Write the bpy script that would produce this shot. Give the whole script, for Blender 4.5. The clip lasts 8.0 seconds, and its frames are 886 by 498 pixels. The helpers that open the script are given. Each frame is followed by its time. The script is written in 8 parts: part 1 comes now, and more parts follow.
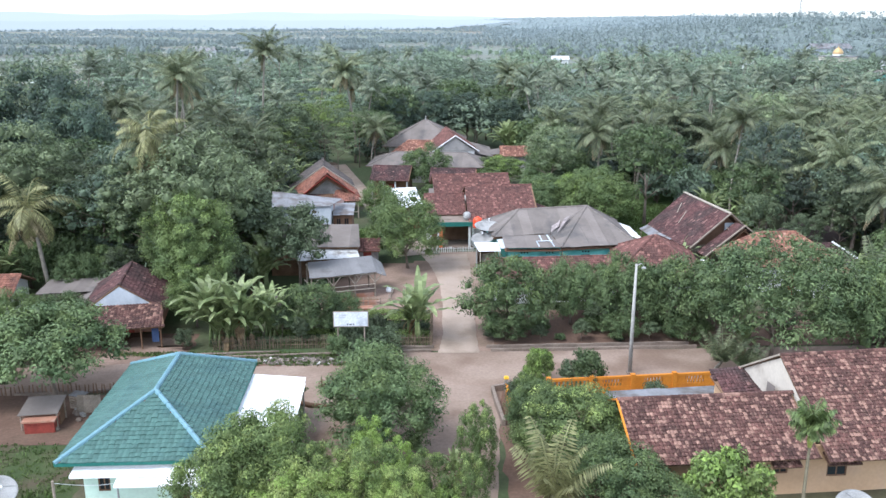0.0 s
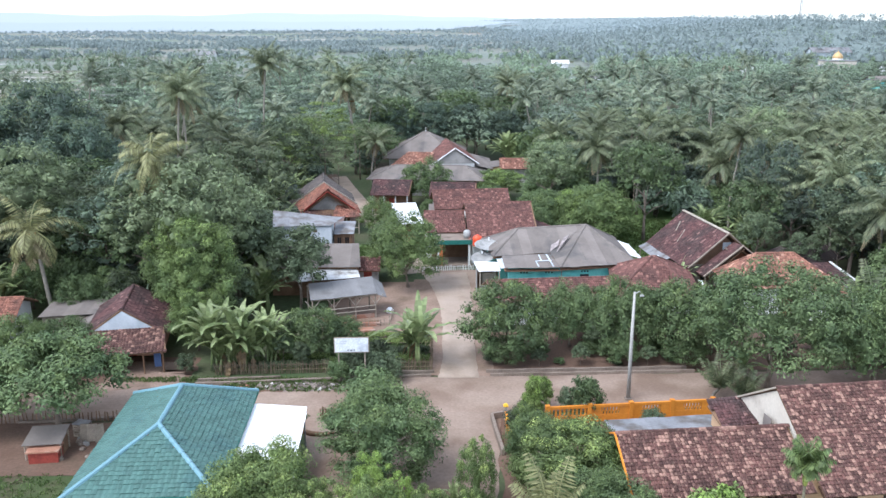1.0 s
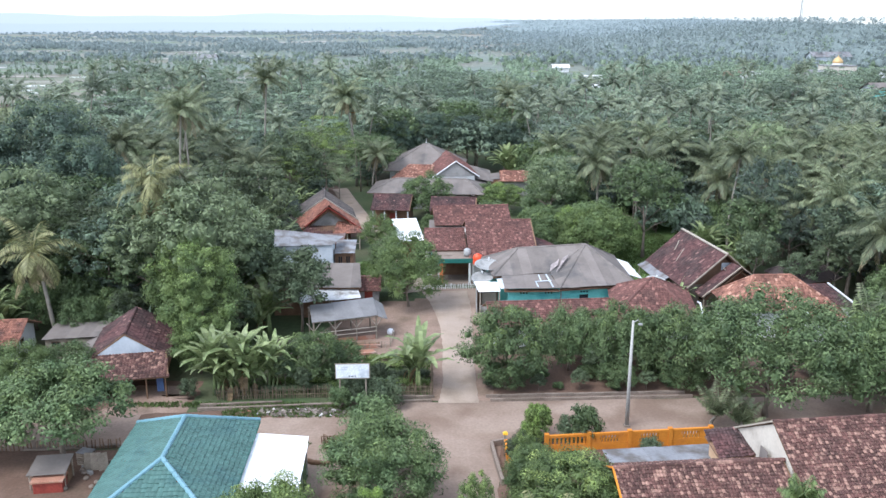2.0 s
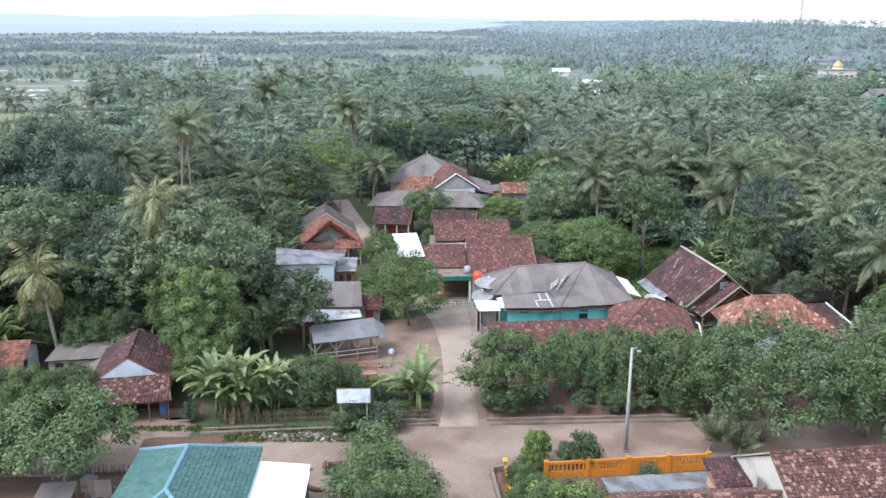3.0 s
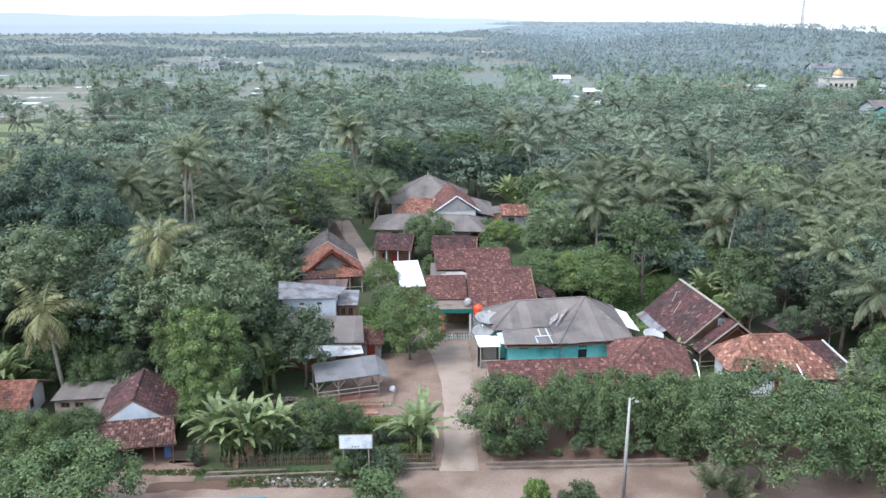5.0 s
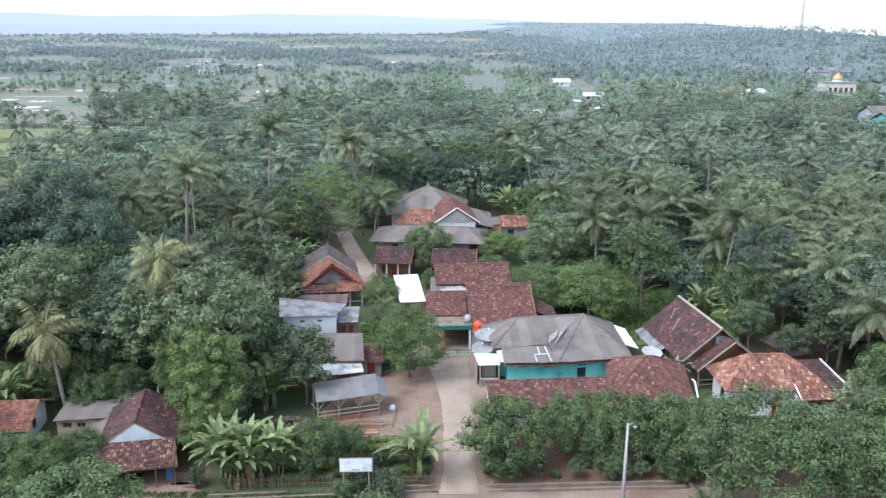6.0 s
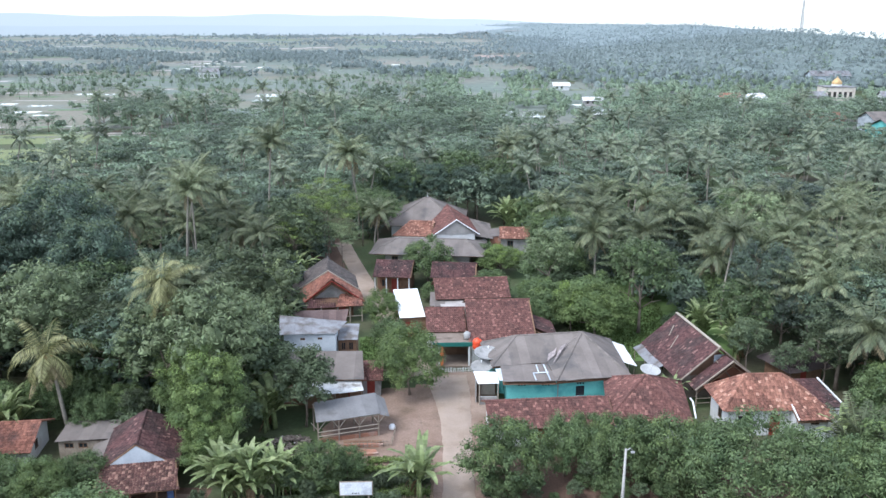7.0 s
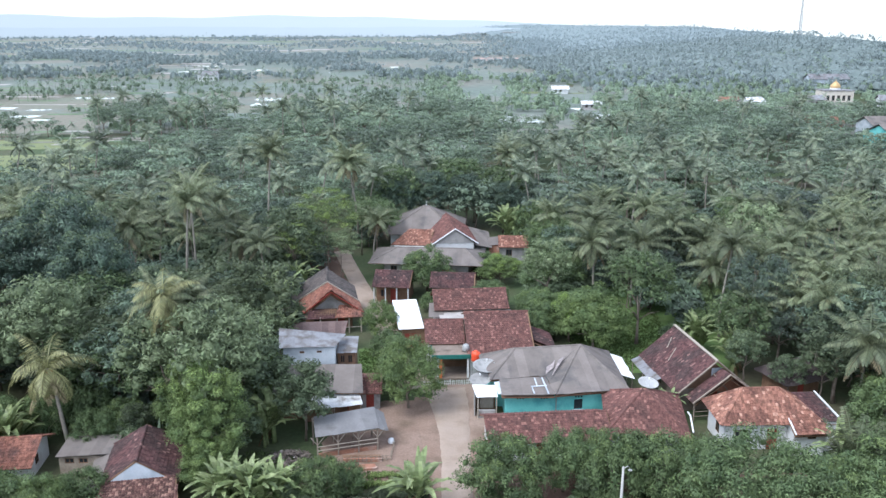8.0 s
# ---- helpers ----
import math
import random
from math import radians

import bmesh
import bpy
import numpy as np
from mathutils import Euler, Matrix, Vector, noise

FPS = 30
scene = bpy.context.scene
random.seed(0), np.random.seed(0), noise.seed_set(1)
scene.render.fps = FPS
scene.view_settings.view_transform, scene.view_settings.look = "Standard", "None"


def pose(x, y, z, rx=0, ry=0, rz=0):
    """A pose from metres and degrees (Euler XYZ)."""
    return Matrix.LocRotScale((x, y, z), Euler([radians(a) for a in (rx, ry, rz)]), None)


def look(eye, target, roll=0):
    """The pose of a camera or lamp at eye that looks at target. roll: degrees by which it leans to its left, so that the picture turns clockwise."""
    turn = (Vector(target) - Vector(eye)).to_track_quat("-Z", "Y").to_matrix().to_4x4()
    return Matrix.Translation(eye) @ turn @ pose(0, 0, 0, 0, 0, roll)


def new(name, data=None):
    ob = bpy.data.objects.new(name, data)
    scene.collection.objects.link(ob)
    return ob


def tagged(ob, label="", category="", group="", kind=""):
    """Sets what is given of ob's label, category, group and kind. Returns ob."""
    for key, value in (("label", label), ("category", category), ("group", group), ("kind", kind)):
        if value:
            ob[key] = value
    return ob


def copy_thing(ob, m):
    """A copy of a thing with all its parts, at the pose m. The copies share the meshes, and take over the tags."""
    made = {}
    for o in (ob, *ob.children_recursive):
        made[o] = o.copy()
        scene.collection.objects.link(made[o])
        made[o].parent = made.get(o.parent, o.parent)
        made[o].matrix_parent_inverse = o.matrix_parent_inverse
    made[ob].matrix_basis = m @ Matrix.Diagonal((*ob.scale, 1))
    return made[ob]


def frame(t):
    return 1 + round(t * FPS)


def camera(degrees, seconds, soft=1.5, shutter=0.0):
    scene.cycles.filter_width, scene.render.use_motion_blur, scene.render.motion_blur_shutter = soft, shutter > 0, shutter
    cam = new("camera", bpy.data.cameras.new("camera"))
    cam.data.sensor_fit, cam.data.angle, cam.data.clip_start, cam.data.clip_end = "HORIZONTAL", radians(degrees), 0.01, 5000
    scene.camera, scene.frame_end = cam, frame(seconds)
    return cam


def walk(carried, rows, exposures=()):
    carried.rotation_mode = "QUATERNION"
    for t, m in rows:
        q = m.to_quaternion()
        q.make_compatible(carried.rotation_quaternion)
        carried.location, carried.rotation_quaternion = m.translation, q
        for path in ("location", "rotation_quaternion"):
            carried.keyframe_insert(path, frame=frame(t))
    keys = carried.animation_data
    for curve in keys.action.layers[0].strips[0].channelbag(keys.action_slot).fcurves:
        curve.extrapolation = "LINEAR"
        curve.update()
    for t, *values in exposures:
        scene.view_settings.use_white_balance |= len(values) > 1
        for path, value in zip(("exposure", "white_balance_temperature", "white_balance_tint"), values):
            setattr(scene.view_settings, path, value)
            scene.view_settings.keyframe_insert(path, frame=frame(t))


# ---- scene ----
cam = camera(54.5, 8.0)
# seconds, x, y, z, pitch, roll, yaw: a drone that climbs straight up
PATH = [
    (0.0, 0.00, 0.00, 23.82, -15.01, 0.08, -0.08),
    (0.5, 0.02, 0.01, 24.79, -15.00, 0.10, -0.08),
    (1.0, 0.03, 0.00, 25.77, -14.99, 0.11, -0.07),
    (1.5, 0.04, -0.01, 26.79, -14.98, 0.09, -0.05),
    (3.0, 0.03, -0.03, 29.77, -14.98, 0.04, 0.00),
    (3.5, 0.01, -0.02, 30.72, -14.98, 0.03, 0.02),
    (4.0, 0.00, -0.03, 31.66, -14.99, 0.01, 0.03),
    (4.5, -0.01, -0.02, 32.59, -15.01, -0.02, 0.05),
    (6.0, -0.01, 0.02, 35.48, -15.04, -0.12, 0.07),
    (6.5, 0.00, 0.04, 36.44, -15.05, -0.12, 0.07),
    (7.0, 0.02, 0.05, 37.44, -15.04, -0.13, 0.06),
    (7.5, 0.05, 0.05, 38.22, -15.01, -0.13, 0.03),
    (8.0, 0.07, 0.03, 38.82, -14.99, -0.11, 0.00),
]
walk(cam, [(t, pose(x, y, z, 90 + pitch, roll, yaw)) for t, x, y, z, pitch, roll, yaw in PATH], [(0.0, 1.36, 5860, 9), (4.0, 1.27, 5830, 9), (8.0, 1.22, 5800, 9)])

# ---- world and light: bright overcast, veiled sun high behind the camera ----
SUN_ELEVATION, SUN_AZIMUTH = radians(56), radians(232)
world = bpy.data.worlds.new("overcast_sky")
scene.world = world
world.use_nodes = True
wn, wl = world.node_tree.nodes, world.node_tree.links
sky = wn.new("ShaderNodeTexSky")
sky.sky_type = "NISHITA"
sky.sun_disc = False
sky.sun_elevation, sky.sun_rotation = SUN_ELEVATION, SUN_AZIMUTH
sky.air_density, sky.dust_density, sky.ozone_density = 1.0, 1.0, 1.0
veil = wn.new("ShaderNodeHueSaturation")
veil.inputs["Saturation"].default_value, veil.inputs["Value"].default_value = 0.4, 1.25
wl.new(sky.outputs[0], veil.inputs["Color"])
wl.new(veil.outputs[0], wn["Background"].inputs["Color"])
wn["Background"].inputs["Strength"].default_value = 0.15

sun = new("sun", bpy.data.lights.new("sun", "SUN"))
sun.data.energy, sun.data.angle, sun.data.color = 1.3, radians(28), (1.0, 0.97, 0.93)
sun.matrix_world = look((0, 0, 0), (-math.sin(SUN_AZIMUTH) * math.cos(SUN_ELEVATION), -math.cos(SUN_AZIMUTH) * math.cos(SUN_ELEVATION), -math.sin(SUN_ELEVATION)))

# ---- materials ----
def material(name, low, high, rough=0.8, scale=0.6, fine=9.0, bump=0.3, metal=0.0, island=0.0, whole=0.0, stain=None, stain_scale=0.25, stain_at=0.6, leaf=0.0, world_space=False, fleck=None, fleck_share=0.1, depth=0.02, haze_sheen=0.0, grain=0.2, gloss=0.3):
    """Two tones mixed by a broad and a fine noise; island / whole: how far pieces / objects differ; stain: a third tone in patches; fleck: a share of pieces in another tone."""
    m = bpy.data.materials.new(name)
    m.use_nodes = True
    n, l = m.node_tree.nodes, m.node_tree.links
    b = n["Principled BSDF"]
    b.inputs["Roughness"].default_value, b.inputs["Metallic"].default_value = rough, metal
    b.inputs["Specular IOR Level"].default_value = gloss
    if world_space:
        place = n.new("ShaderNodeNewGeometry").outputs["Position"]
    else:
        place = n.new("ShaderNodeTexCoord").outputs["Object"]

    def noise_at(s, detail=4.0):
        t = n.new("ShaderNodeTexNoise")
        t.inputs["Scale"].default_value, t.inputs["Detail"].default_value = s, detail
        l.new(place, t.inputs["Vector"])
        return t.outputs["Fac"]

    def spread(value, a, c, lo=0.0, hi=1.0):
        r = n.new("ShaderNodeMapRange")
        r.inputs["From Min"].default_value, r.inputs["From Max"].default_value = a, c
        r.inputs["To Min"].default_value, r.inputs["To Max"].default_value = lo, hi
        l.new(value, r.inputs["Value"])
        return r.outputs["Result"]

    def mix(factor, a, c, how="MIX"):
        x = n.new("ShaderNodeMix")
        x.data_type, x.blend_type = "RGBA", how
        for i, v in ((0, factor), (6, a), (7, c)):
            if isinstance(v, (tuple, list)):
                x.inputs[i].default_value = (*v, 1)
            elif isinstance(v, float):
                x.inputs[i].default_value = v
            else:
                l.new(v, x.inputs[i])
        return x.outputs[2]

    def piece_random():
        """A number of its own for each loose piece, joined or not."""
        a = n.new("ShaderNodeMath")
        a.operation = "ADD"
        l.new(n.new("ShaderNodeNewGeometry").outputs["Random Per Island"], a.inputs[0])
        l.new(n.new("ShaderNodeObjectInfo").outputs["Random"], a.inputs[1])
        f = n.new("ShaderNodeMath")
        f.operation = "FRACT"
        l.new(a.outputs[0], f.inputs[0])
        return f.outputs[0]

    broad, small = noise_at(scale), noise_at(fine, 6.0)
    colour = mix(spread(broad, 0.3, 0.7), low, high)
    if stain:
        colour = mix(spread(noise_at(stain_scale, 8.0), stain_at - 0.08, stain_at + 0.1), colour, stain)
    if fleck:
        pieces = piece_random()
        colour = mix(spread(pieces, 1 - fleck_share, 1 - fleck_share * 0.6), colour, fleck)
    gain = spread(small, 0.25, 0.75, 1 - grain, 1 + grain)
    for amount, source in ((island, "island"), (whole, "whole")):
        if amount:
            if source == "island":
                r = piece_random()
            else:
                r = n.new("ShaderNodeObjectInfo").outputs["Random"]
            step = n.new("ShaderNodeMath")
            step.operation = "MULTIPLY"
            l.new(gain, step.inputs[0])
            l.new(spread(r, 0, 1, 1 - amount, 1 + amount), step.inputs[1])
            gain = step.outputs[0]
    tint = n.new("ShaderNodeCombineColor")
    for i in range(3):
        l.new(gain, tint.inputs[i])
    colour = mix(1.0, colour, tint.outputs[0], "MULTIPLY")
    l.new(colour, b.inputs["Base Color"])
    if bump:
        t = n.new("ShaderNodeBump")
        t.inputs["Strength"].default_value, t.inputs["Distance"].default_value = bump, depth
        l.new(small, t.inputs["Height"])
        l.new(t.outputs[0], b.inputs["Normal"])
    # bluish sheen that stands for haze over the leaves of the woods
    if haze_sheen:
        b.inputs["Sheen Weight"].default_value, b.inputs["Sheen Roughness"].default_value = haze_sheen, 0.55
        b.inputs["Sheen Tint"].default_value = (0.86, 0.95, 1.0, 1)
    if leaf:
        thin = n.new("ShaderNodeBsdfTranslucent")
        l.new(colour, thin.inputs["Color"])
        both = n.new("ShaderNodeMixShader")
        both.inputs[0].default_value = leaf
        l.new(b.outputs[0], both.inputs[1])
        l.new(thin.outputs[0], both.inputs[2])
        l.new(both.outputs[0], n["Material Output"].inputs["Surface"])
    return m


GROUND = material("earth_and_grass", (0.05, 0.078, 0.03), (0.075, 0.085, 0.042), 0.95, 0.12, 2.2, 0.5, stain=(0.085, 0.07, 0.045), stain_scale=0.06, stain_at=0.56, world_space=True, depth=0.1)
DIRT_ROAD = material("dirt_road", (0.228, 0.165, 0.127), (0.285, 0.215, 0.17), 0.95, 0.35, 5.0, 0.3, stain=(0.18, 0.124, 0.092), stain_scale=0.22, stain_at=0.53, grain=0.14, world_space=True)
CONCRETE_PATH = material("concrete_path", (0.29, 0.225, 0.175), (0.34, 0.27, 0.22), 0.9, 0.5, 7.0, 0.2, stain=(0.24, 0.18, 0.135), stain_scale=0.4, grain=0.08, world_space=True)
BARE_EARTH = material("bare_earth", (0.106, 0.063, 0.044), (0.142, 0.091, 0.066), 0.95, 0.5, 5.0, 0.5, stain=(0.105, 0.07, 0.048), stain_scale=0.35, world_space=True)
PALE_EARTH = material("pale_swept_earth", (0.2, 0.135, 0.1), (0.26, 0.185, 0.145), 0.95, 0.5, 5.0, 0.4, stain=(0.14, 0.1, 0.07), stain_scale=0.35, world_space=True)
LAWN = material("lawn", (0.036, 0.056, 0.018), (0.056, 0.075, 0.027), 0.95, 0.4, 9.0, 0.6, stain=(0.085, 0.06, 0.042), stain_scale=0.35, stain_at=0.58, world_space=True)
TALL_GRASS = material("tall_green_grass", (0.085, 0.14, 0.04), (0.125, 0.185, 0.06), 0.95, 0.4, 6.0, 0.6, stain=(0.075, 0.11, 0.035), stain_scale=0.3, world_space=True)
PADDY = material("paddy_field", (0.136, 0.163, 0.069), (0.187, 0.204, 0.099), 0.95, 0.05, 1.0, 0.3, world_space=True)
DULL_PADDY = material("dull_rice_field", (0.1, 0.155, 0.08), (0.13, 0.185, 0.1), 0.95, 0.03, 0.5, 0.3, world_space=True)
MUD = material("wet_mud_field", (0.23, 0.205, 0.18), (0.3, 0.27, 0.24), 0.5, 0.02, 0.4, 0.2, world_space=True)
DRY_FIELD = material("dry_field", (0.185, 0.165, 0.13), (0.145, 0.158, 0.115), 0.95, 0.03, 0.5, 0.3, world_space=True)
RED_EARTH = material("reddish_bare_earth", (0.33, 0.235, 0.2), (0.4, 0.29, 0.25), 0.95, 0.03, 0.4, 0.2, world_space=True)
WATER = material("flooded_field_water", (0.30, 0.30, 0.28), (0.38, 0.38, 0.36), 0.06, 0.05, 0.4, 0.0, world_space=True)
CONCRETE = material("grey_concrete", (0.17, 0.132, 0.106), (0.235, 0.187, 0.152), 0.9, 0.8, 9.0, 0.3, stain=(0.115, 0.09, 0.07), stain_scale=0.7)

TEAL_TILE = material("teal_metal_tile", (0.054, 0.114, 0.098), (0.071, 0.138, 0.12), 0.6, 0.5, 6.0, 0.1, island=0.14, stain=(0.045, 0.1, 0.094), stain_scale=0.5, grain=0.1, world_space=True)
BLUE_CAP = material("light_blue_ridge_cap", (0.125, 0.235, 0.275), (0.15, 0.265, 0.305), 0.5, 1.0, 8.0, 0.05, grain=0.07)
RED_TILE = material("weathered_red_clay_tile", (0.115, 0.054, 0.046), (0.145, 0.067, 0.056), 0.88, 0.8, 5.0, 0.4, island=0.3, stain=(0.092, 0.047, 0.04), stain_scale=0.7, stain_at=0.55, fleck=(0.185, 0.094, 0.076), fleck_share=0.1, grain=0.4, world_space=True)
DARK_TILE = material("dark_mossy_clay_tile", (0.074, 0.037, 0.036), (0.104, 0.05, 0.047), 0.9, 0.5, 5.0, 0.4, grain=0.4, island=0.36, stain=(0.058, 0.037, 0.035), stain_scale=0.4, stain_at=0.5, fleck=(0.15, 0.085, 0.075), fleck_share=0.035, world_space=True)
ORANGE_TILE = material("orange_clay_tile", (0.21, 0.095, 0.066), (0.285, 0.142, 0.1), 0.88, 0.5, 5.0, 0.4, grain=0.4, island=0.36, stain=(0.16, 0.075, 0.055), stain_scale=0.6, stain_at=0.52, fleck=(0.32, 0.185, 0.135), fleck_share=0.1, world_space=True)
SPOTTED_TILE = material("patchy_maroon_clay_tile", (0.07, 0.036, 0.031), (0.118, 0.056, 0.046), 0.88, 0.7, 6.0, 0.4, grain=0.4, island=0.42, stain=(0.25, 0.155, 0.118), stain_scale=7.0, stain_at=0.62, fleck=(0.185, 0.108, 0.083), fleck_share=0.22, world_space=True)
GREY_TILE = material("grey_mossy_clay_tile", (0.085, 0.072, 0.066), (0.125, 0.1, 0.09), 0.9, 0.5, 5.0, 0.4, grain=0.35, island=0.3, stain=(0.06, 0.055, 0.052), stain_scale=0.5, stain_at=0.5, world_space=True)
ZINC = material("weathered_zinc_sheet", (0.19, 0.19, 0.2), (0.25, 0.25, 0.26), 0.65, 0.5, 5.0, 0.1, metal=0.1, whole=0.06, stain=(0.125, 0.11, 0.1), stain_scale=0.9, stain_at=0.53, grain=0.14)
ASBESTOS = material("grey_fibre_cement_sheet", (0.14, 0.12, 0.107), (0.186, 0.16, 0.145), 0.9, 0.5, 5.0, 0.2, whole=0.12, stain=(0.095, 0.088, 0.085), stain_scale=0.4, grain=0.07)
WHITE_SHEET = material("white_metal_sheet", (0.78, 0.79, 0.80), (0.84, 0.84, 0.84), 0.45, 0.5, 5.0, 0.05, whole=0.04, grain=0.07)
WHITE_WALL = material("white_plaster", (0.56, 0.56, 0.55), (0.66, 0.66, 0.65), 0.9, 0.6, 6.0, 0.15, stain=(0.5, 0.48, 0.45), stain_scale=0.5, stain_at=0.63, grain=0.07)
CREAM_PLASTER = material("cream_white_plaster", (0.46, 0.41, 0.35), (0.56, 0.51, 0.44), 0.9, 0.6, 6.0, 0.15, stain=(0.36, 0.31, 0.26), stain_scale=0.6, stain_at=0.6, grain=0.08)
MINT_WALL = material("pale_mint_plaster", (0.52, 0.66, 0.56), (0.6, 0.73, 0.63), 0.9, 0.6, 6.0, 0.12, grain=0.07)
TURQUOISE = material("turquoise_plaster", (0.13, 0.42, 0.39), (0.17, 0.47, 0.44), 0.85, 0.5, 6.0, 0.12, stain=(0.08, 0.3, 0.3), stain_scale=0.6, grain=0.07)
CREAM_WALL = material("apricot_plaster", (0.46, 0.3, 0.18), (0.52, 0.35, 0.22), 0.9, 0.6, 6.0, 0.15, stain=(0.44, 0.3, 0.2), stain_scale=0.6, grain=0.07)
PALE_BLUE = material("pale_blue_boards", (0.42, 0.46, 0.5), (0.52, 0.55, 0.58), 0.85, 0.8, 7.0, 0.15, stain=(0.34, 0.38, 0.42), stain_scale=0.7, grain=0.07)
GREY_WALL = material("grey_unpainted_plaster", (0.27, 0.26, 0.25), (0.36, 0.34, 0.32), 0.92, 0.7, 7.0, 0.25, stain=(0.18, 0.17, 0.16), stain_scale=0.6, grain=0.07)
BRICK_WALL = material("bare_brick_wall", (0.28, 0.13, 0.085), (0.35, 0.18, 0.12), 0.92, 1.2, 12.0, 0.4, stain=(0.4, 0.3, 0.25), stain_scale=0.8, stain_at=0.64)
ORANGE_PAINT = material("orange_painted_masonry", (0.5, 0.175, 0.018), (0.57, 0.215, 0.026), 0.75, 0.8, 7.0, 0.1, stain=(0.42, 0.15, 0.03), stain_scale=0.9, stain_at=0.6, grain=0.1)
YELLOW_PAINT = material("yellow_painted_masonry", (0.7, 0.42, 0.04), (0.78, 0.48, 0.05), 0.7, 0.8, 7.0, 0.1, grain=0.07)
TIMBER = material("grey_weathered_timber", (0.20, 0.16, 0.125), (0.30, 0.25, 0.2), 0.9, 1.5, 12.0, 0.4, whole=0.2)
BROWN_TIMBER = material("brown_timber", (0.13, 0.075, 0.045), (0.2, 0.12, 0.075), 0.85, 1.5, 12.0, 0.4, whole=0.2)
BAMBOO = material("split_bamboo", (0.14, 0.105, 0.07), (0.2, 0.155, 0.105), 0.85, 2.0, 14.0, 0.3, whole=0.3)
PALE_TIMBER = material("pale_planed_timber", (0.3, 0.26, 0.21), (0.38, 0.33, 0.27), 0.8, 1.5, 12.0, 0.2)
GLASS = material("dark_window_glass", (0.02, 0.025, 0.028), (0.03, 0.035, 0.04), 0.1, 1.0, 5.0, 0.0)
DARK_RED = material("dark_red_paint", (0.2, 0.035, 0.025), (0.26, 0.05, 0.035), 0.6, 1.0, 8.0, 0.1)
TANK_RED = material("orange_red_plastic", (0.62, 0.07, 0.03), (0.68, 0.09, 0.035), 0.4, 1.0, 8.0, 0.0)
STEEL = material("galvanised_steel", (0.3, 0.3, 0.29), (0.36, 0.36, 0.35), 0.6, 1.0, 8.0, 0.05, metal=0.1)
MESH_GREY = material("grey_dish_mesh", (0.27, 0.265, 0.255), (0.34, 0.335, 0.325), 0.8, 1.0, 20.0, 0.1, stain=(0.2, 0.195, 0.19), stain_scale=1.2)
DARK_GREEN = material("dark_green_paint", (0.02, 0.12, 0.10), (0.03, 0.15, 0.12), 0.6, 1.0, 8.0, 0.1)
GOLD = material("gold_painted_dome", (0.425, 0.285, 0.13), (0.493, 0.342, 0.169), 0.5, 1.0, 8.0, 0.05, metal=0.3)

BARK = material("grey_brown_bark", (0.13, 0.10, 0.08), (0.22, 0.18, 0.145), 0.95, 1.5, 14.0, 0.7)
BETEL_BARK = material("ringed_green_brown_bark", (0.15, 0.13, 0.085), (0.2, 0.175, 0.12), 0.9, 1.5, 9.0, 0.5)
PALM_BARK = material("pale_palm_bark", (0.18, 0.16, 0.13), (0.26, 0.235, 0.195), 0.95, 1.5, 9.0, 0.6)
CROWNSHAFT = material("yellow_green_crownshaft", (0.26, 0.3, 0.08), (0.34, 0.36, 0.1), 0.6, 2.0, 8.0, 0.1)
STEM_GREEN = material("green_stem", (0.12, 0.17, 0.06), (0.2, 0.22, 0.1), 0.8, 2.0, 8.0, 0.2)
LEAF_DARK = material("dark_mango_leaf", (0.056, 0.09, 0.038), (0.13, 0.173, 0.07), 0.6, 0.7, 2.2, 0.0, island=0.42, whole=0.22, leaf=0.18, grain=0.3)
DEEP_LEAF = material("deep_dark_leaf", (0.044, 0.07, 0.048), (0.076, 0.112, 0.072), 0.55, 0.4, 1.6, 0.0, island=0.45, whole=0.2, leaf=0.22, haze_sheen=0.15, grain=0.3)
LEAF_MID = material("mid_green_leaf", (0.066, 0.092, 0.052), (0.113, 0.142, 0.075), 0.6, 0.55, 2.2, 0.0, island=0.4, whole=0.5, leaf=0.3, grain=0.3)
LEAF_LIGHT = material("light_green_leaf", (0.133, 0.19, 0.057), (0.202, 0.256, 0.081), 0.6, 0.4, 3.0, 0.0, island=0.6, whole=0.2, leaf=0.32)
LEAF_BRIGHT = material("young_bright_leaf", (0.184, 0.27, 0.065), (0.248, 0.335, 0.086), 0.6, 0.5, 3.0, 0.0, island=0.35, whole=0.15, leaf=0.35)
LEAF_BLUE = material("blue_green_forest_leaf", (0.058, 0.088, 0.055), (0.1, 0.135, 0.08), 0.6, 0.4, 1.6, 0.0, island=0.4, whole=0.5, leaf=0.28, haze_sheen=0.25, grain=0.3)
FROND = material("palm_frond", (0.076, 0.1, 0.052), (0.18, 0.196, 0.104), 0.55, 0.7, 3.0, 0.0, island=0.4, whole=0.28, leaf=0.18, gloss=0.35)
LIME_LEAF = material("yellowish_green_leaf", (0.17, 0.24, 0.078), (0.35, 0.405, 0.135), 0.6, 0.8, 2.2, 0.0, island=0.45, whole=0.12, leaf=0.38, grain=0.3)
GREY_OLIVE = material("greyish_olive_leaf", (0.092, 0.122, 0.06), (0.158, 0.19, 0.1), 0.6, 0.6, 2.2, 0.0, island=0.4, whole=0.45, leaf=0.24, grain=0.3)
OLIVE_LEAF = material("olive_green_leaf", (0.088, 0.13, 0.048), (0.165, 0.214, 0.074), 0.6, 0.6, 2.2, 0.0, island=0.38, whole=0.14, leaf=0.3, grain=0.3)
YELLOW_FROND = material("yellowing_palm_frond", (0.18, 0.185, 0.08), (0.28, 0.27, 0.125), 0.5, 0.4, 3.0, 0.0, island=0.4, whole=0.15, leaf=0.25)
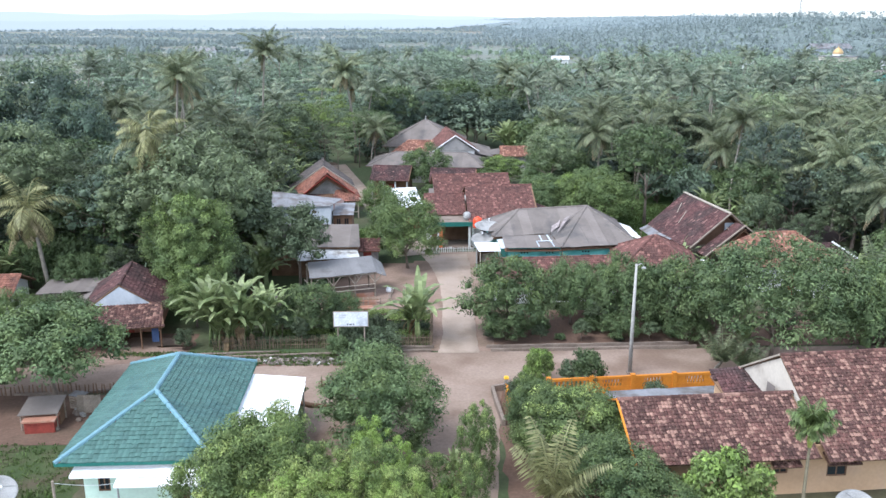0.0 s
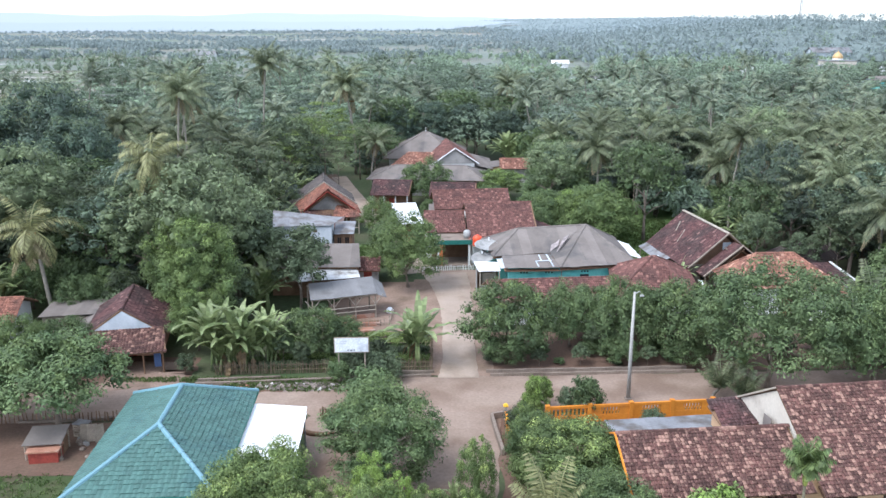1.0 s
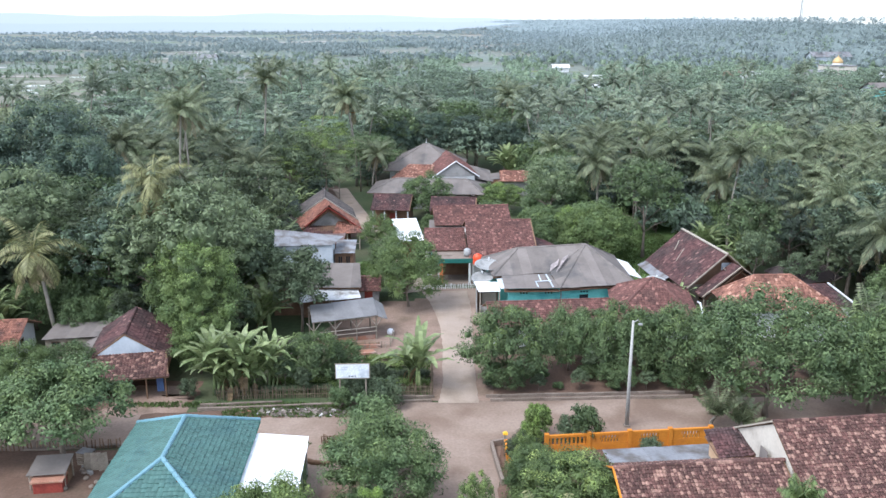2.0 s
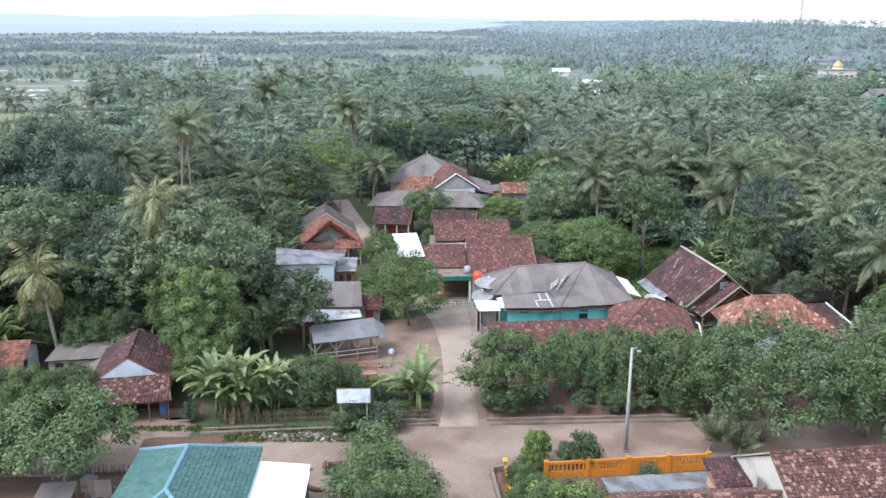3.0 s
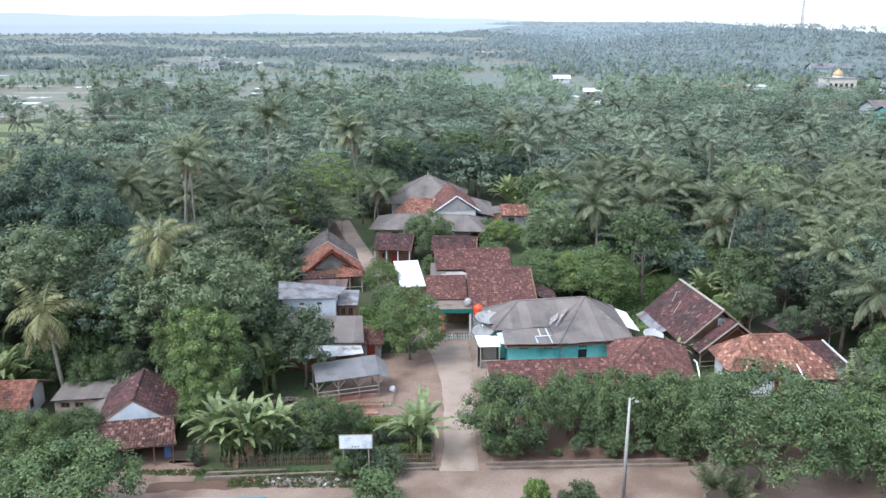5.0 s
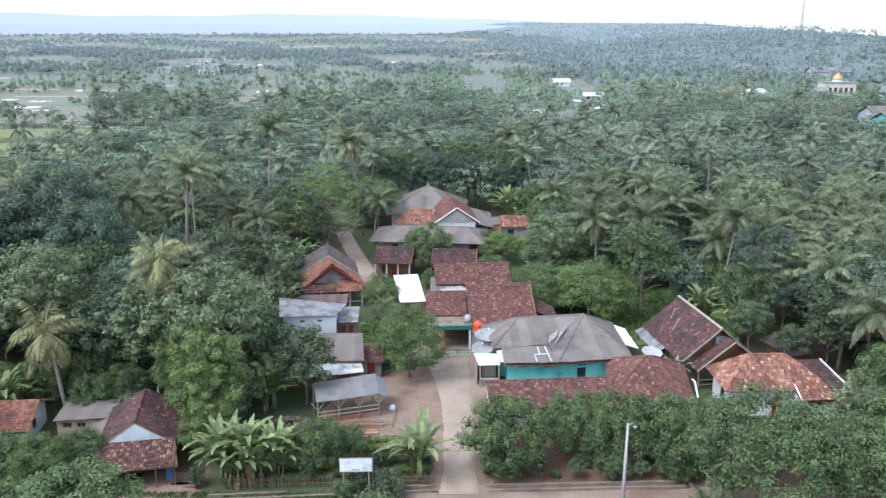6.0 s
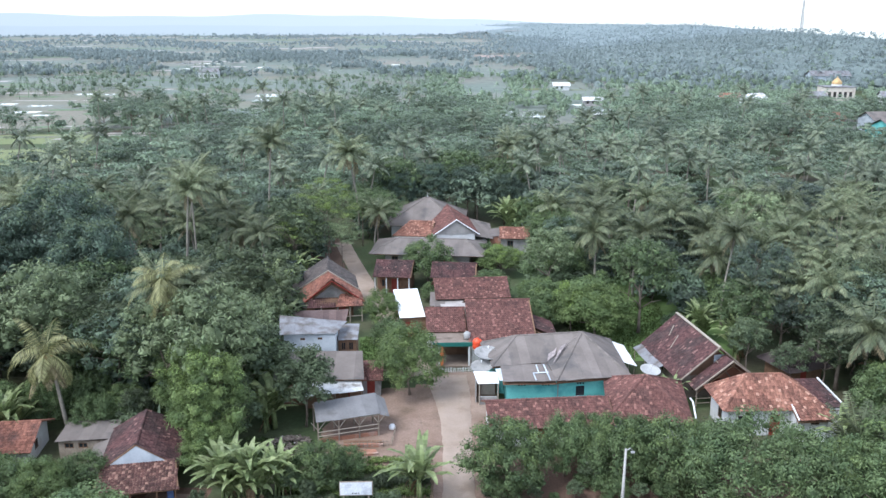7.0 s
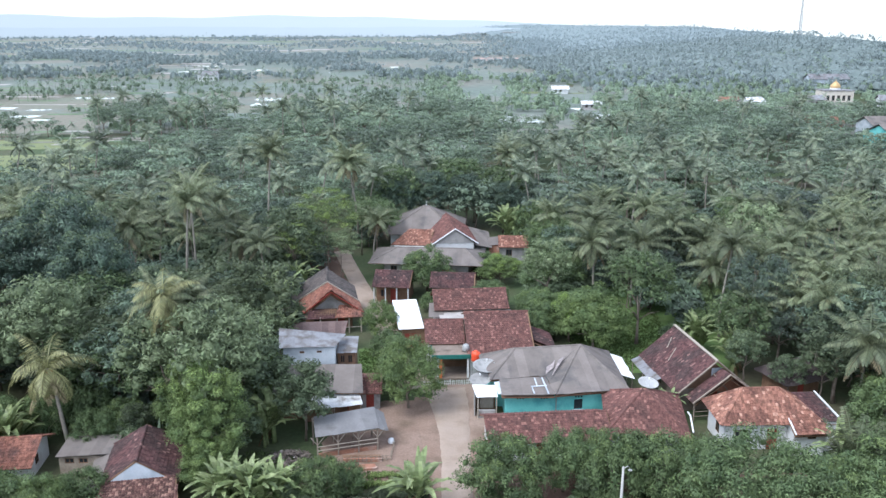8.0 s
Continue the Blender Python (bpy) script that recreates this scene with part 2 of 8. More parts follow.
FROND_OLD = material("dry_palm_frond", (0.234, 0.186, 0.11), (0.306, 0.255, 0.154), 0.7, 0.5, 3.0, 0.0, island=0.35, whole=0.2, leaf=0.2)
BANANA_LEAF = material("banana_leaf", (0.165, 0.22, 0.085), (0.29, 0.33, 0.16), 0.4, 0.8, 4.0, 0.0, island=0.28, whole=0.15, leaf=0.35)
BANANA_DRY = material("dry_banana_leaf", (0.19, 0.125, 0.055), (0.14, 0.1, 0.06), 0.7, 0.8, 5.0, 0.0, island=0.3, leaf=0.25)
GRASS_BLADE = material("grass_blade", (0.07, 0.11, 0.032), (0.115, 0.155, 0.05), 0.7, 0.3, 3.0, 0.0, island=0.4, leaf=0.3)
# leaves of the far woods, with haze put into their pale bluish colour
FAR_HAZED_LEAF = material("far_hazed_leaf", (0.182, 0.224, 0.226), (0.216, 0.258, 0.258), 0.9, 0.02, 0.2, 0.0, island=0.1, leaf=0.3, haze_sheen=0.42)
# leaf and frond beyond the village, paled to carry haze in the colour
HAZED_LEAF = material("hazed_wood_leaf", (0.108, 0.15, 0.094), (0.178, 0.224, 0.142), 0.6, 0.35, 1.6, 0.0, island=0.36, whole=0.45, leaf=0.3, haze_sheen=0.22)
HAZED_FROND = material("hazed_palm_frond", (0.094, 0.122, 0.074), (0.19, 0.212, 0.132), 0.55, 0.6, 3.0, 0.0, island=0.36, whole=0.3, leaf=0.22, haze_sheen=0.15, gloss=0.35)
# trees of the plain: haze lightens and blues this leaf colour
PLAIN_LEAF = material("hazed_hedgerow_leaf", (0.158, 0.196, 0.186), (0.2, 0.238, 0.226), 0.9, 0.02, 0.2, 0.0, island=0.14, leaf=0.3, haze_sheen=0.38)
# ridge canopy sheets: haze in the colour, darkened for shade below the crowns
LOW_CANOPY = material("hazed_shaded_leaf", (0.128, 0.16, 0.15), (0.155, 0.188, 0.175), 0.95, 0.05, 0.4, 0.0, world_space=True)
FAR_CANOPY = material("hazed_lower_leaf", (0.16, 0.198, 0.2), (0.188, 0.226, 0.226), 0.95, 0.03, 0.3, 0.0, world_space=True)
STIFF_FROND = material("stiff_green_frond", (0.07, 0.11, 0.035), (0.14, 0.175, 0.06), 0.55, 0.7, 3.0, 0.0, island=0.4, leaf=0.2)
COCONUT = material("orange_brown_coconut", (0.3, 0.14, 0.05), (0.4, 0.2, 0.08), 0.7, 2.0, 8.0, 0.1)
RUBBLE = material("broken_rubble", (0.12, 0.1, 0.085), (0.2, 0.165, 0.14), 0.9, 1.0, 9.0, 0.3, island=0.45, fleck=(0.34, 0.32, 0.3), fleck_share=0.08)
POST_CONCRETE = material("pale_cast_concrete", (0.3, 0.29, 0.27), (0.38, 0.37, 0.345), 0.85, 0.8, 8.0, 0.1, stain=(0.24, 0.23, 0.21), stain_scale=0.8)
PALE_CONCRETE = material("pale_bleached_concrete", (0.3, 0.27, 0.25), (0.4, 0.365, 0.34), 0.92, 0.7, 8.0, 0.2, stain=(0.22, 0.19, 0.17), stain_scale=0.6)
PILLAR_ORANGE = material("orange_red_pillar_paint", (0.5, 0.14, 0.05), (0.56, 0.18, 0.065), 0.7, 0.8, 7.0, 0.1)
OLD_ZINC = material("dull_weathered_zinc_sheet", (0.15, 0.145, 0.145), (0.2, 0.195, 0.195), 0.75, 0.5, 5.0, 0.1, whole=0.12, stain=(0.105, 0.1, 0.095), stain_scale=0.5, grain=0.1)
PATCHY_SHEET = material("patchy_whitish_sheet", (0.5, 0.5, 0.49), (0.66, 0.66, 0.65), 0.6, 0.9, 6.0, 0.05, whole=0.15, stain=(0.24, 0.22, 0.2), stain_scale=1.1, stain_at=0.56)
BLEACHED = material("bleached_pinkish_sheet", (0.27, 0.225, 0.22), (0.36, 0.31, 0.3), 0.9, 0.8, 6.0, 0.1, stain=(0.18, 0.155, 0.15), stain_scale=1.4, stain_at=0.5, world_space=True)
DISH_WHITE = material("weathered_white_dish", (0.36, 0.36, 0.35), (0.44, 0.44, 0.43), 0.6, 0.8, 9.0, 0.05, stain=(0.36, 0.35, 0.33), stain_scale=0.9)
RUST_TILE = material("rusty_red_clay_tile", (0.19, 0.082, 0.058), (0.26, 0.12, 0.085), 0.88, 0.5, 5.0, 0.4, grain=0.35, island=0.3, stain=(0.11, 0.06, 0.05), stain_scale=0.6, world_space=True)

# ---- building tools ----
class Geo:
    """Vertices and faces of one mesh, gathered piece by piece."""

    def __init__(self):
        self.v, self.f = [], []

    def add(self, verts, faces):
        k = len(self.v)
        self.v += [tuple(p) for p in verts]
        self.f += [tuple(k + i for i in face) for face in faces]
        return self

    def box(self, lo, hi, m=None):
        (a, b, c), (d, e, g) = lo, hi
        vs = [(a, b, c), (d, b, c), (d, e, c), (a, e, c), (a, b, g), (d, b, g), (d, e, g), (a, e, g)]
        if m is not None:
            vs = [m @ Vector(p) for p in vs]
        return self.add(vs, [(0, 3, 2, 1), (4, 5, 6, 7), (0, 1, 5, 4), (1, 2, 6, 5), (2, 3, 7, 6), (3, 0, 4, 7)])

    def slab(self, ring, down):
        """A flat polygon (counter-clockwise from outside) with thickness."""
        n = len(ring)
        ring = [Vector(p) for p in ring]
        low = [p + Vector(down) for p in ring]
        return self.add(ring + low, [tuple(range(n)), tuple(range(2 * n - 1, n - 1, -1))] + [(i, i + n, (i + 1) % n + n, (i + 1) % n) for i in range(n)])

    def bar(self, a, b, r, sides=6, r2=None):
        return self.tube([a, b], [r, r if r2 is None else r2], sides)

    def tube(self, points, radii, sides=6):
        pts = [Vector(p) for p in points]
        rows = []
        for i, p in enumerate(pts):
            d = (pts[min(i + 1, len(pts) - 1)] - pts[max(i - 1, 0)]).normalized()
            e = d.orthogonal().normalized() if abs(d.z) < 0.9 else (Vector((1, 0, 0)) - d * d.x).normalized()
            g = d.cross(e)
            rows.append([p + (e * math.cos(6.2832 * k / sides) + g * math.sin(6.2832 * k / sides)) * radii[i] for k in range(sides)])
        verts = [p for row in rows for p in row]
        faces = [(i * sides + k, i * sides + (k + 1) % sides, (i + 1) * sides + (k + 1) % sides, (i + 1) * sides + k) for i in range(len(pts) - 1) for k in range(sides)]
        faces += [tuple(range(sides - 1, -1, -1)), tuple(range((len(pts) - 1) * sides, len(pts) * sides))]
        return self.add(verts, faces)

    def lathe(self, profile, sides=20, m=None):
        verts = [(r * math.cos(6.2832 * k / sides), r * math.sin(6.2832 * k / sides), z) for r, z in profile for k in range(sides)]
        if m is not None:
            verts = [m @ Vector(p) for p in verts]
        return self.add(verts, [(i * sides + k, i * sides + (k + 1) % sides, (i + 1) * sides + (k + 1) % sides, (i + 1) * sides + k) for i in range(len(profile) - 1) for k in range(sides)])

    def mesh(self, name, mat, smooth=False):
        me = bpy.data.meshes.new(name)
        me.from_pydata(self.v, [], self.f)
        me.materials.append(mat)
        if smooth:
            me.shade_smooth()
        return me


def part(name, geo, mat, parent, label="", smooth=False, kind=""):
    ob = new(name, geo if isinstance(geo, bpy.types.Mesh) else geo.mesh(name, mat, smooth))
    ob.parent = parent
    return tagged(ob, label, "", "", kind)


def thing(name, label, category, m=None, group="", kind=""):
    ob = tagged(new(name), label, category, group, kind)
    ob.empty_display_size = 0.3
    if m is not None:
        ob.matrix_basis = m
    return ob


def solid(name, geo, mat, label, category, m=None, group="", kind="", smooth=False):
    ob = tagged(new(name, geo.mesh(name, mat, smooth)), label, category, group, kind)
    if m is not None:
        ob.matrix_basis = m
    return ob


def clip(ring, axis, lo, hi):
    """A planar polygon kept between lo and hi of axis(p)."""
    for sign, bound in ((1, lo), (-1, -hi)):
        out = []
        for i, p in enumerate(ring):
            q = ring[(i + 1) % len(ring)]
            a, b = sign * axis(p) - bound, sign * axis(q) - bound
            if a >= 0:
                out.append(p)
            if a * b < 0:
                out.append(p.lerp(q, a / (a - b)))
        ring = out
        if len(ring) < 3:
            return []
    return ring


def slope_frame(ring):
    a, b, c, d = [Vector(p) for p in ring]
    u = (b - a).normalized()
    n = u.cross((d - a) if (d - a).length > (c - b).length else (c - b)).normalized()
    return a, u, n.cross(u), n


def tile_slope(geo, ring, rng, wide=0.24, long=0.30, rise=0.05, lift=0.045, seg=3, parent=None, mat=None, single=0):
    """Lays curved tiles, row on row from the eave up, over the slope A B (eave) C D (top)."""
    a, b, c, d = [Vector(p) for p in ring]
    o, u, s, n = slope_frame(ring)
    height = max((c - o).dot(s), (d - o).dot(s))
    full = (b - a).length
    dx, cx = (d - o).dot(u), (c - o).dot(u)
    rows = max(1, int(height / long))
    step = height / rows
    tile = None
    if single:
        m = seg + 1
        prof = [(wide * 1.02 * j / seg, rise * math.sin(math.pi * j / seg)) for j in range(m)]
        tile = Geo().add([(x, -0.03, lift + h) for x, h in prof] + [(x, step * 1.08, h * 0.8 + 0.012) for x, h in prof] + [(x, -0.03, lift + h - 0.035) for x, h in prof], [(j, j + 1, m + j + 1, m + j) for j in range(seg)] + [(2 * m + j, 2 * m + j + 1, j + 1, j) for j in range(seg)]).mesh("roof_tile", mat)
    basis = Matrix((u, s, n)).transposed().to_4x4()
    for i in range(rows):
        y = i * height / rows
        t = (y + 0.5 * long) / height
        x0, x1 = dx * t, full + (cx - full) * t
        k0, k1 = math.ceil(x0 / wide - 0.3), math.floor(x1 / wide - 0.7)
        for k in range(k0, k1 + 1):
            x, sag, slip = k * wide, rng.uniform(-0.012, 0.02), rng.uniform(-0.02, 0.02)
            if single > 0:
                single -= 1
                part("roof_tile", tile, mat, parent).matrix_basis = Matrix.Translation(o + u * x + s * (y + slip) + n * sag) @ basis
                continue
            low, top, front = [], [], []
            for j in range(seg + 1):
                h = rise * math.sin(math.pi * j / seg)
                base = o + u * (x + wide * 1.02 * j / seg)
                low.append(base + s * (y - 0.03 + slip) + n * (lift + h + sag))
                top.append(base + s * (y + height / rows * 1.08) + n * (h * 0.8 + 0.012))
                front.append(base + s * (y - 0.03 + slip) + n * (lift + h + sag - 0.035))
            m = seg + 1
            geo.add(low + top + front, [(j, j + 1, m + j + 1, m + j) for j in range(seg)] + [(2 * m + j, 2 * m + j + 1, j + 1, j) for j in range(seg)])


def sheet_slope(parent, ring, mat, wide=0.85, rng=None, name="roof_sheet", thick=0.025, sag=0.02):
    """Lays long metal or fibre-cement sheets side by side up a slope, each one its own part."""
    o, u, s, n = slope_frame(ring)
    ring = [Vector(p) for p in ring]
    xs = [(p - o).dot(u) for p in ring]
    x, end = min(xs), max(xs)
    count = max(1, round((end - x) / wide))
    step = (end - x) / count
    for k in range(count):
        piece = clip(ring, lambda p: (p - o).dot(u), x + k * step - 0.02, x + (k + 1) * step + 0.02)
        if piece:
            off = n * (0.03 + 0.008 * (k % 2) + rng.uniform(0, sag)) + s * rng.uniform(-0.06, 0.02)
            part(name, Geo().slab([p + off for p in piece], -n * thick), mat, parent)


def cap_line(parent, a, b, rng, mat, r=0.13, step=0.42):
    """Half-round cap tiles along a ridge or hip, each its own part."""
    a, b = Vector(a), Vector(b)
    d = b - a
    count = max(1, round(d.length / step))
    side = d.cross(Vector((0, 0, 1))).normalized()
    up = side.cross(d).normalized()
    for i in range(count):
        p, q = a + d * (i / count), a + d * ((i + 1.12) / count)
        k = 1 + rng.uniform(-0.06, 0.06)
        rows = [[w + (side * math.cos(t) * r * f + up * math.sin(t) * r * f) for t in (0, 0.79, 1.57, 2.36, 3.14)] for w, f in ((p, 1.12 * k), (q, k))]
        part("ridge_cap", Geo().add(rows[0] + rows[1], [(j, j + 1, 6 + j, 5 + j) for j in range(4)] + [(4, 3, 2, 1, 0)]), mat, parent)


def roof_rings(w, d, eave, top, hip_l=0.0, hip_r=0.0, back=None):
    """Slopes of a roof with its ridge along x: front, back and, where the hips are not 0, the ends. Each A B C D."""
    x0, x1, y0, y1 = -w / 2, w / 2, -d / 2, d / 2 if back is None else back
    e2 = top - (top - eave) * y1 / (d / 2)
    l, r = (x0 + hip_l, 0, top), (x1 - hip_r, 0, top)
    rings = [[(x0, y0, eave), (x1, y0, eave), r, l], [(x1, y1, e2), (x0, y1, e2), l, r]]
    if hip_l:
        rings.append([(x0, y1, e2), (x0, y0, eave), l, l])
    if hip_r:
        rings.append([(x1, y0, eave), (x1, y1, e2), r, r])
    return rings, l, r


def roof(parent, w, d, eave, top, mat, rng, hip_l=0.0, hip_r=0.0, how="tile", cap=None, wide=0.24, long=0.30, seg=3, m=None, cap_r=0.13, deck_mat=None, sheet=0.85, rise=0.05, single=0, first=0, back=None):
    rings, l, r = roof_rings(w, d, eave, top, hip_l, hip_r, back)
    move = m or Matrix()
    rings = [[move @ Vector(p) for p in ring] for ring in rings]
    l, r = move @ Vector(l), move @ Vector(r)
    deck = Geo()
    for ring in rings:
        o, u, s, n = slope_frame(ring)
        flat = ring[:3] if (ring[2] - ring[3]).length < 1e-6 else ring
        deck.slab(flat, -n * 0.07)
    part("roof_deck", deck, deck_mat or BROWN_TIMBER, parent, "dark timber underside")
    if how == "tile":
        g = Geo()
        for i, ring in enumerate(rings):
            tile_slope(g, ring, rng, wide, long, rise, seg=seg, parent=parent, mat=mat, single=single if i == first else 0)
        part("roof_tiles", g, mat, parent, kind="stuff")
    else:
        for ring in rings:
            sheet_slope(parent, ring, mat, sheet, rng)
    if (l - r).length > 0.2:
        cap_line(parent, l, r, rng, cap or mat, cap_r)
    corners = [rings[0][0], rings[0][1], rings[1][0], rings[1][1]]
    for on, ends, tip in ((hip_l, (corners[0], corners[3]), l), (hip_r, (corners[1], corners[2]), r)):
        for end in ends if on else ():
            cap_line(parent, end, tip, rng, cap or mat, cap_r)
    return rings


def wall_panel(geo, length, height, openings=(), thick=0.15, m=None):
    """An upright wall along x from 0, in one piece, with openings (x0, x1, z0, z1) cut through it."""
    xs = sorted({0, length, *[v for o in openings for v in o[:2]]})
    zs = sorted({0, height, *[v for o in openings for v in o[2:]]})
    full = {(i, k) for i in range(len(xs) - 1) for k in range(len(zs) - 1) if not any(o[0] <= xs[i] and xs[i + 1] <= o[1] and o[2] <= zs[k] and zs[k + 1] <= o[3] for o in openings)}
    spot, verts, faces = {}, [], []

    def at(i, k, side):
        if (i, k, side) not in spot:
            spot[i, k, side] = len(verts)
            p = Vector((xs[i], side * thick, zs[k]))
            verts.append(m @ p if m is not None else p)
        return spot[i, k, side]

    for i, k in full:
        faces.append((at(i, k, 0), at(i + 1, k, 0), at(i + 1, k + 1, 0), at(i, k + 1, 0)))
        faces.append((at(i, k, 1), at(i, k + 1, 1), at(i + 1, k + 1, 1), at(i + 1, k, 1)))
        for near, p, q in (((i - 1, k), (i, k + 1), (i, k)), ((i + 1, k), (i + 1, k), (i + 1, k + 1)), ((i, k - 1), (i, k), (i + 1, k)), ((i, k + 1), (i + 1, k + 1), (i, k + 1))):
            if near not in full:
                faces.append((at(*q, 0), at(*p, 0), at(*p, 1), at(*q, 1)))
    geo.add(verts, faces)


def window(parent, m, w, h, frame_mat, name="window"):
    """Frame with a mullion, and two panes, set into an opening; m maps x along the wall, y inwards."""
    g = Geo()
    for lo, hi in (((0, 0, 0), (w, 0.1, 0.07)), ((0, 0, h - 0.07), (w, 0.1, h)), ((0, 0, 0.07), (0.07, 0.1, h - 0.07)), ((w - 0.07, 0, 0.07), (w, 0.1, h - 0.07)), ((w / 2 - 0.03, 0.01, 0.07), (w / 2 + 0.03, 0.09, h - 0.07))):
        g.box(lo, hi, m)
    win = part(name, g, frame_mat, parent)
    for a, b in ((0.07, w / 2 - 0.03), (w / 2 + 0.03, w - 0.07)):
        part("pane", Geo().box((a, 0.04, 0.07), (b, 0.055, h - 0.07), m), GLASS, win)
    return win


def house_walls(parent, w, d, h, mat, openings=None, thick=0.15, frame_mat=None, name="wall", cy=0.0, cx=0.0):
    """Four walls of a w x d block round the origin; openings by side: front, back, left, right. Doors reach the floor, the rest are windows."""
    openings = openings or {}
    for side, (length, m) in {
        "front": (w, pose(cx - w / 2, cy - d / 2, 0)),
        "back": (w, pose(cx + w / 2, cy + d / 2, 0, 0, 0, 180)),
        "left": (d - 2 * thick, pose(cx - w / 2, cy + d / 2 - thick, 0, 0, 0, -90)),
        "right": (d - 2 * thick, pose(cx + w / 2, cy - d / 2 + thick, 0, 0, 0, 90)),
    }.items():
        g = Geo()
        wall_panel(g, length, h, openings.get(side, ()), thick, m)
        wall = part(name, g, mat, parent)
        for x0, x1, z0, z1 in openings.get(side, ()):
            at = m @ Matrix.Translation((x0, 0.03, z0))
            if z0 > 0.1:
                window(wall, at, x1 - x0, z1 - z0, frame_mat or BROWN_TIMBER)
            else:
                part("door", Geo().box((0, 0.02, 0), (x1 - x0, 0.07, z1 - z0), at), DARK_RED if frame_mat is None else frame_mat, wall)


def gable(parent, ring, out, mat, name="gable_wall"):
    """A gable triangle (or any upright polygon) with thickness, pushed along -out."""
    part(name, Geo().slab(ring, -Vector(out) * 0.12), mat, parent)


def laid_roof(parent, rings, mat, rng, how="sheet", caps=(), cap=None, wide=0.24, long=0.30, seg=2, sheet=1.0, cap_r=0.12, name="roof_tiles"):
    """A roof of any plan: slopes A B (eave) C D (top), with their deck, their covering and cap tiles along the given lines."""
    deck, tiles = Geo(), Geo()
    for ring in rings:
        ring = [Vector(p) for p in ring]
        n = slope_frame(ring)[3]
        low = [p - n * 0.3 for p in ring]
        deck.slab(low[:3] if (ring[2] - ring[3]).length < 1e-6 else low, -n * 0.06)
        if how == "tile":
            tile_slope(tiles, ring, rng, wide, long, 0.05, seg=seg)
        else:
            sheet_slope(parent, ring, mat, sheet, rng)
    part(name.split("_")[0] + "_deck", deck, BROWN_TIMBER, parent, "dark timber underside")
    if tiles.v:
        part(name, tiles, mat, parent, kind="stuff")
    for a, b in caps:
        cap_line(parent, a, b, rng, cap or mat, cap_r)


def walls_round(parent, plan, h, mat, openings=None, thick=0.15, frame_mat=None):
    """Walls along the sides of a plan that runs counter-clockwise; openings by number of the side."""
    for i, (x, y) in enumerate(plan):
        x2, y2 = plan[(i + 1) % len(plan)]
        m = pose(x, y, 0, 0, 0, math.degrees(math.atan2(y2 - y, x2 - x)))
        g = Geo()
        holes = (openings or {}).get(i, ())
        wall_panel(g, math.hypot(x2 - x, y2 - y) - 0.01, h, holes, thick, m)
        wall = part("wall", g, mat, parent)
        for x0, x1, z0, z1 in holes:
            at = m @ Matrix.Translation((x0, 0.03, z0))
            if z0 > 0.1:
                window(wall, at, x1 - x0, z1 - z0, frame_mat or BROWN_TIMBER)
            else:
                part("door", Geo().box((0, 0.02, 0), (x1 - x0, 0.07, z1 - z0), at), DARK_RED, wall)

# ---- ground: one sheet to the horizon, flat in the village, a low ridge far off ----
def land(x, y):
    """Height of the land: level near the village, with a long wooded ridge that runs away beyond it."""
    crest = float(np.interp(y, [430, 590, 780, 1480, 2400, 3000], [290, 300, 330, 400, 150, 60]))
    top = float(np.interp(y, [430, 580, 1480, 2200, 2600], [0, 17.5, 22.5, 20, 0]))
    side = (x - crest) / (170 if x < crest else 130)
    return top * math.exp(-side * side) - 0.02


def stretch(near, far, steps, power=2.2):
    return [near + (far - near) * (i / steps) ** power for i in range(steps + 1)]


gx = sorted({-v for v in stretch(0, 4200, 46)} | set(stretch(0, 4200, 46)) | set(range(95, 520, 20)))
gy = sorted({-v for v in stretch(0, 400, 6)} | set(stretch(0, 4600, 80)) | set(range(430, 3000, 55)))
g = Geo()
g.v = [(x, y, land(x, y)) for y in gy for x in gx]
n = len(gx)
g.f = [(j * n + i, j * n + i + 1, (j + 1) * n + i + 1, (j + 1) * n + i) for j in range(len(gy) - 1) for i in range(n - 1)]
solid("ground", g, GROUND, "flat village ground of brown earth, leaf litter and grass", "ground", kind="structure", smooth=True)


def ribbon(name, rows, mat, label, category, top=0.03, crumble=0.0, seed=1):
    """A strip of road or earth: rows of (left x, left y, right x, right y), with its own thickness and slightly ragged edges."""
    rng = random.Random(seed)
    dense = []
    for a, b in zip(rows, rows[1:]):
        for i in range(8):
            dense.append([p + (q - p) * i / 8 for p, q in zip(a, b)])
    dense.append(list(rows[-1]))
    geo = Geo()
    for i, (lx, ly, rx, ry) in enumerate(dense):
        j = [rng.uniform(-crumble, crumble) for _ in range(4)]
        lx, ly, rx, ry = lx + j[0], ly + j[1], rx + j[2], ry + j[3]
        for k in range(7):
            t = (0, 0.02, 0.25, 0.5, 0.75, 0.98, 1)[k]
            geo.v.append((lx + (rx - lx) * t, ly + (ry - ly) * t, top + (0.0 if 0 < k < 6 else -0.05)))
        if i:
            o = (i - 1) * 7
            geo.f += [(o + k, o + k + 1, o + k + 8, o + k + 7) for k in range(6)]
    return solid(name, geo, mat, label, category, kind="structure", smooth=True)


# the cross road, the concrete lane that leads away, the yard and the lane past the far houses
ribbon("road", [(-60, 49.0, -60, 54.2), (-40, 50.8, -40, 55.6), (-24, 52.4, -24, 57.2), (-8, 53.2, -8, 58.6), (-2, 53.4, -2, 59.5), (4, 53.4, 4, 59.6), (18, 54.2, 18, 60.1), (40, 55.0, 40, 61.0), (70, 56.0, 70, 62.0)], DIRT_ROAD, "dusty compacted dirt road across the village", "road", 0.03, 0.12, 2)
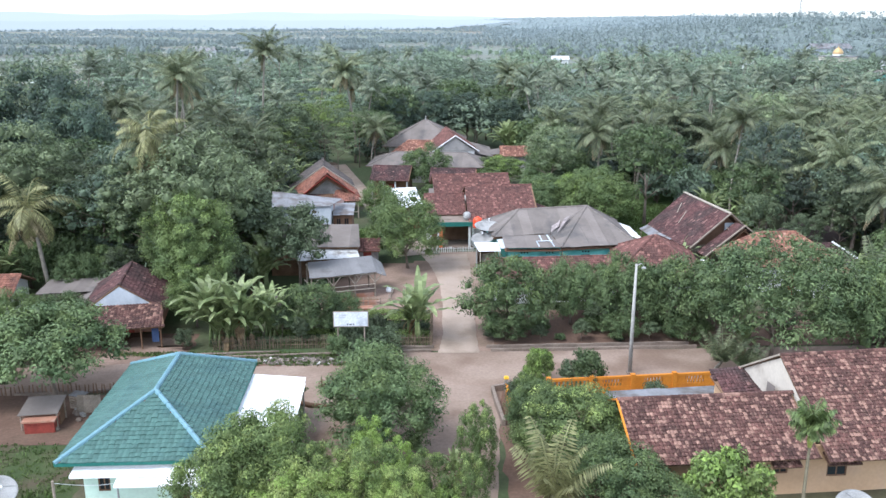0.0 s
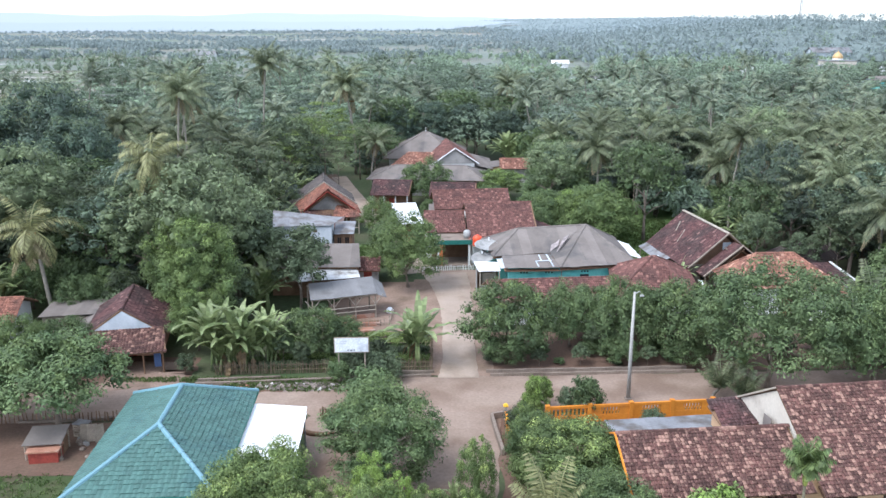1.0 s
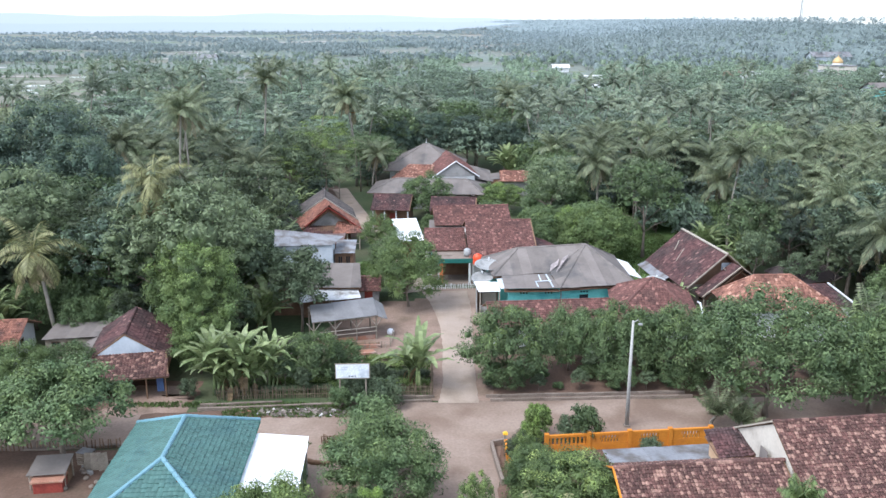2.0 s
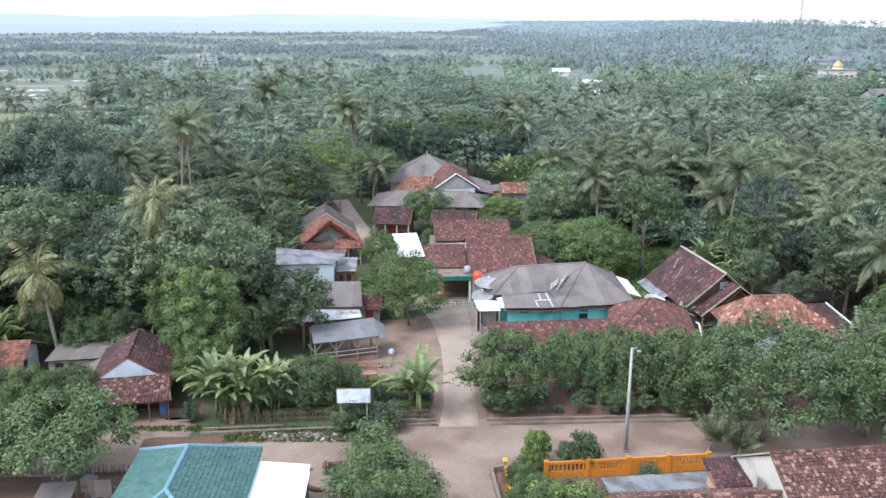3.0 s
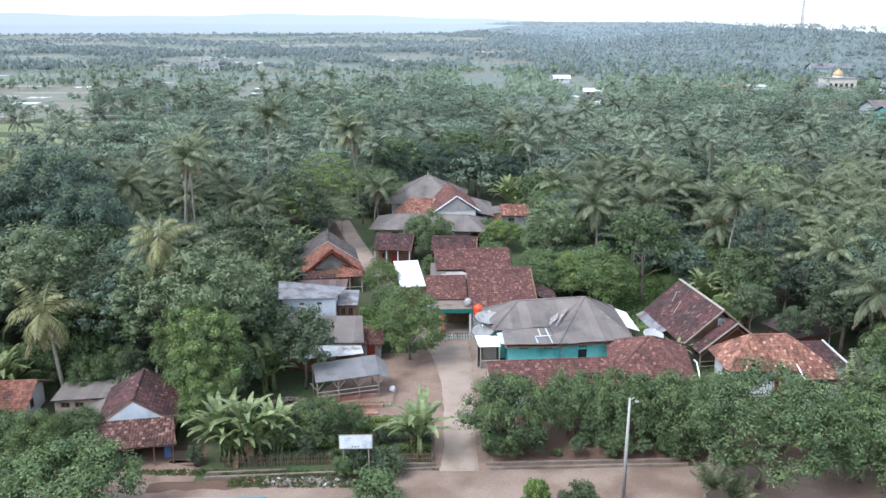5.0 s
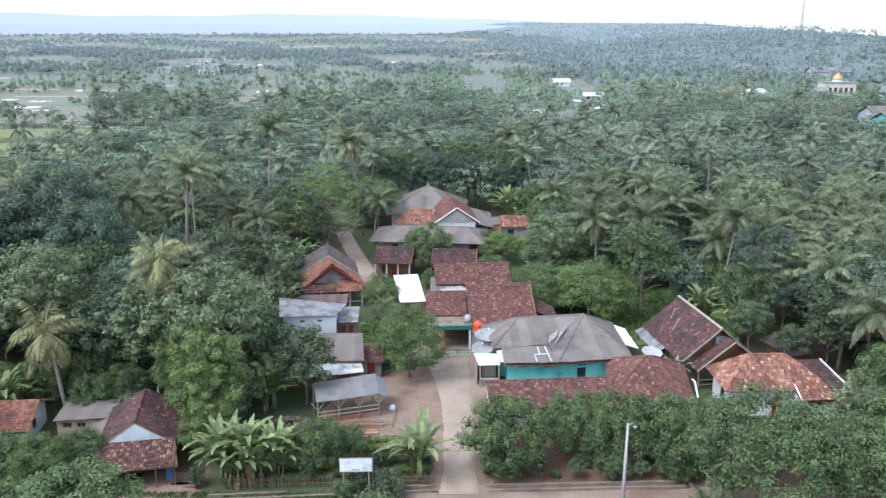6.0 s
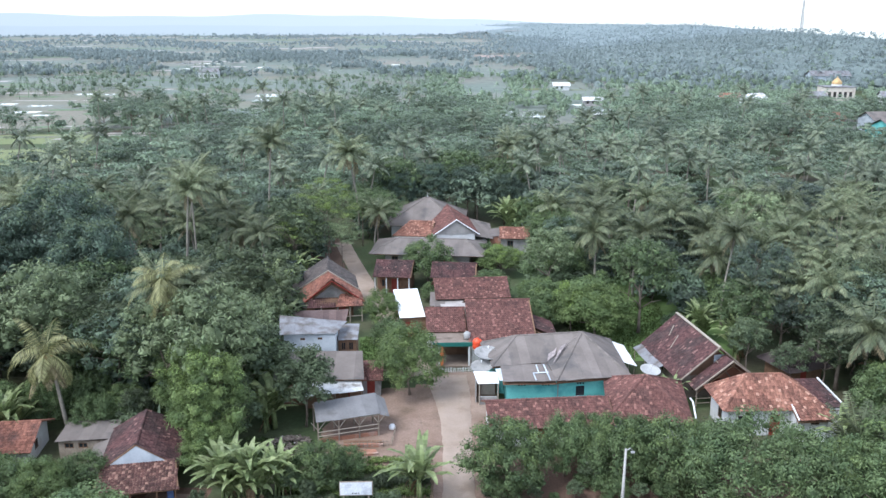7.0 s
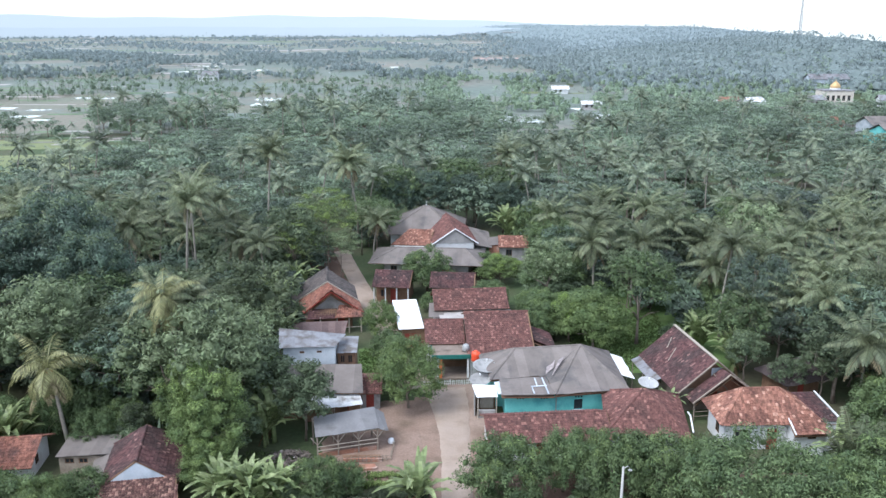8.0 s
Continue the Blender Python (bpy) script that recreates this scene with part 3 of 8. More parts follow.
ribbon("rubble_verge", [(-22, 56.2, -22, 57.4), (-14, 56.7, -14, 58.2), (-8, 57.1, -8, 58.7), (-4.2, 57.8, -4.2, 59.0)], BARE_EARTH, "weedy rubble-strewn earth verge along the road", "verge", 0.055, 0.22, 15)
ribbon("side_road", [(-9.5, 30, 2.2, 30), (-8.6, 36, 2.6, 36), (-7.7, 42, 3.0, 42), (-7.4, 48, 3.6, 48), (-7.0, 53.6, 4.2, 53.6)], DIRT_ROAD, "dusty side road joining the cross road", "road", 0.024, 0.12, 3)
ribbon("concrete_lane", [(-0.3, 59.2, 2.75, 59.2), (0.0, 63, 2.65, 63), (0.0, 70, 2.7, 70), (-0.2, 76, 2.8, 76), (-1.1, 82, 2.9, 82), (-2.2, 86.4, 2.6, 86.6)], CONCRETE_PATH, "pale concrete lane between the gardens", "lane", 0.052, 0.06, 4)
ribbon("yard", [(2.6, 74.0, 4.0, 74.0), (2.6, 78, 5.2, 78), (2.4, 82, 5.6, 82), (-0.6, 87.6, 5.6, 87.6)], DIRT_ROAD, "swept earth yard before the tiled house", "yard", 0.045, 0.05, 5)
ribbon("far_lane", [(-4.4, 85.6, -0.4, 87.2), (-6.4, 93.5, -3.9, 95), (-8.3, 104, -5.4, 104), (-11.2, 114, -8.8, 115.5), (-14.2, 125.5, -11.6, 126), (-16.6, 135, -14.1, 135.5), (-18.6, 143, -16.2, 144)], CONCRETE_PATH, "pale lane winding past the far houses", "lane", 0.05, 0.04, 6)
ribbon("earth_yard", [(-5.0, 66.5, -1.0, 66.5), (-10.5, 69.5, -0.7, 69.5), (-11.5, 74, -1.0, 74), (-8.5, 80, -1.6, 80), (-6.0, 83.5, -2.2, 83.5)], PALE_EARTH, "bare reddish earth beside the open shed", "earth", 0.015, 0.25, 7)
ribbon("lane_shoulder", [(-0.9, 59.6, 3.9, 59.6), (-0.9, 64, 3.9, 64), (-1.7, 68, 3.9, 68), (-1.9, 74, 3.9, 74), (-2.6, 80, 3.6, 80), (-3.0, 84, 3.0, 84)], PALE_EARTH, "strip of bare earth on both sides of the lane", "verge", 0.02, 0.18, 18)
ribbon("earth_verge", [(2.9, 59.6, 34, 60.8), (3.1, 64, 34, 64), (3.2, 69, 34, 68.5)], BARE_EARTH, "bare reddish earth under the mango trees", "earth", 0.012, 0.3, 8)
ribbon("house_yard", [(-36, 57.0, -19.0, 58.6), (-29.5, 60, -18.6, 60.2), (-29, 63.5, -19, 63.5)], BARE_EARTH, "swept earth before the old tiled house", "earth", 0.014, 0.25, 9)
ribbon("hutch_yard", [(-32, 45, -19.2, 45.4), (-32, 48.5, -19.3, 48.8), (-34, 52.0, -19.6, 52.2)], BARE_EARTH, "bare brown earth beside the hutch", "earth", 0.012, 0.25, 10)
ribbon("swept_yard", [(-26.5, 55.6, -18.6, 55.8), (-25.0, 58.5, -18.8, 58.5), (-24.6, 60.5, -19.6, 60.5), (-24.0, 62.4, -20.0, 62.4)], PALE_EARTH, "bare swept earth before the old tiled house", "yard", 0.024, 0.2, 29)
ribbon("wood_edge", [(-15, 110, -10.5, 110), (-21, 121, -13.4, 121), (-22, 133, -16, 133), (-21, 146, -18, 146)], BARE_EARTH, "trodden brown earth between the lane and the wood", "earth", 0.014, 0.3, 37)
ribbon("side_verge", [(3.3, 33, 5.6, 33), (3.4, 40, 5.4, 40), (3.5, 46, 5.2, 46), (3.6, 52.6, 5.0, 52.8)], BARE_EARTH, "bare earth verge behind the drain wall", "verge", 0.016, 0.2, 23)
ribbon("front_yard", [(-20, 30, -8, 30), (-11.5, 36, -7, 36), (-9.0, 42, -6.5, 42), (-8.4, 48, -6.2, 48), (-9.5, 53.6, -6.5, 53.6)], DIRT_ROAD, "dusty earth yard beside the carport", "yard", 0.018, 0.2, 19)
ribbon("bush_yard", [(3.6, 30, 24, 30), (4.4, 40, 10, 40), (4.5, 46, 9, 46), (5.0, 53, 18, 53.8)], BARE_EARTH, "bare earth beside the apricot house", "earth", 0.011, 0.2, 14)
ribbon("lawn", [(-31, 33, -19.0, 33), (-33, 40, -19.0, 40), (-32, 45.2, -19.2, 45.4)], LAWN, "patchy grass beside the mint house", "lawn", 0.010, 0.3, 11)
ribbon("garden_lawn", [(-8.8, 86.5, -6.9, 88.5), (-9.6, 92, -7.0, 92), (-10.0, 98, -8.4, 98)], TALL_GRASS, "short grass beside the lane", "lawn", 0.012, 0.15, 12)
ribbon("back_lawn", [(15, 90.5, 33, 90.5), (16, 100, 35, 100), (20, 114, 38, 114), (24, 124, 40, 124)], TALL_GRASS, "bright grass between the trees", "lawn", 0.012, 0.4, 13)

# kerbs and drain walls along the cross road
def kerb(points, label, w=0.22, h=0.2, mat=CONCRETE):
    ob = thing("kerb", label, "kerb", kind="structure")
    for a, b in zip(points, points[1:]):
        a, b = Vector((*a, 0)), Vector((*b, 0))
        d = (b - a).normalized()
        count = max(1, round((b - a).length / 1.2))
        for i in range(count):
            p, q = a.lerp(b, i / count), a.lerp(b, (i + 0.985) / count)
            s = Vector((-d.y, d.x, 0)) * w / 2
            top = h + random.uniform(-0.015, 0.02)
            part("kerb_stone", Geo().slab([v + Vector((0, 0, top)) for v in (p - s, q - s, q + s, p + s)], (0, 0, -top - 0.05)), mat, ob)


kerb([(-18, 58.0), (-8, 58.9), (-0.8, 59.5)], "low concrete drain kerb along the garden edge")
kerb([(-18, 58.7), (-12, 59.2)], "second low concrete drain wall")
kerb([(-3.5, 60.1), (-0.6, 60.2)], "short concrete drain wall at the lane corner")
kerb([(3.6, 59.5), (10, 59.8), (19, 60.2)], "low concrete drain kerb under the mango trees", 0.2, 0.22)
kerb([(3.3, 60.2), (10, 60.5), (18.6, 60.9)], "inner concrete drain wall under the mango trees", 0.18, 0.24)
kerb([(4.15, 52.7), (3.3, 52.4), (3.42, 50.4), (3.72, 47.4)], "concrete drain wall beside the side road", 0.2, 0.45)
kerb([(-19.3, 52.8), (-28, 52.0)], "low stone edge by the hutch", 0.25, 0.15)

# far hills behind everything, their haze put into a bluish colour and glow
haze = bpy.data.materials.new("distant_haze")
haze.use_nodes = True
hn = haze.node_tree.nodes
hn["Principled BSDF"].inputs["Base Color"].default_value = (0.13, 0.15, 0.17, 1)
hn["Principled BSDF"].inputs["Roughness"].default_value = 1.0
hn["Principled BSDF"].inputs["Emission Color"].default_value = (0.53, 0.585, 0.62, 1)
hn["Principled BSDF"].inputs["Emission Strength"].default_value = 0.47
g = Geo()
hills = [(math.radians(-48 + 60 * i / 60), (46 + 5 * math.sin(i * 0.37) + 3 * math.sin(i * 0.9)) * min(1, (60 - i) / 14)) for i in range(61)]
for a, top in hills:
    for r, z in ((3900, -5), (3900, top)):
        g.v.append((r * math.sin(a), r * math.cos(a), z))
g.f = [(2 * i, 2 * i + 2, 2 * i + 3, 2 * i + 1) for i in range(60)]
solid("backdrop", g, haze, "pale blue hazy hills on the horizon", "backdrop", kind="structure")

# a nearer, lower strip of woods, its haze again a colour and glow
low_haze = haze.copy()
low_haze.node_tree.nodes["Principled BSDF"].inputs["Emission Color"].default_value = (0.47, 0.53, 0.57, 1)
g = Geo()
for i in range(81):
    a = math.radians(-48 + 56.5 * i / 80)
    top = 20.5 + 1.0 * math.sin(i * 0.31) + 0.5 * math.sin(i * 0.9)
    for z in (-5, top):
        g.v.append((1950 * math.sin(a), 1950 * math.cos(a), z))
g.f = [(2 * i, 2 * i + 2, 2 * i + 3, 2 * i + 1) for i in range(80)]
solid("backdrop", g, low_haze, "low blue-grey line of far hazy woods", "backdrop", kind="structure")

# the wide pale plain of rice fields beyond the woods, haze in its colour
g = Geo()
px, py = stretch(-2600, 190, 24, 1.0), stretch(300, 3890, 34, 1.6)
g.v = [(x, y, land(x, y) + 0.035) for y in py for x in px]
n = len(px)
g.f = [(j * n + i, j * n + i + 1, (j + 1) * n + i + 1, (j + 1) * n + i) for j in range(len(py) - 1) for i in range(n - 1)]
solid("rice_plain", g, material("hazed_stubble", (0.118, 0.15, 0.124), (0.16, 0.178, 0.152), 0.95, 0.012, 0.2, 0.2, stain=(0.185, 0.172, 0.142), stain_scale=0.009, stain_at=0.55, world_space=True), "wide plain of harvested rice fields and grass", "field", kind="structure", smooth=True)

# flooded fields, paddies and dry fields beyond the woods
def field(name, cx, cy, w, d, mat, label, category, z=0.06, seed=0, turn=0.0):
    rng = random.Random(seed)
    count = 18
    ring = []
    for k in range(count):
        t = 6.2832 * k / count
        c, s = math.cos(t), math.sin(t)
        r = 1 / max(abs(c), abs(s)) * rng.uniform(0.82, 1.0)
        x, y = c * r * w / 2, s * r * d / 2
        ring.append((cx + x * math.cos(turn) - y * math.sin(turn), cy + x * math.sin(turn) + y * math.cos(turn), z + land(cx, cy)))
    return solid(name, Geo().slab(ring, (0, 0, -0.3)), mat, label, category, kind="structure")


PONDS = [(-86, 436, 14, 26), (-84, 405, 10, 16), (-188, 657, 22, 16), (-141, 679, 12, 20), (-70, 643, 30, 16), (23, 509, 18, 40), (31, 348, 20, 34), (66, 501, 16, 16), (2, 272, 12, 26), (-4, 300, 10, 16), (-73, 352, 10, 26), (-196, 384, 14, 9), (-176, 378, 10, 7), (-170, 352, 12, 8), (-186, 356, 8, 6), (-158, 340, 7, 5), (-174, 436, 26, 10), (-150, 470, 18, 10), (-206, 736, 40, 12), (-20, 232, 8, 16), (67, 386, 20, 10), (-30, 720, 30, 14), (40, 640, 40, 22), (-110, 560, 22, 16), (-250, 560, 30, 12), (-120, 880, 40, 12), (-15, 1340, 90, 34), (60, 900, 44, 22)]
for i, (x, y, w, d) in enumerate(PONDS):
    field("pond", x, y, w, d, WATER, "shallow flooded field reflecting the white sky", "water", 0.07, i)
# water sheet added beyond the ridge, to mirror the sky as white haze
g = Geo()
g.v = [(x + (430 if y > 1500 else 470), y, 0.08) for y in (700, 1000, 1500, 2200, 3000, 4590) for x in (0, 3600)]
g.f = [(2 * i, 2 * i + 1, 2 * i + 3, 2 * i + 2) for i in range(5)]
solid("bay", g, WATER, "wide reflecting sheet added beyond the ridge as white haze", "water", kind="structure")
for i, (x, y, w, d) in enumerate([(-118, 232, 46, 40), (-128, 272, 40, 24), (20, 420, 70, 30), (-40, 330, 60, 20), (64, 470, 60, 22)]):
    field("paddy", x, y, w, d, PADDY, "bright green paddy field", "field", 0.05, 40 + i)
for i, (x, y, w, d) in enumerate([(-168, 330, 90, 70), (-190, 420, 150, 80), (-70, 470, 130, 60), (-100, 385, 70, 40), (-60, 560, 120, 40), (-180, 600, 220, 50)]):
    field("dry_field", x, y, w, d, DRY_FIELD, "dry brown and green field strip", "field", 0.04, 60 + i)
# narrow strips of stubble, mud and young rice over the far plain
rng = random.Random(17)
for i in range(330):
    y = 270 + 1850 * rng.random() ** 1.5
    x = rng.uniform(-0.6, 0.12 if y > 520 else -0.24) * y
    mat, label = rng.choice([(DRY_FIELD, "dry brown and green field strip"), (DRY_FIELD, "dry brown and green field strip"), (MUD, "bare muddy field strip on the plain"), (DULL_PADDY, "dull green rice strip on the plain")])
    field("field_strip", x, y, rng.uniform(0.02, 0.08) * y, rng.uniform(7, 20) * (y / 800) ** 1.3, mat, label, "field", 0.045 + 0.0002 * i, 200 + i, rng.uniform(-0.15, 0.15))
field("brick_yard", 70, 830, 84, 90, RED_EARTH, "reddish bare earth of a far clearing", "field", 0.09, 77)

# ---- houses ----
def teal_house():
    rng = random.Random(11)
    h = thing("mint_house", "pale mint house with a teal tiled hip roof and blue ridges", "house", pose(-15.3, 44.1, 0, 0, 0, 2.6))
    w, d, e, t = 12.5, 7.7, 2.95, 4.8
    turned = pose(0, 0, 0, 0, 0, 90)
    roof(h, w, d, e, t, TEAL_TILE, rng, 4.3, 3.1, cap=BLUE_CAP, wide=0.29, long=0.27, seg=2, rise=0.025, m=turned, cap_r=0.13, single=300, first=2)
    house_walls(h, 5.8, 10.8, 2.95, MINT_WALL, {"front": [(0.7, 1.3, 0.9, 2.1), (2.9, 3.5, 1.3, 1.9), (4.3, 5.2, 0.0, 2.05)], "left": [(3, 4, 0.9, 2)], "right": [(3, 4, 0.9, 2), (6, 7, 0.9, 2)]}, frame_mat=BROWN_TIMBER)
    eaves = Geo()
    for lo, hi in (((-3.85, -6.28, 2.78), (3.85, -6.22, 2.96)), ((-3.85, 6.22, 2.78), (3.85, 6.28, 2.96)), ((-3.91, -6.22, 2.78), (-3.85, 6.22, 2.96)), ((3.85, -6.22, 2.78), (3.91, 6.22, 2.96))):
        eaves.box(lo, hi)
    part("fascia", eaves, DARK_GREEN, h)
    part("ceiling_board", Geo().box((-3.6, -6.1, 2.86), (3.6, 6.1, 2.9)), WHITE_SHEET, h)
    part("awning", Geo().slab([(-3.1, -6.6, 2.4), (3.4, -6.6, 2.4), (3.4, -5.6, 2.6), (-3.1, -5.6, 2.6)], (0, 0, -0.1)), WHITE_SHEET, h, "white flat front awning")
    part("awning", Geo().slab([(-0.85, -7.1, 2.12), (3.2, -7.1, 2.12), (3.2, -6.45, 2.26), (-0.85, -6.45, 2.26)], (0, 0, -0.1)), WHITE_SHEET, h, "white lower awning over the door")
    for x in (-0.7, 3.05):
        part("awning_post", Geo().bar((x, -6.95, 0), (x, -6.95, 2.05), 0.05, 8), STEEL, h)
    # white carport roof on posts along the long side
    sheet_slope(h, [(7.2, -1.9, 2.42), (7.1, 4.75, 2.42), (3.7, 4.95, 2.64), (3.7, -1.95, 2.64)], WHITE_SHEET, 1.1, rng, "carport_sheet", sag=0.01)
    for x, y in ((7.0, -1.6), (7.0, 1.4), (6.95, 4.4)):
        part("carport_post", Geo().bar((x, y, 0), (x, y, 2.4), 0.05, 8), STEEL, h)
    for y in (-1.5, 1.4, 4.3):
        part("carport_beam", Geo().box((3.5, y, 2.28), (7.1, y + 0.06, 2.36)), STEEL, h)


def right_house():
    rng = random.Random(12)
    h = thing("apricot_house", "apricot house with patchy maroon clay-tile roofs and a white gable", "house", pose(0, 0, 0))
    # low roof over the front rooms
    m = pose(14.0, 42.25, 0, 0, 0, 5)
    roof(h, 9.6, 7.4, 2.45, 4.35, SPOTTED_TILE, rng, wide=0.19, long=0.23, seg=3, m=m, single=300)
    # higher roof behind and beside it
    m2 = pose(23.6, 44.85, 0, 0, 0, 6.5)
    roof(h, 10.0, 11.6, 2.45, 5.85, SPOTTED_TILE, rng, wide=0.19, long=0.23, seg=3, m=m2)
    inv = m2
    ring = [inv @ Vector(p) for p in ((-4.93, 5.3, 2.68), (-4.93, -2.4, 2.68), (-4.93, -2.4, 4.3), (-4.93, 0, 5.7))]
    gable(h, ring, (-1, 0, 0), CREAM_PLASTER)
    part("verge_board", Geo().tube([inv @ Vector(p) for p in ((-5.06, 5.75, 2.5), (-5.06, 0, 5.88))], [0.07, 0.07], 4), PALE_TIMBER, h, "pale barge board")
    part("verge_board", Geo().tube([m @ Vector(p) for p in ((-4.8, -3.7, 2.48), (-4.8, 0, 4.38), (-4.8, 3.6, 2.55))], [0.07, 0.07, 0.07], 4), ORANGE_PAINT, h, "orange barge board")
    gable(h, [m @ Vector(p) for p in ((-4.3, 3.0, 2.45), (-4.3, -3.0, 2.45), (-4.3, 0, 4.15))], (-1, 0, 0), CREAM_WALL)
    part("wall_block", Geo().box((-4.3, -3.0, 0), (-4.18, 3.0, 2.45), m), CREAM_WALL, h)
    g = Geo()
    front = m @ pose(-4.3, -2.85, 0)
    wins = [(4.3, 5.3, 0.95, 1.95), (7.0, 7.8, 1.2, 1.9), (9.9, 11.0, 0.9, 1.9), (13.2, 14.2, 0.9, 1.9)]
    wall_panel(g, 18.0, 2.7, wins, 0.15, front)
    wall = part("wall", g, CREAM_WALL, h)
    for x0, x1, z0, z1 in wins:
        window(wall, front @ Matrix.Translation((x0, 0.03, z0)), x1 - x0, z1 - z0, BROWN_TIMBER)
        ring = [front @ Vector(p) for p in ((x0 - 0.35, -0.75, z1 + 0.05), (x1 + 0.35, -0.75, z1 + 0.05), (x1 + 0.35, 0, z1 + 0.42), (x0 - 0.35, 0, z1 + 0.42))]
        hood = part("window_hood", Geo().slab(ring, (0, 0, -0.05)), BROWN_TIMBER, h, "small clay-tile window hood")
        tile_slope(Geo(), ring, rng, 0.19, 0.23, 0.05, seg=3, parent=hood, mat=SPOTTED_TILE, single=99)
    part("back_wall", Geo().box((-4.3, 3.0, 0), (13.5, 3.15, 2.5), m), CREAM_WALL, h)
    # small valley roof beside the white gable
    vr = Geo()
    ring = [Vector(p) for p in ((16.4, 46.0, 2.6), (18.9, 45.9, 2.9), (18.7, 48.6, 3.4), (16.2, 48.3, 2.9))]
    tile_slope(vr, ring, rng, 0.22, 0.27, 0.05, seg=3)
    part("side_roof", vr, DARK_TILE, h, "small dark clay-tile side roof")
    part("side_roof_deck", Geo().slab(ring, (0, 0, -0.08)), BROWN_TIMBER, h)
    part("side_roof_wall", Geo().box((16.5, 46.1, 0), (18.5, 48.2, 2.55)), CREAM_WALL, h)
    # zinc lean-to behind
    sheet_slope(h, [(10.2, 46.2, 1.75), (17.0, 46.8, 1.75), (17.2, 50.0, 1.45), (10.1, 49.2, 1.45)], ZINC, 0.9, rng)
    for x, y in ((10.4, 49.0), (13.6, 49.3), (17.0, 49.7), (10.4, 46.4)):
        part("lean_to_post", Geo().bar((x, y, 0), (x, y, 1.48), 0.05, 6), TIMBER, h)


def old_left_house():
    rng = random.Random(13)
    h = thing("old_tiled_house", "old house with a steep dark clay-tile roof and white gable", "house", pose(-25.4, 66.3, 0, 0, 0, 11))
    turned = pose(0, 0.3, 0, 0, 0, 90)
    roof(h, 7.6, 6.2, 2.0, 4.15, DARK_TILE, rng, 0, 1.2, seg=2, m=turned)
    gable(h, [(-2.55, -3.52, 2.28), (2.55, -3.52, 2.28), (0, -3.52, 4.0)], (0, -1, 0), PALE_BLUE)
    porch = Geo()
    ring = [(-3.2, -7.0, 1.75), (3.5, -6.9, 1.75), (3.0, -3.45, 2.55), (-2.7, -3.45, 2.55)]
    tile_slope(porch, ring, rng, 0.24, 0.3, 0.05, seg=2)
    part("porch_roof", porch, SPOTTED_TILE, h, "patchy red clay-tile porch roof", kind="stuff")
    part("porch_deck", Geo().slab(ring, (0, 0, -0.07)), BROWN_TIMBER, h)
    for x in (-2.9, -0.2, 1.8, 3.2):
        part("porch_post", Geo().bar((x, -6.7, 0), (x, -6.7, 1.75), 0.06, 6), BROWN_TIMBER, h)
    part("tarp", Geo().box((2.55, -6.65, 0.5), (3.05, -6.6, 1.6)), material("blue_tarp", (0.035, 0.06, 0.13), (0.05, 0.08, 0.17), 0.7), h, "blue plastic tarp")
    house_walls(h, 5.4, 6.2, 2.0, BRICK_WALL, {"front": [(1.0, 1.9, 0.7, 1.6), (2.5, 3.4, 0.0, 1.9)]}, cy=0.2)
    sheet_slope(h, [(-4.6, 3.2, 1.3), (-4.6, -3.8, 1.3), (-3.0, -3.8, 2.05), (-3.0, 3.2, 2.05)], ASBESTOS, 0.9, rng)
    part("side_wall", Geo().box((-4.4, -3.0, 0), (-4.3, 3.0, 1.35)), TIMBER, h)


def left_edge_houses():
    rng = random.Random(14)
    h = thing("orange_roofed_house", "small house with a rusty red clay-tile roof among trees", "house", pose(-39.0, 68.8, 0, 0, 0, 6))
    roof(h, 7.4, 6.4, 1.7, 3.1, RUST_TILE, rng, 0, 0, seg=2)
    house_walls(h, 6.4, 5.0, 1.9, WHITE_WALL, {"right": [(1.5, 2.4, 0.7, 1.6)], "front": [(2, 2.9, 0.7, 1.6)]})
    for s in (-1, 1):
        gable(h, [(s * 3.2, -s * 2.5, 1.9), (s * 3.2, s * 2.5, 1.9), (s * 3.2, 0, 2.9)], (s, 0, 0), WHITE_WALL)
    s = thing("zinc_shed", "low shed with a weathered zinc roof", "shed", pose(-31.4, 69.6, 0, 0, 0, 2))
    sheet_slope(s, [(-2.4, -1.6, 1.75), (2.5, -1.6, 1.95), (2.5, 1.6, 2.2), (-2.4, 1.6, 2.05)], ASBESTOS, 0.9, rng)
    house_walls(s, 4.4, 2.8, 1.7, TIMBER, {"front": [(0.5, 1.3, 1.0, 1.5), (1.7, 2.5, 1.0, 1.5)]})


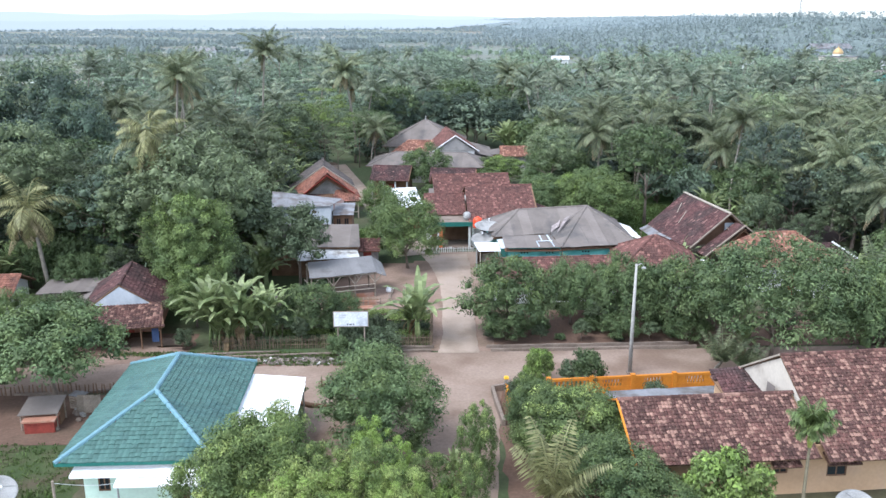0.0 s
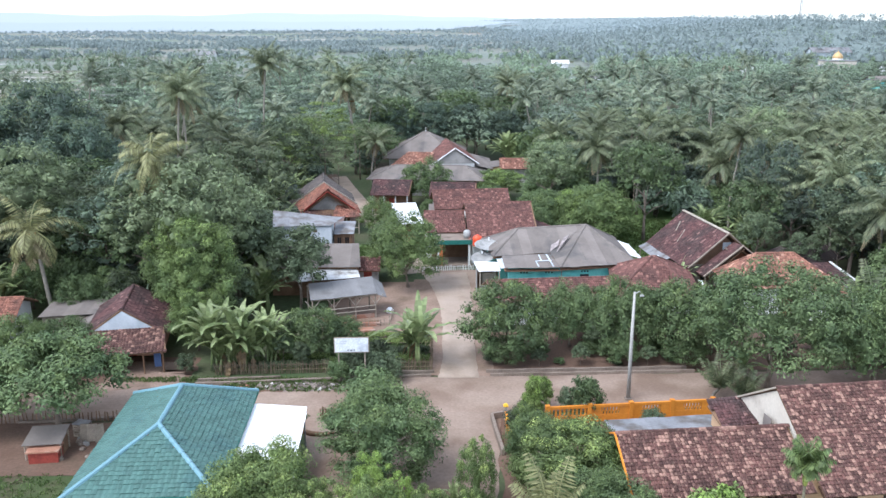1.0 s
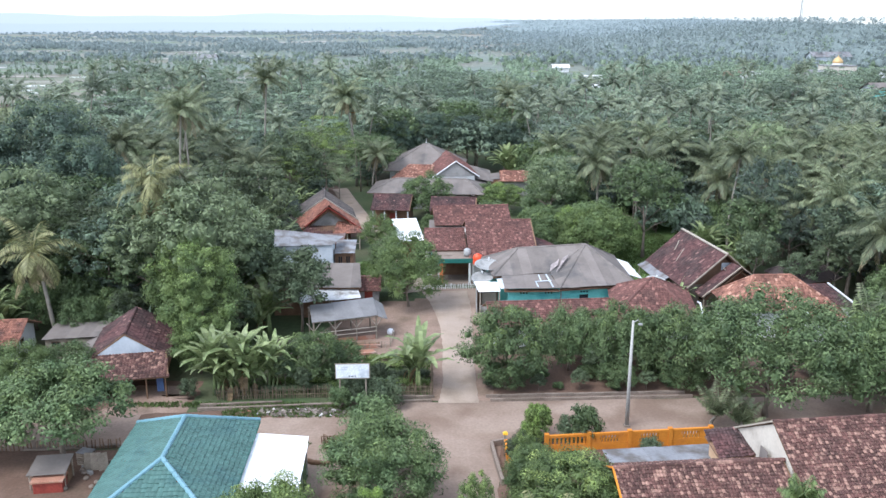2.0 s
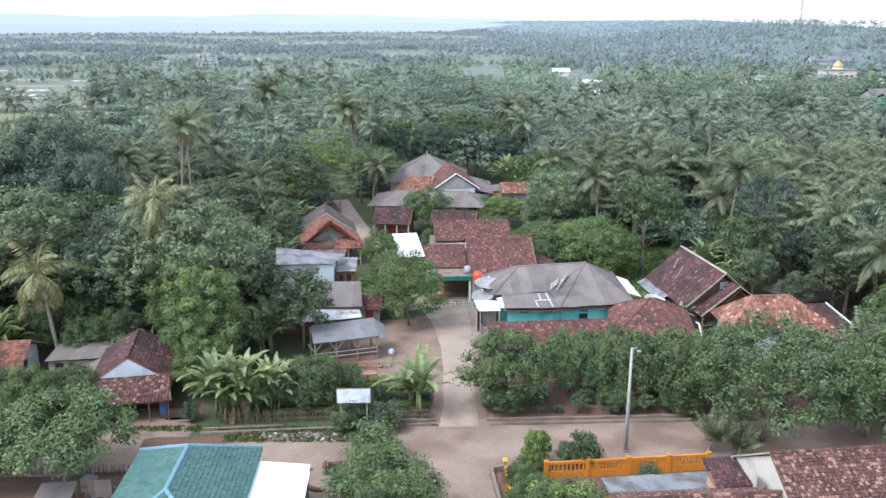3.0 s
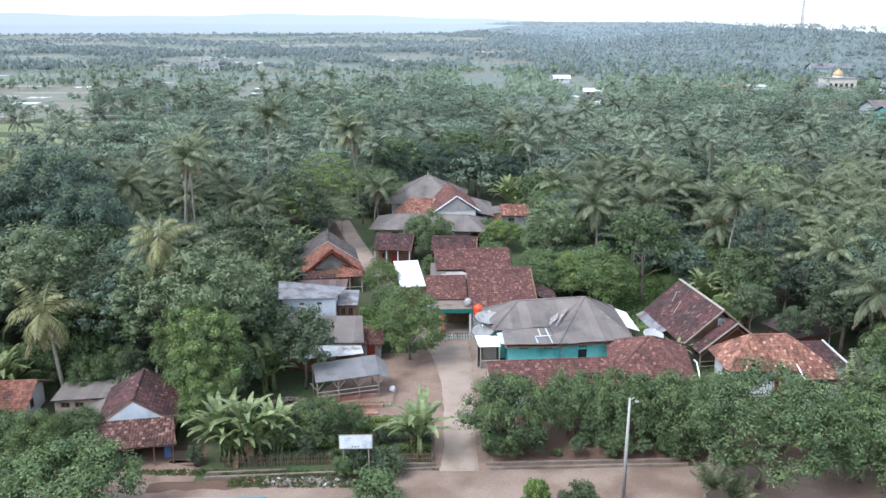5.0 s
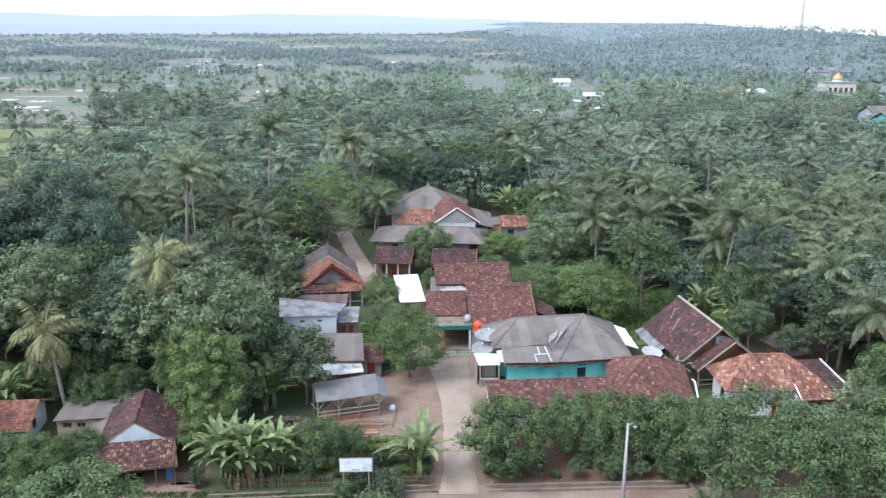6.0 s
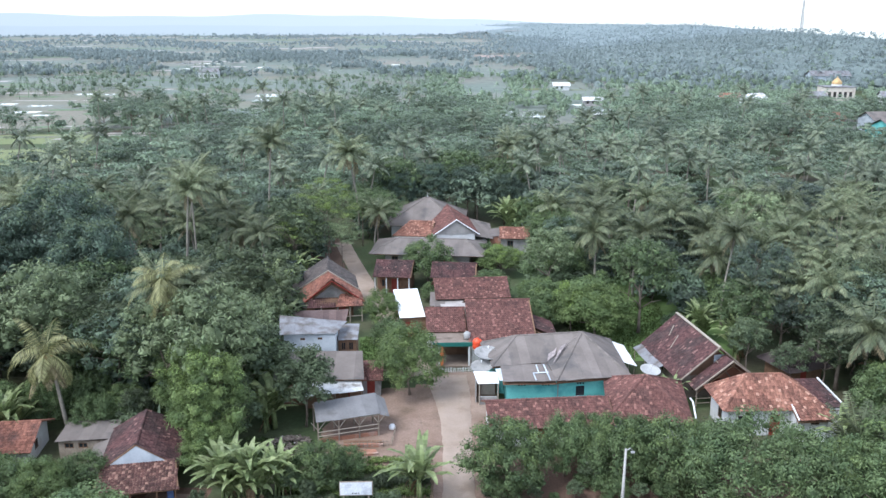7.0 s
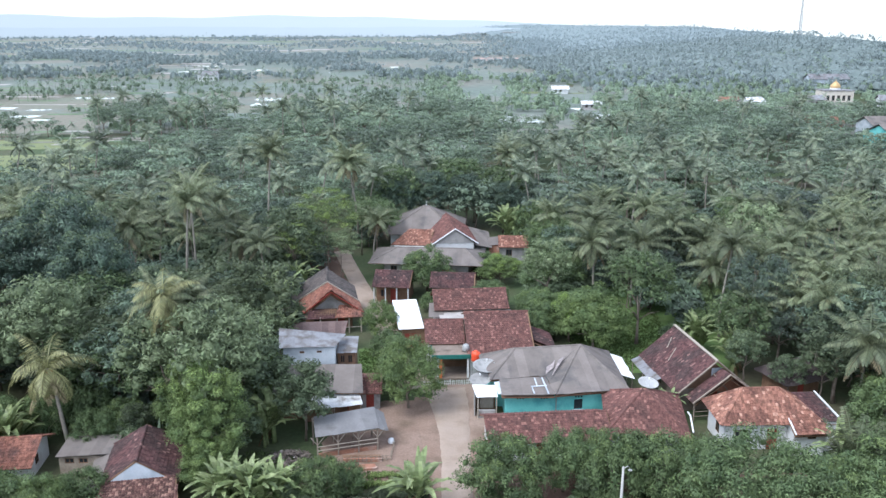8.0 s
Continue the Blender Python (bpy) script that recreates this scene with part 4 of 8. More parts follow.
def blue_house():
    rng = random.Random(15)
    h = thing("turquoise_house", "turquoise house with a grey fibre-cement hip roof", "house")
    left, apex = (7.75, 85.5, 5.0), (14.7, 85.7, 5.35)
    near, step, valley, corner, back, rear = (5.0, 81.5, 3.2), (10.75, 82.3, 3.3), (11.25, 78.6, 2.85), (18.85, 80.0, 2.85), (18.65, 90.0, 2.85), (4.0, 88.0, 3.2)
    strip = [(5.95, 78.45, 2.85), valley, (10.7, 82.2, 3.22), (5.85, 81.9, 3.2)]
    laid_roof(h, [[near, step, apex, left], [step, valley, apex, apex], [valley, corner, apex, apex], [corner, back, apex, apex], [back, rear, left, apex], [rear, near, left, left], strip], ASBESTOS, rng, caps=[(left, apex), (valley, apex), (corner, apex), (back, apex), (near, left), (rear, left), (step, apex)])
    walls_round(h, [(6.35, 79.1), (11.5, 79.25), (18.35, 80.55), (18.15, 89.4), (4.7, 87.5), (5.4, 82.0), (6.3, 82.0)], 2.82, TURQUOISE, {1: [(1.85, 2.75, 0.85, 1.9)]}, frame_mat=GLASS)
    part("window_sill", Geo().box((13.2, 79.35, 0.72), (14.35, 79.62, 0.82), pose(0, 0, 0)), WHITE_WALL, h, "white window sill")
    for x, y in ((7.5, 79.13), (9.9, 79.2), (13.4, 79.58)):
        for k in range(3):
            part("vent_hole", Geo().box((x + k * 0.28, y - 0.045, 2.15), (x + k * 0.28 + 0.15, y + 0.05, 2.28)), GLASS, h)
    part("down_pipe", Geo().bar((11.45, 79.15, 0), (11.45, 79.15, 2.75), 0.05, 6), GREY_WALL, h)
    # pale patching strips and bleached sheets in the valley
    for a, b, c in (((9.0, 80.1), (10.6, 80.3), 0.16), ((9.15, 78.6), (9.0, 80.1), 0.12), ((9.55, 80.2), (9.45, 81.7), 0.12), ((10.55, 78.6), (10.2, 81.8), 0.14)):
        p, q = Vector((*a, 0)), Vector((*b, 0))
        n = (q - p).cross(Vector((0, 0, 1))).normalized() * c
        ring = [Vector((v.x, v.y, 2.97 + (v.y - 78.5) * 0.104)) for v in (p, p + n, q + n, q)]
        part("pale_strip", Geo().slab(ring, (0, 0, -0.03)), PALE_BLUE, h, "pale patching strip")
    lift = Vector((-0.02, -0.03, 0.1))
    for ring in ([(10.75, 82.4, 3.35), (11.6, 82.9, 3.85), (11.9, 84.2, 4.3), (10.9, 83.2, 3.75)], [(11.2, 81.4, 3.5), (12.0, 82.5, 4.1), (12.9, 83.9, 4.75), (12.2, 83.6, 4.45)]):
        part("bleached_sheet", Geo().slab([Vector(p) + lift for p in ring], (0, 0, -0.03)), BLEACHED, h, "pinkish bleached roof sheet")
    sheet_slope(h, [(20.35, 84.2, 2.1), (20.15, 90.2, 2.1), (18.75, 90.2, 2.6), (18.75, 84.2, 2.6)], WHITE_SHEET, 0.9, rng, sag=0.05)
    for y in (84.5, 87.2, 90.0):
        part("lean_post", Geo().bar((20.2, y, 0), (20.2, y, 2.1), 0.05, 6), TIMBER, h)
    # shop stall at the lane end
    sheet_slope(h, [(3.5, 78.95, 2.35), (5.6, 79.2, 2.35), (5.5, 81.4, 2.62), (3.1, 81.4, 2.62)], WHITE_SHEET, 0.7, rng)
    sheet_slope(h, [(5.65, 79.3, 2.55), (6.2, 79.2, 2.65), (5.95, 81.6, 2.95), (5.35, 81.6, 2.85)], PALE_BLUE, 0.5, rng)
    part("stall_back", Geo().box((3.3, 81.2, 0), (5.5, 81.3, 2.5)), BROWN_TIMBER, h)
    part("stall_side", Geo().box((3.3, 79.6, 0), (3.38, 81.2, 2.4)), GREY_WALL, h)
    for x in (3.65, 5.5):
        part("canopy_post", Geo().bar((x, 79.1, 0), (x, 79.1, 2.34), 0.06, 6), PALE_TIMBER, h)
    part("canopy_counter", Geo().box((3.7, 79.2, 0), (5.4, 79.5, 0.85)), GREY_WALL, h)
    part("counter_shelf", Geo().box((3.9, 80.8, 0.4), (5.3, 81.15, 1.7)), PALE_TIMBER, h)


def water_tank():
    h = thing("water_tank", "orange-red plastic water tank on a steel stand", "water tank", pose(3.75, 88.2, 0))
    part("tank", Geo().lathe([(0, 2.55), (0.5, 2.55), (0.52, 2.7), (0.5, 2.95), (0.52, 3.2), (0.5, 3.4), (0.4, 3.55), (0.18, 3.62), (0.18, 3.7), (0, 3.7)]), TANK_RED, h, smooth=True)
    for x, y in ((-0.4, -0.4), (0.4, -0.4), (0.4, 0.4), (-0.4, 0.4)):
        part("leg", Geo().bar((x, y, 0), (x, y, 2.5), 0.05, 6), STEEL, h)
    part("platform", Geo().box((-0.55, -0.55, 2.48), (0.55, 0.55, 2.55)), TIMBER, h)


def dish(m, r, label, post=1.2, lean=35.0, mat=None):
    """A round satellite dish on a post."""
    h = thing("satellite_dish", label, "satellite dish", m)
    tilt = pose(0, 0, post, lean, 0, 0)
    prof = [(r * k / 7, 0.3 * r * (k / 7) ** 2) for k in range(8)]
    bowl = part("bowl", Geo().lathe(prof + [(r * 1.02, 0.3 * r - 0.02)] + [(r * k / 7, 0.3 * r * (k / 7) ** 2 - 0.03) for k in range(7, -1, -1)], 28, tilt), mat or MESH_GREY, h, smooth=True)
    for k in range(8):
        t = 0.785 * k
        part("rib", Geo().tube([tilt @ Vector((r * f * math.cos(t), r * f * math.sin(t), 0.3 * r * f * f - 0.045)) for f in (0.05, 0.5, 1.0)], [0.025] * 3, 4), STEEL, bowl)
    part("post", Geo().bar((0, 0, 0), (0, 0, post), 0.05, 8), STEEL, h)
    feed = tilt @ Vector((0, 0, r * 0.85))
    for k in range(3):
        p = tilt @ Vector((r * 0.9 * math.cos(k * 2.094), r * 0.9 * math.sin(k * 2.094), 0.25 * r))
        part("strut", Geo().bar(p, feed, 0.02, 5), STEEL, h)
    part("feed_horn", Geo().bar(feed, tilt @ Vector((0, 0, r * 0.65)), 0.07, 8), WHITE_SHEET, h)


def low_red_houses():
    rng = random.Random(16)
    h = thing("long_tiled_house", "long low house with a weathered red clay-tile roof", "house", pose(9.75, 72.5, 0, 0, 0, 5.5))
    roof(h, 11.6, 6.2, 2.0, 3.35, RED_TILE, rng, 0, 0, seg=2, m=pose(0, 0.9, 0))
    house_walls(h, 10.6, 5.0, 2.3, WHITE_WALL, {"front": [(1.2, 2.0, 0.8, 1.8), (4, 4.9, 0, 2.0), (7, 7.9, 0.8, 1.8)]}, cy=0.9)
    h = thing("hipped_tiled_house", "square house with a red clay-tile hip roof", "house", pose(19.4, 75.7, 0, 0, 0, -8))
    roof(h, 7.6, 9.4, 2.3, 4.75, RED_TILE, rng, 3.6, 3.7, seg=2)
    house_walls(h, 6.8, 7.0, 2.4, WHITE_WALL, {"front": [(1.2, 2.0, 0.8, 1.8), (3, 3.9, 0, 2.0)], "right": [(2, 2.9, 0.8, 1.8)]})
    part("verge_board", Geo().tube([(4.15, -3.6, 2.36), (4.15, -1.2, 2.9), (4.15, 0.4, 2.5)], [0.08, 0.08, 0.08], 4), WHITE_SHEET, h, "white verge board")


def barn():
    rng = random.Random(17)
    h = thing("timber_barn", "old timber barn with a dark clay-tile gable roof", "barn", pose(26.9, 85.8, 0, 0, 0, 8.6))
    roof(h, 10.6, 8.0, 2.25, 5.6, DARK_TILE, rng, 0, 0, seg=2, m=pose(0, 0, 0, 0, 0, 90))
    walls_round(h, [(-3.2, -4.4), (3.1, -4.4), (3.1, 4.6), (-3.2, 4.6)], 2.5, TIMBER, {0: [(1.0, 2.0, 0.8, 1.7), (3.0, 4.0, 0, 2.0)], 3: [(3, 4, 0.8, 1.7)]})
    gable(h, [(-3.2, -4.5, 2.5), (3.1, -4.5, 2.5), (0, -4.5, 5.3)], (0, -1, 0), BROWN_TIMBER)
    part("gable_boards", Geo().box((-0.15, -4.62, 3.6), (1.1, -4.55, 4.6)), PALE_BLUE, h, "faded blue boards in the gable")
    # a lower gable in front of the main one, on posts
    rings, l, r = roof_rings(1.9, 7.4, 1.95, 4.75)
    laid_roof(h, [[pose(0.7, -6.0, 0, 0, 0, 90) @ Vector(p) for p in ring] for ring in rings], DARK_TILE, rng, "tile", name="porch_tiles")
    gable(h, [(-1.6, -5.4, 2.4), (4.0, -5.4, 2.4), (0.75, -5.4, 4.5)], (0, -1, 0), BRICK_WALL, "porch_gable")
    for a, b, c in (((-4.05, -5.38, 2.3), (0, -5.38, 5.72), (4.05, -5.38, 2.3)), ((-3.05, -7.0, 2.0), (0.7, -7.0, 4.86), (4.45, -7.0, 2.0))):
        part("barge_board", Geo().tube([a, b, c], [0.1, 0.1, 0.1], 4), TIMBER, h, "weathered grey barge boards")
    part("gable_tie", Geo().tube([(-2.2, -6.95, 2.6), (3.6, -6.95, 2.6)], [0.07, 0.07], 4), TIMBER, h)
    part("cross_brace", Geo().tube([(-0.4, -5.5, 4.4), (1.2, -5.6, 2.6)], [0.08, 0.08], 4), TIMBER, h)
    for x in (-2.8, -1.2, 1, 2.6, 4.1):
        part("porch_post", Geo().bar((x, -6.8, 0), (x, -6.8, 2.15), 0.07, 6), TIMBER, h)
    for z in (0.5, 1.0):
        part("porch_rail", Geo().bar((-2.8, -6.8, z), (2.6, -6.8, z), 0.04, 5), TIMBER, h)
    part("ridge_board", Geo().box((-0.14, -5.3, 5.66), (0.14, 5.3, 5.76)), PALE_TIMBER, h, "pale ridge cap")
    sheet_slope(h, [(-5.0, 4.9, 1.9), (-5.0, -1.4, 1.9), (-4.05, -1.4, 2.3), (-4.05, 4.9, 2.3)], ZINC, 0.9, rng, sag=0.06)
    for y in (-1.2, 1.6, 4.6):
        part("lean_post", Geo().bar((-4.9, y, 0), (-4.9, y, 1.9), 0.05, 6), TIMBER, h)
    for a, b in (((-2.6, 0.5), (-1.4, 1.4)), ((-1.9, 2.6), (-1.0, 3.6))):
        part("slipped_batten", Geo().bar((a[0], a[1], 5.6 + a[0] * 0.84 + 0.12), (b[0], b[1], 5.6 + b[0] * 0.84 + 0.12), 0.04, 4), PALE_TIMBER, h)


def orange_house():
    rng = random.Random(18)
    h = thing("orange_tiled_house", "white house with an orange clay-tile hip roof", "house", pose(30.5, 75.1, 0, 0, 0, 2))
    roof(h, 9.8, 5.6, 2.75, 5.2, ORANGE_TILE, rng, 2.8, 3.6, seg=2)
    walls_round(h, [(-4.3, -2.2), (1.6, -2.2), (1.6, -3.6), (4.5, -3.6), (4.5, 2.2), (-4.3, 2.2)], 2.72, WHITE_WALL, {0: [(1, 1.9, 0.9, 2), (4, 5, 0, 2.1)], 2: [(1.3, 2.1, 1.7, 2.3)], 5: [(2, 3, 0.9, 2)]})
    ring = [(1.45, -4.35, 2.5), (4.95, -4.2, 2.5), (3.9, -1.9, 3.6), (1.45, -1.9, 3.55)]
    laid_roof(h, [ring], ORANGE_TILE, rng, "tile", name="front_tiles")
    part("verge_board", Geo().tube([(1.42, -4.4, 2.55), (1.42, -2.6, 3.3)], [0.07, 0.07], 4), WHITE_SHEET, h, "white verge board")
    part("box_room", Geo().box((4.56, -2.7, 0), (6.2, 2.7, 2.95)), WHITE_WALL, h, "flat-roofed white side room")
    laid_roof(h, [[(3.9, -2.85, 3.0), (6.35, -2.75, 3.0), (6.2, 2.8, 3.4), (3.9, 2.8, 3.4)]], DARK_TILE, rng, "tile", name="side_tiles")
    part("parapet", Geo().tube([(6.4, -2.8, 3.05), (6.25, 2.85, 3.5)], [0.09, 0.09], 4), WHITE_WALL, h)
    part("window_hood", Geo().slab([(2.7, -4.0, 2.35), (3.9, -4.0, 2.35), (3.9, -3.6, 2.45), (2.7, -3.6, 2.45)], (0, 0, -0.06)), BROWN_TIMBER, h)
    h = thing("thatched_hut", "dark brown thatched hut under the trees", "hut", pose(37.6, 86.0, 0, 0, 0, 20))
    roof(h, 5.4, 5.0, 1.9, 3.6, material("dark_thatch", (0.055, 0.043, 0.042), (0.085, 0.066, 0.062), 0.95, 1.0, 12.0, 0.6, stain=(0.05, 0.04, 0.035)), rng, 1.2, 1.2, how="sheet", sheet=0.6)
    house_walls(h, 4.2, 3.8, 1.95, BROWN_TIMBER, {"front": [(1.4, 2.2, 0, 1.8)]})
    h = thing("edge_house", "small house with an orange clay-tile roof at the wood's edge", "house", pose(46.5, 81.0, 0, 0, 0, -15))
    roof(h, 7.0, 6.0, 2.2, 3.7, ORANGE_TILE, rng, 0, 0, seg=2)
    house_walls(h, 6.0, 4.6, 2.3, WHITE_WALL, {"front": [(1, 1.9, 0.8, 1.8)]})


def terrace_house():
    rng = random.Random(19)
    h = thing("terrace_house", "red clay-tiled house with a green porch and orange pillars", "house", pose(3.6, 95.0, 0, 0, 0, 3))
    roof(h, 4.6, 8.2, 3.1, 4.6, RED_TILE, rng, 0, 0, seg=2, m=pose(-3.35, 0.9, 0))
    roof(h, 7.6, 13.2, 2.95, 5.6, RED_TILE, rng, 0, 0, seg=2, m=pose(2.75, 0.6, 0), back=4.0)
    house_walls(h, 4.2, 6.4, 3.1, WHITE_WALL, {"front": [(0.5, 1.4, 0.8, 2.0), (2.0, 3.0, 0, 2.1)]}, cx=-3.3, cy=0.9)
    house_walls(h, 6.6, 9.4, 2.95, WHITE_WALL, {"front": [(1, 2, 0.8, 2)]}, cx=2.6, cy=-0.9)
    for s in (-1, 1):
        x = 2.6 + 3.3 * s
        gable(h, [(x, -0.9 - s * 4.6, 2.95), (x, -0.9 + s * 4.6, 2.95), (x, 0.6, 5.3)], (s, 0, 0), GREY_WALL)
    part("porch_slab", Geo().box((-5.0, -6.2, 2.5), (-0.5, -2.7, 2.95)), DARK_GREEN, h, "dark green porch fascia")
    part("porch_top", Geo().box((-4.9, -6.1, 2.954), (-0.6, -2.75, 2.98)), CONCRETE, h)
    part("porch_back", Geo().box((-4.9, -2.75, 0), (-0.6, -2.65, 2.5)), BROWN_TIMBER, h, "dark brown boarded porch wall")
    for x, w, mat in ((-4.35, 0.2, WHITE_WALL), (-4.05, 0.35, PILLAR_ORANGE), (-1.0, 0.22, WHITE_WALL)):
        part("pillar", Geo().box((x - w / 2, -6.1, 0), (x + w / 2, -5.85, 2.5)), mat, h, "painted porch pillar")
    part("porch_floor", Geo().box((-5.0, -6.2, 0), (-0.5, -2.8, 0.2)), CONCRETE, h)
    part("roof_tank", Geo().lathe([(0, 3.03), (0.38, 3.03), (0.4, 3.4), (0.38, 3.75), (0.2, 3.9), (0, 3.92)], 16, pose(-1.2, -5.2, -0.05)), STEEL, h, "steel water drum", smooth=True)
    # back house and the concrete band between
    b = thing("back_house", "red clay-tiled house behind the terrace house", "house", pose(3.5, 106.3, 0, 0, 0, 6))
    roof(b, 9.6, 6.4, 3.3, 5.0, RED_TILE, rng, 0, 0, seg=2)
    house_walls(b, 8.8, 5.4, 3.3, GREY_WALL, {"front": [(1, 2, 0.8, 2)]})
    for s in (-1, 1):
        gable(b, [(s * 4.4, -s * 2.7, 3.3), (s * 4.4, s * 2.7, 3.3), (s * 4.4, 0, 4.7)], (s, 0, 0), GREY_WALL)
    part("flat_roof", Geo().box((-4.3, -5.6, 2.75), (5.0, -2.72, 3.0)), PALE_CONCRETE, b, "pale concrete flat roof")
    part("flat_wall", Geo().box((-4.2, -5.4, 0), (4.9, -5.25, 2.75)), GREY_WALL, b)
    w = thing("side_lean_to", "low dark clay-tiled lean-to beside the terrace house", "shed")
    laid_roof(w, [[(13.1, 92.2, 2.3), (12.9, 97.5, 2.3), (10.35, 97.2, 3.5), (10.35, 92.0, 3.5)]], DARK_TILE, rng, "tile")
    walls_round(w, [(10.5, 92.6), (12.6, 92.8), (12.4, 97.0), (10.5, 96.8)], 2.35, GREY_WALL, {0: [(0.6, 1.4, 0, 1.9)]})
    # white sheet roof beside the lane
    s = thing("white_sheet_shed", "shed with a bright white sheet roof beside the lane", "shed", pose(-4.1, 103, 0, 0, 0, 9))
    sheet_slope(s, [(-1.9, -5.0, 2.55), (1.2, -5.0, 2.55), (1.5, 5.0, 2.95), (-1.7, 5.0, 2.95)], WHITE_SHEET, 0.8, rng)
    house_walls(s, 2.8, 9.4, 2.5, BROWN_TIMBER, {"front": [(0.3, 1.6, 0, 1.9)], "left": [(2, 3, 0.8, 1.8)]})
    t = thing("thatch_lean_to", "small weathered grey lean-to roof", "shed", pose(-0.75, 103.4, 0))
    sheet_slope(t, [(-0.9, -2.2, 2.9), (1.0, -2.2, 2.9), (1.0, 2.2, 3.3), (-0.9, 2.2, 3.3)], ASBESTOS, 0.6, rng)
    for x, y in ((-0.7, -2), (0.8, -2), (0.8, 2), (-0.7, 2)):
        part("post", Geo().bar((x, y, 0), (x, y, 2.92), 0.05, 6), TIMBER, t)


def gable_house():
    rng = random.Random(20)
    h = thing("gabled_house", "timber house with an orange-fronted clay-tile gable roof", "house")
    back, front, nose = (-15.75, 112.9, 6.0), (-14.75, 105.9, 6.0), (-14.1, 104.0, 5.2)
    laid_roof(h, [[(-19.9, 114.4, 3.0), (-18.9, 107.4, 3.0), front, back], [(-11.0, 107.2, 3.0), (-12.2, 113.9, 3.0), back, front]], GREY_TILE, rng, "tile", [(front, back)])
    # the orange front slopes, falling forwards from the ridge to the gable
    laid_roof(h, [[(-19.0, 107.3, 2.85), (-17.6, 104.1, 2.35), nose, front], [(-10.1, 104.7, 2.35), (-10.9, 107.5, 2.85), front, nose]], RUST_TILE, rng, "tile", [(nose, front)], name="front_tiles")
    for a in ((-17.65, 104.0, 2.4), (-10.05, 104.6, 2.4)):
        part("barge_board", Geo().tube([a, (-14.1, 103.95, 5.28)], [0.09, 0.09], 4), DARK_RED, h, "dark red barge board")
        part("verge_line", Geo().tube([(a[0] + (-1.4 if a[0] < -14 else -0.75), 107.35, 3.0), (front[0], front[1] - 0.1, 6.1)], [0.1, 0.1], 4), PALE_TIMBER, h, "pale mortar line on the verge")
    gable(h, [(-17.0, 104.7, 2.6), (-11.0, 105.0, 2.6), (-14.1, 104.7, 4.95)], (0, -1, 0), GREY_WALL)
    g = Geo()
    for ring, mat, label in (([(-17.6, 102.7, 2.05), (-13.6, 103.1, 2.05), (-13.4, 104.7, 2.85), (-17.0, 104.5, 2.8)], DARK_TILE, "dark clay-tile front hood"), ([(-13.5, 102.9, 2.2), (-10.0, 103.5, 2.2), (-10.9, 105.0, 3.2), (-13.2, 104.8, 3.3)], RUST_TILE, "rusty clay-tile front hood")):
        g = Geo()
        tile_slope(g, [Vector(p) for p in ring], rng, 0.24, 0.3, 0.05, seg=2)
        part("front_hood", g, mat, h, label, kind="stuff")
        part("hood_deck", Geo().slab(ring, (0, 0, -0.07)), BROWN_TIMBER, h)
    sheet_slope(h, [(-21.4, 113.6, 1.8), (-20.7, 106.4, 1.8), (-18.9, 107.2, 2.9), (-19.7, 114.2, 2.9)], ASBESTOS, 0.9, rng)
    part("side_boards", Geo().slab([(-20.6, 106.8, 1.8), (-21.2, 113.2, 1.8), (-21.2, 113.2, 0), (-20.6, 106.8, 0)], (0.1, 0, 0)), BROWN_TIMBER, h)
    walls_round(h, [(-17.6, 105.2), (-11.6, 105.5), (-13.0, 113.0), (-18.9, 112.6)], 2.9, BROWN_TIMBER, {0: [(1, 2, 0.9, 2), (4, 5, 0, 2.1)], 1: [(3, 4, 0.9, 2)]})
    for x, y in ((-13.3, 103.2), (-11.8, 103.4), (-10.3, 103.7), (-15.4, 103.0)):
        part("porch_post", Geo().bar((x, y, 0), (x, y, 2.2), 0.09, 6), PALE_TIMBER, h)
    part("porch_rail", Geo().bar((-13.3, 103.2, 0.8), (-10.3, 103.7, 0.8), 0.05, 5), PALE_TIMBER, h)
    s = thing("plank_shed", "brown boarded shed roof before the gabled house", "shed", pose(-14.4, 97.9, 0, 0, 0, 3))
    sheet_slope(s, [(-4.5, -2.4, 2.6), (2.8, -2.0, 2.7), (3.0, 0.9, 3.25), (-4.2, 0.7, 3.2)], material("rusty_brown_sheet", (0.13, 0.085, 0.075), (0.2, 0.14, 0.125), 0.85, 0.6, 6.0, 0.2, whole=0.2), 0.8, rng)
    house_walls(s, 6.8, 2.4, 2.6, BROWN_TIMBER, {"front": [(5, 6, 0, 2)]}, cx=-0.8, cy=-0.6)


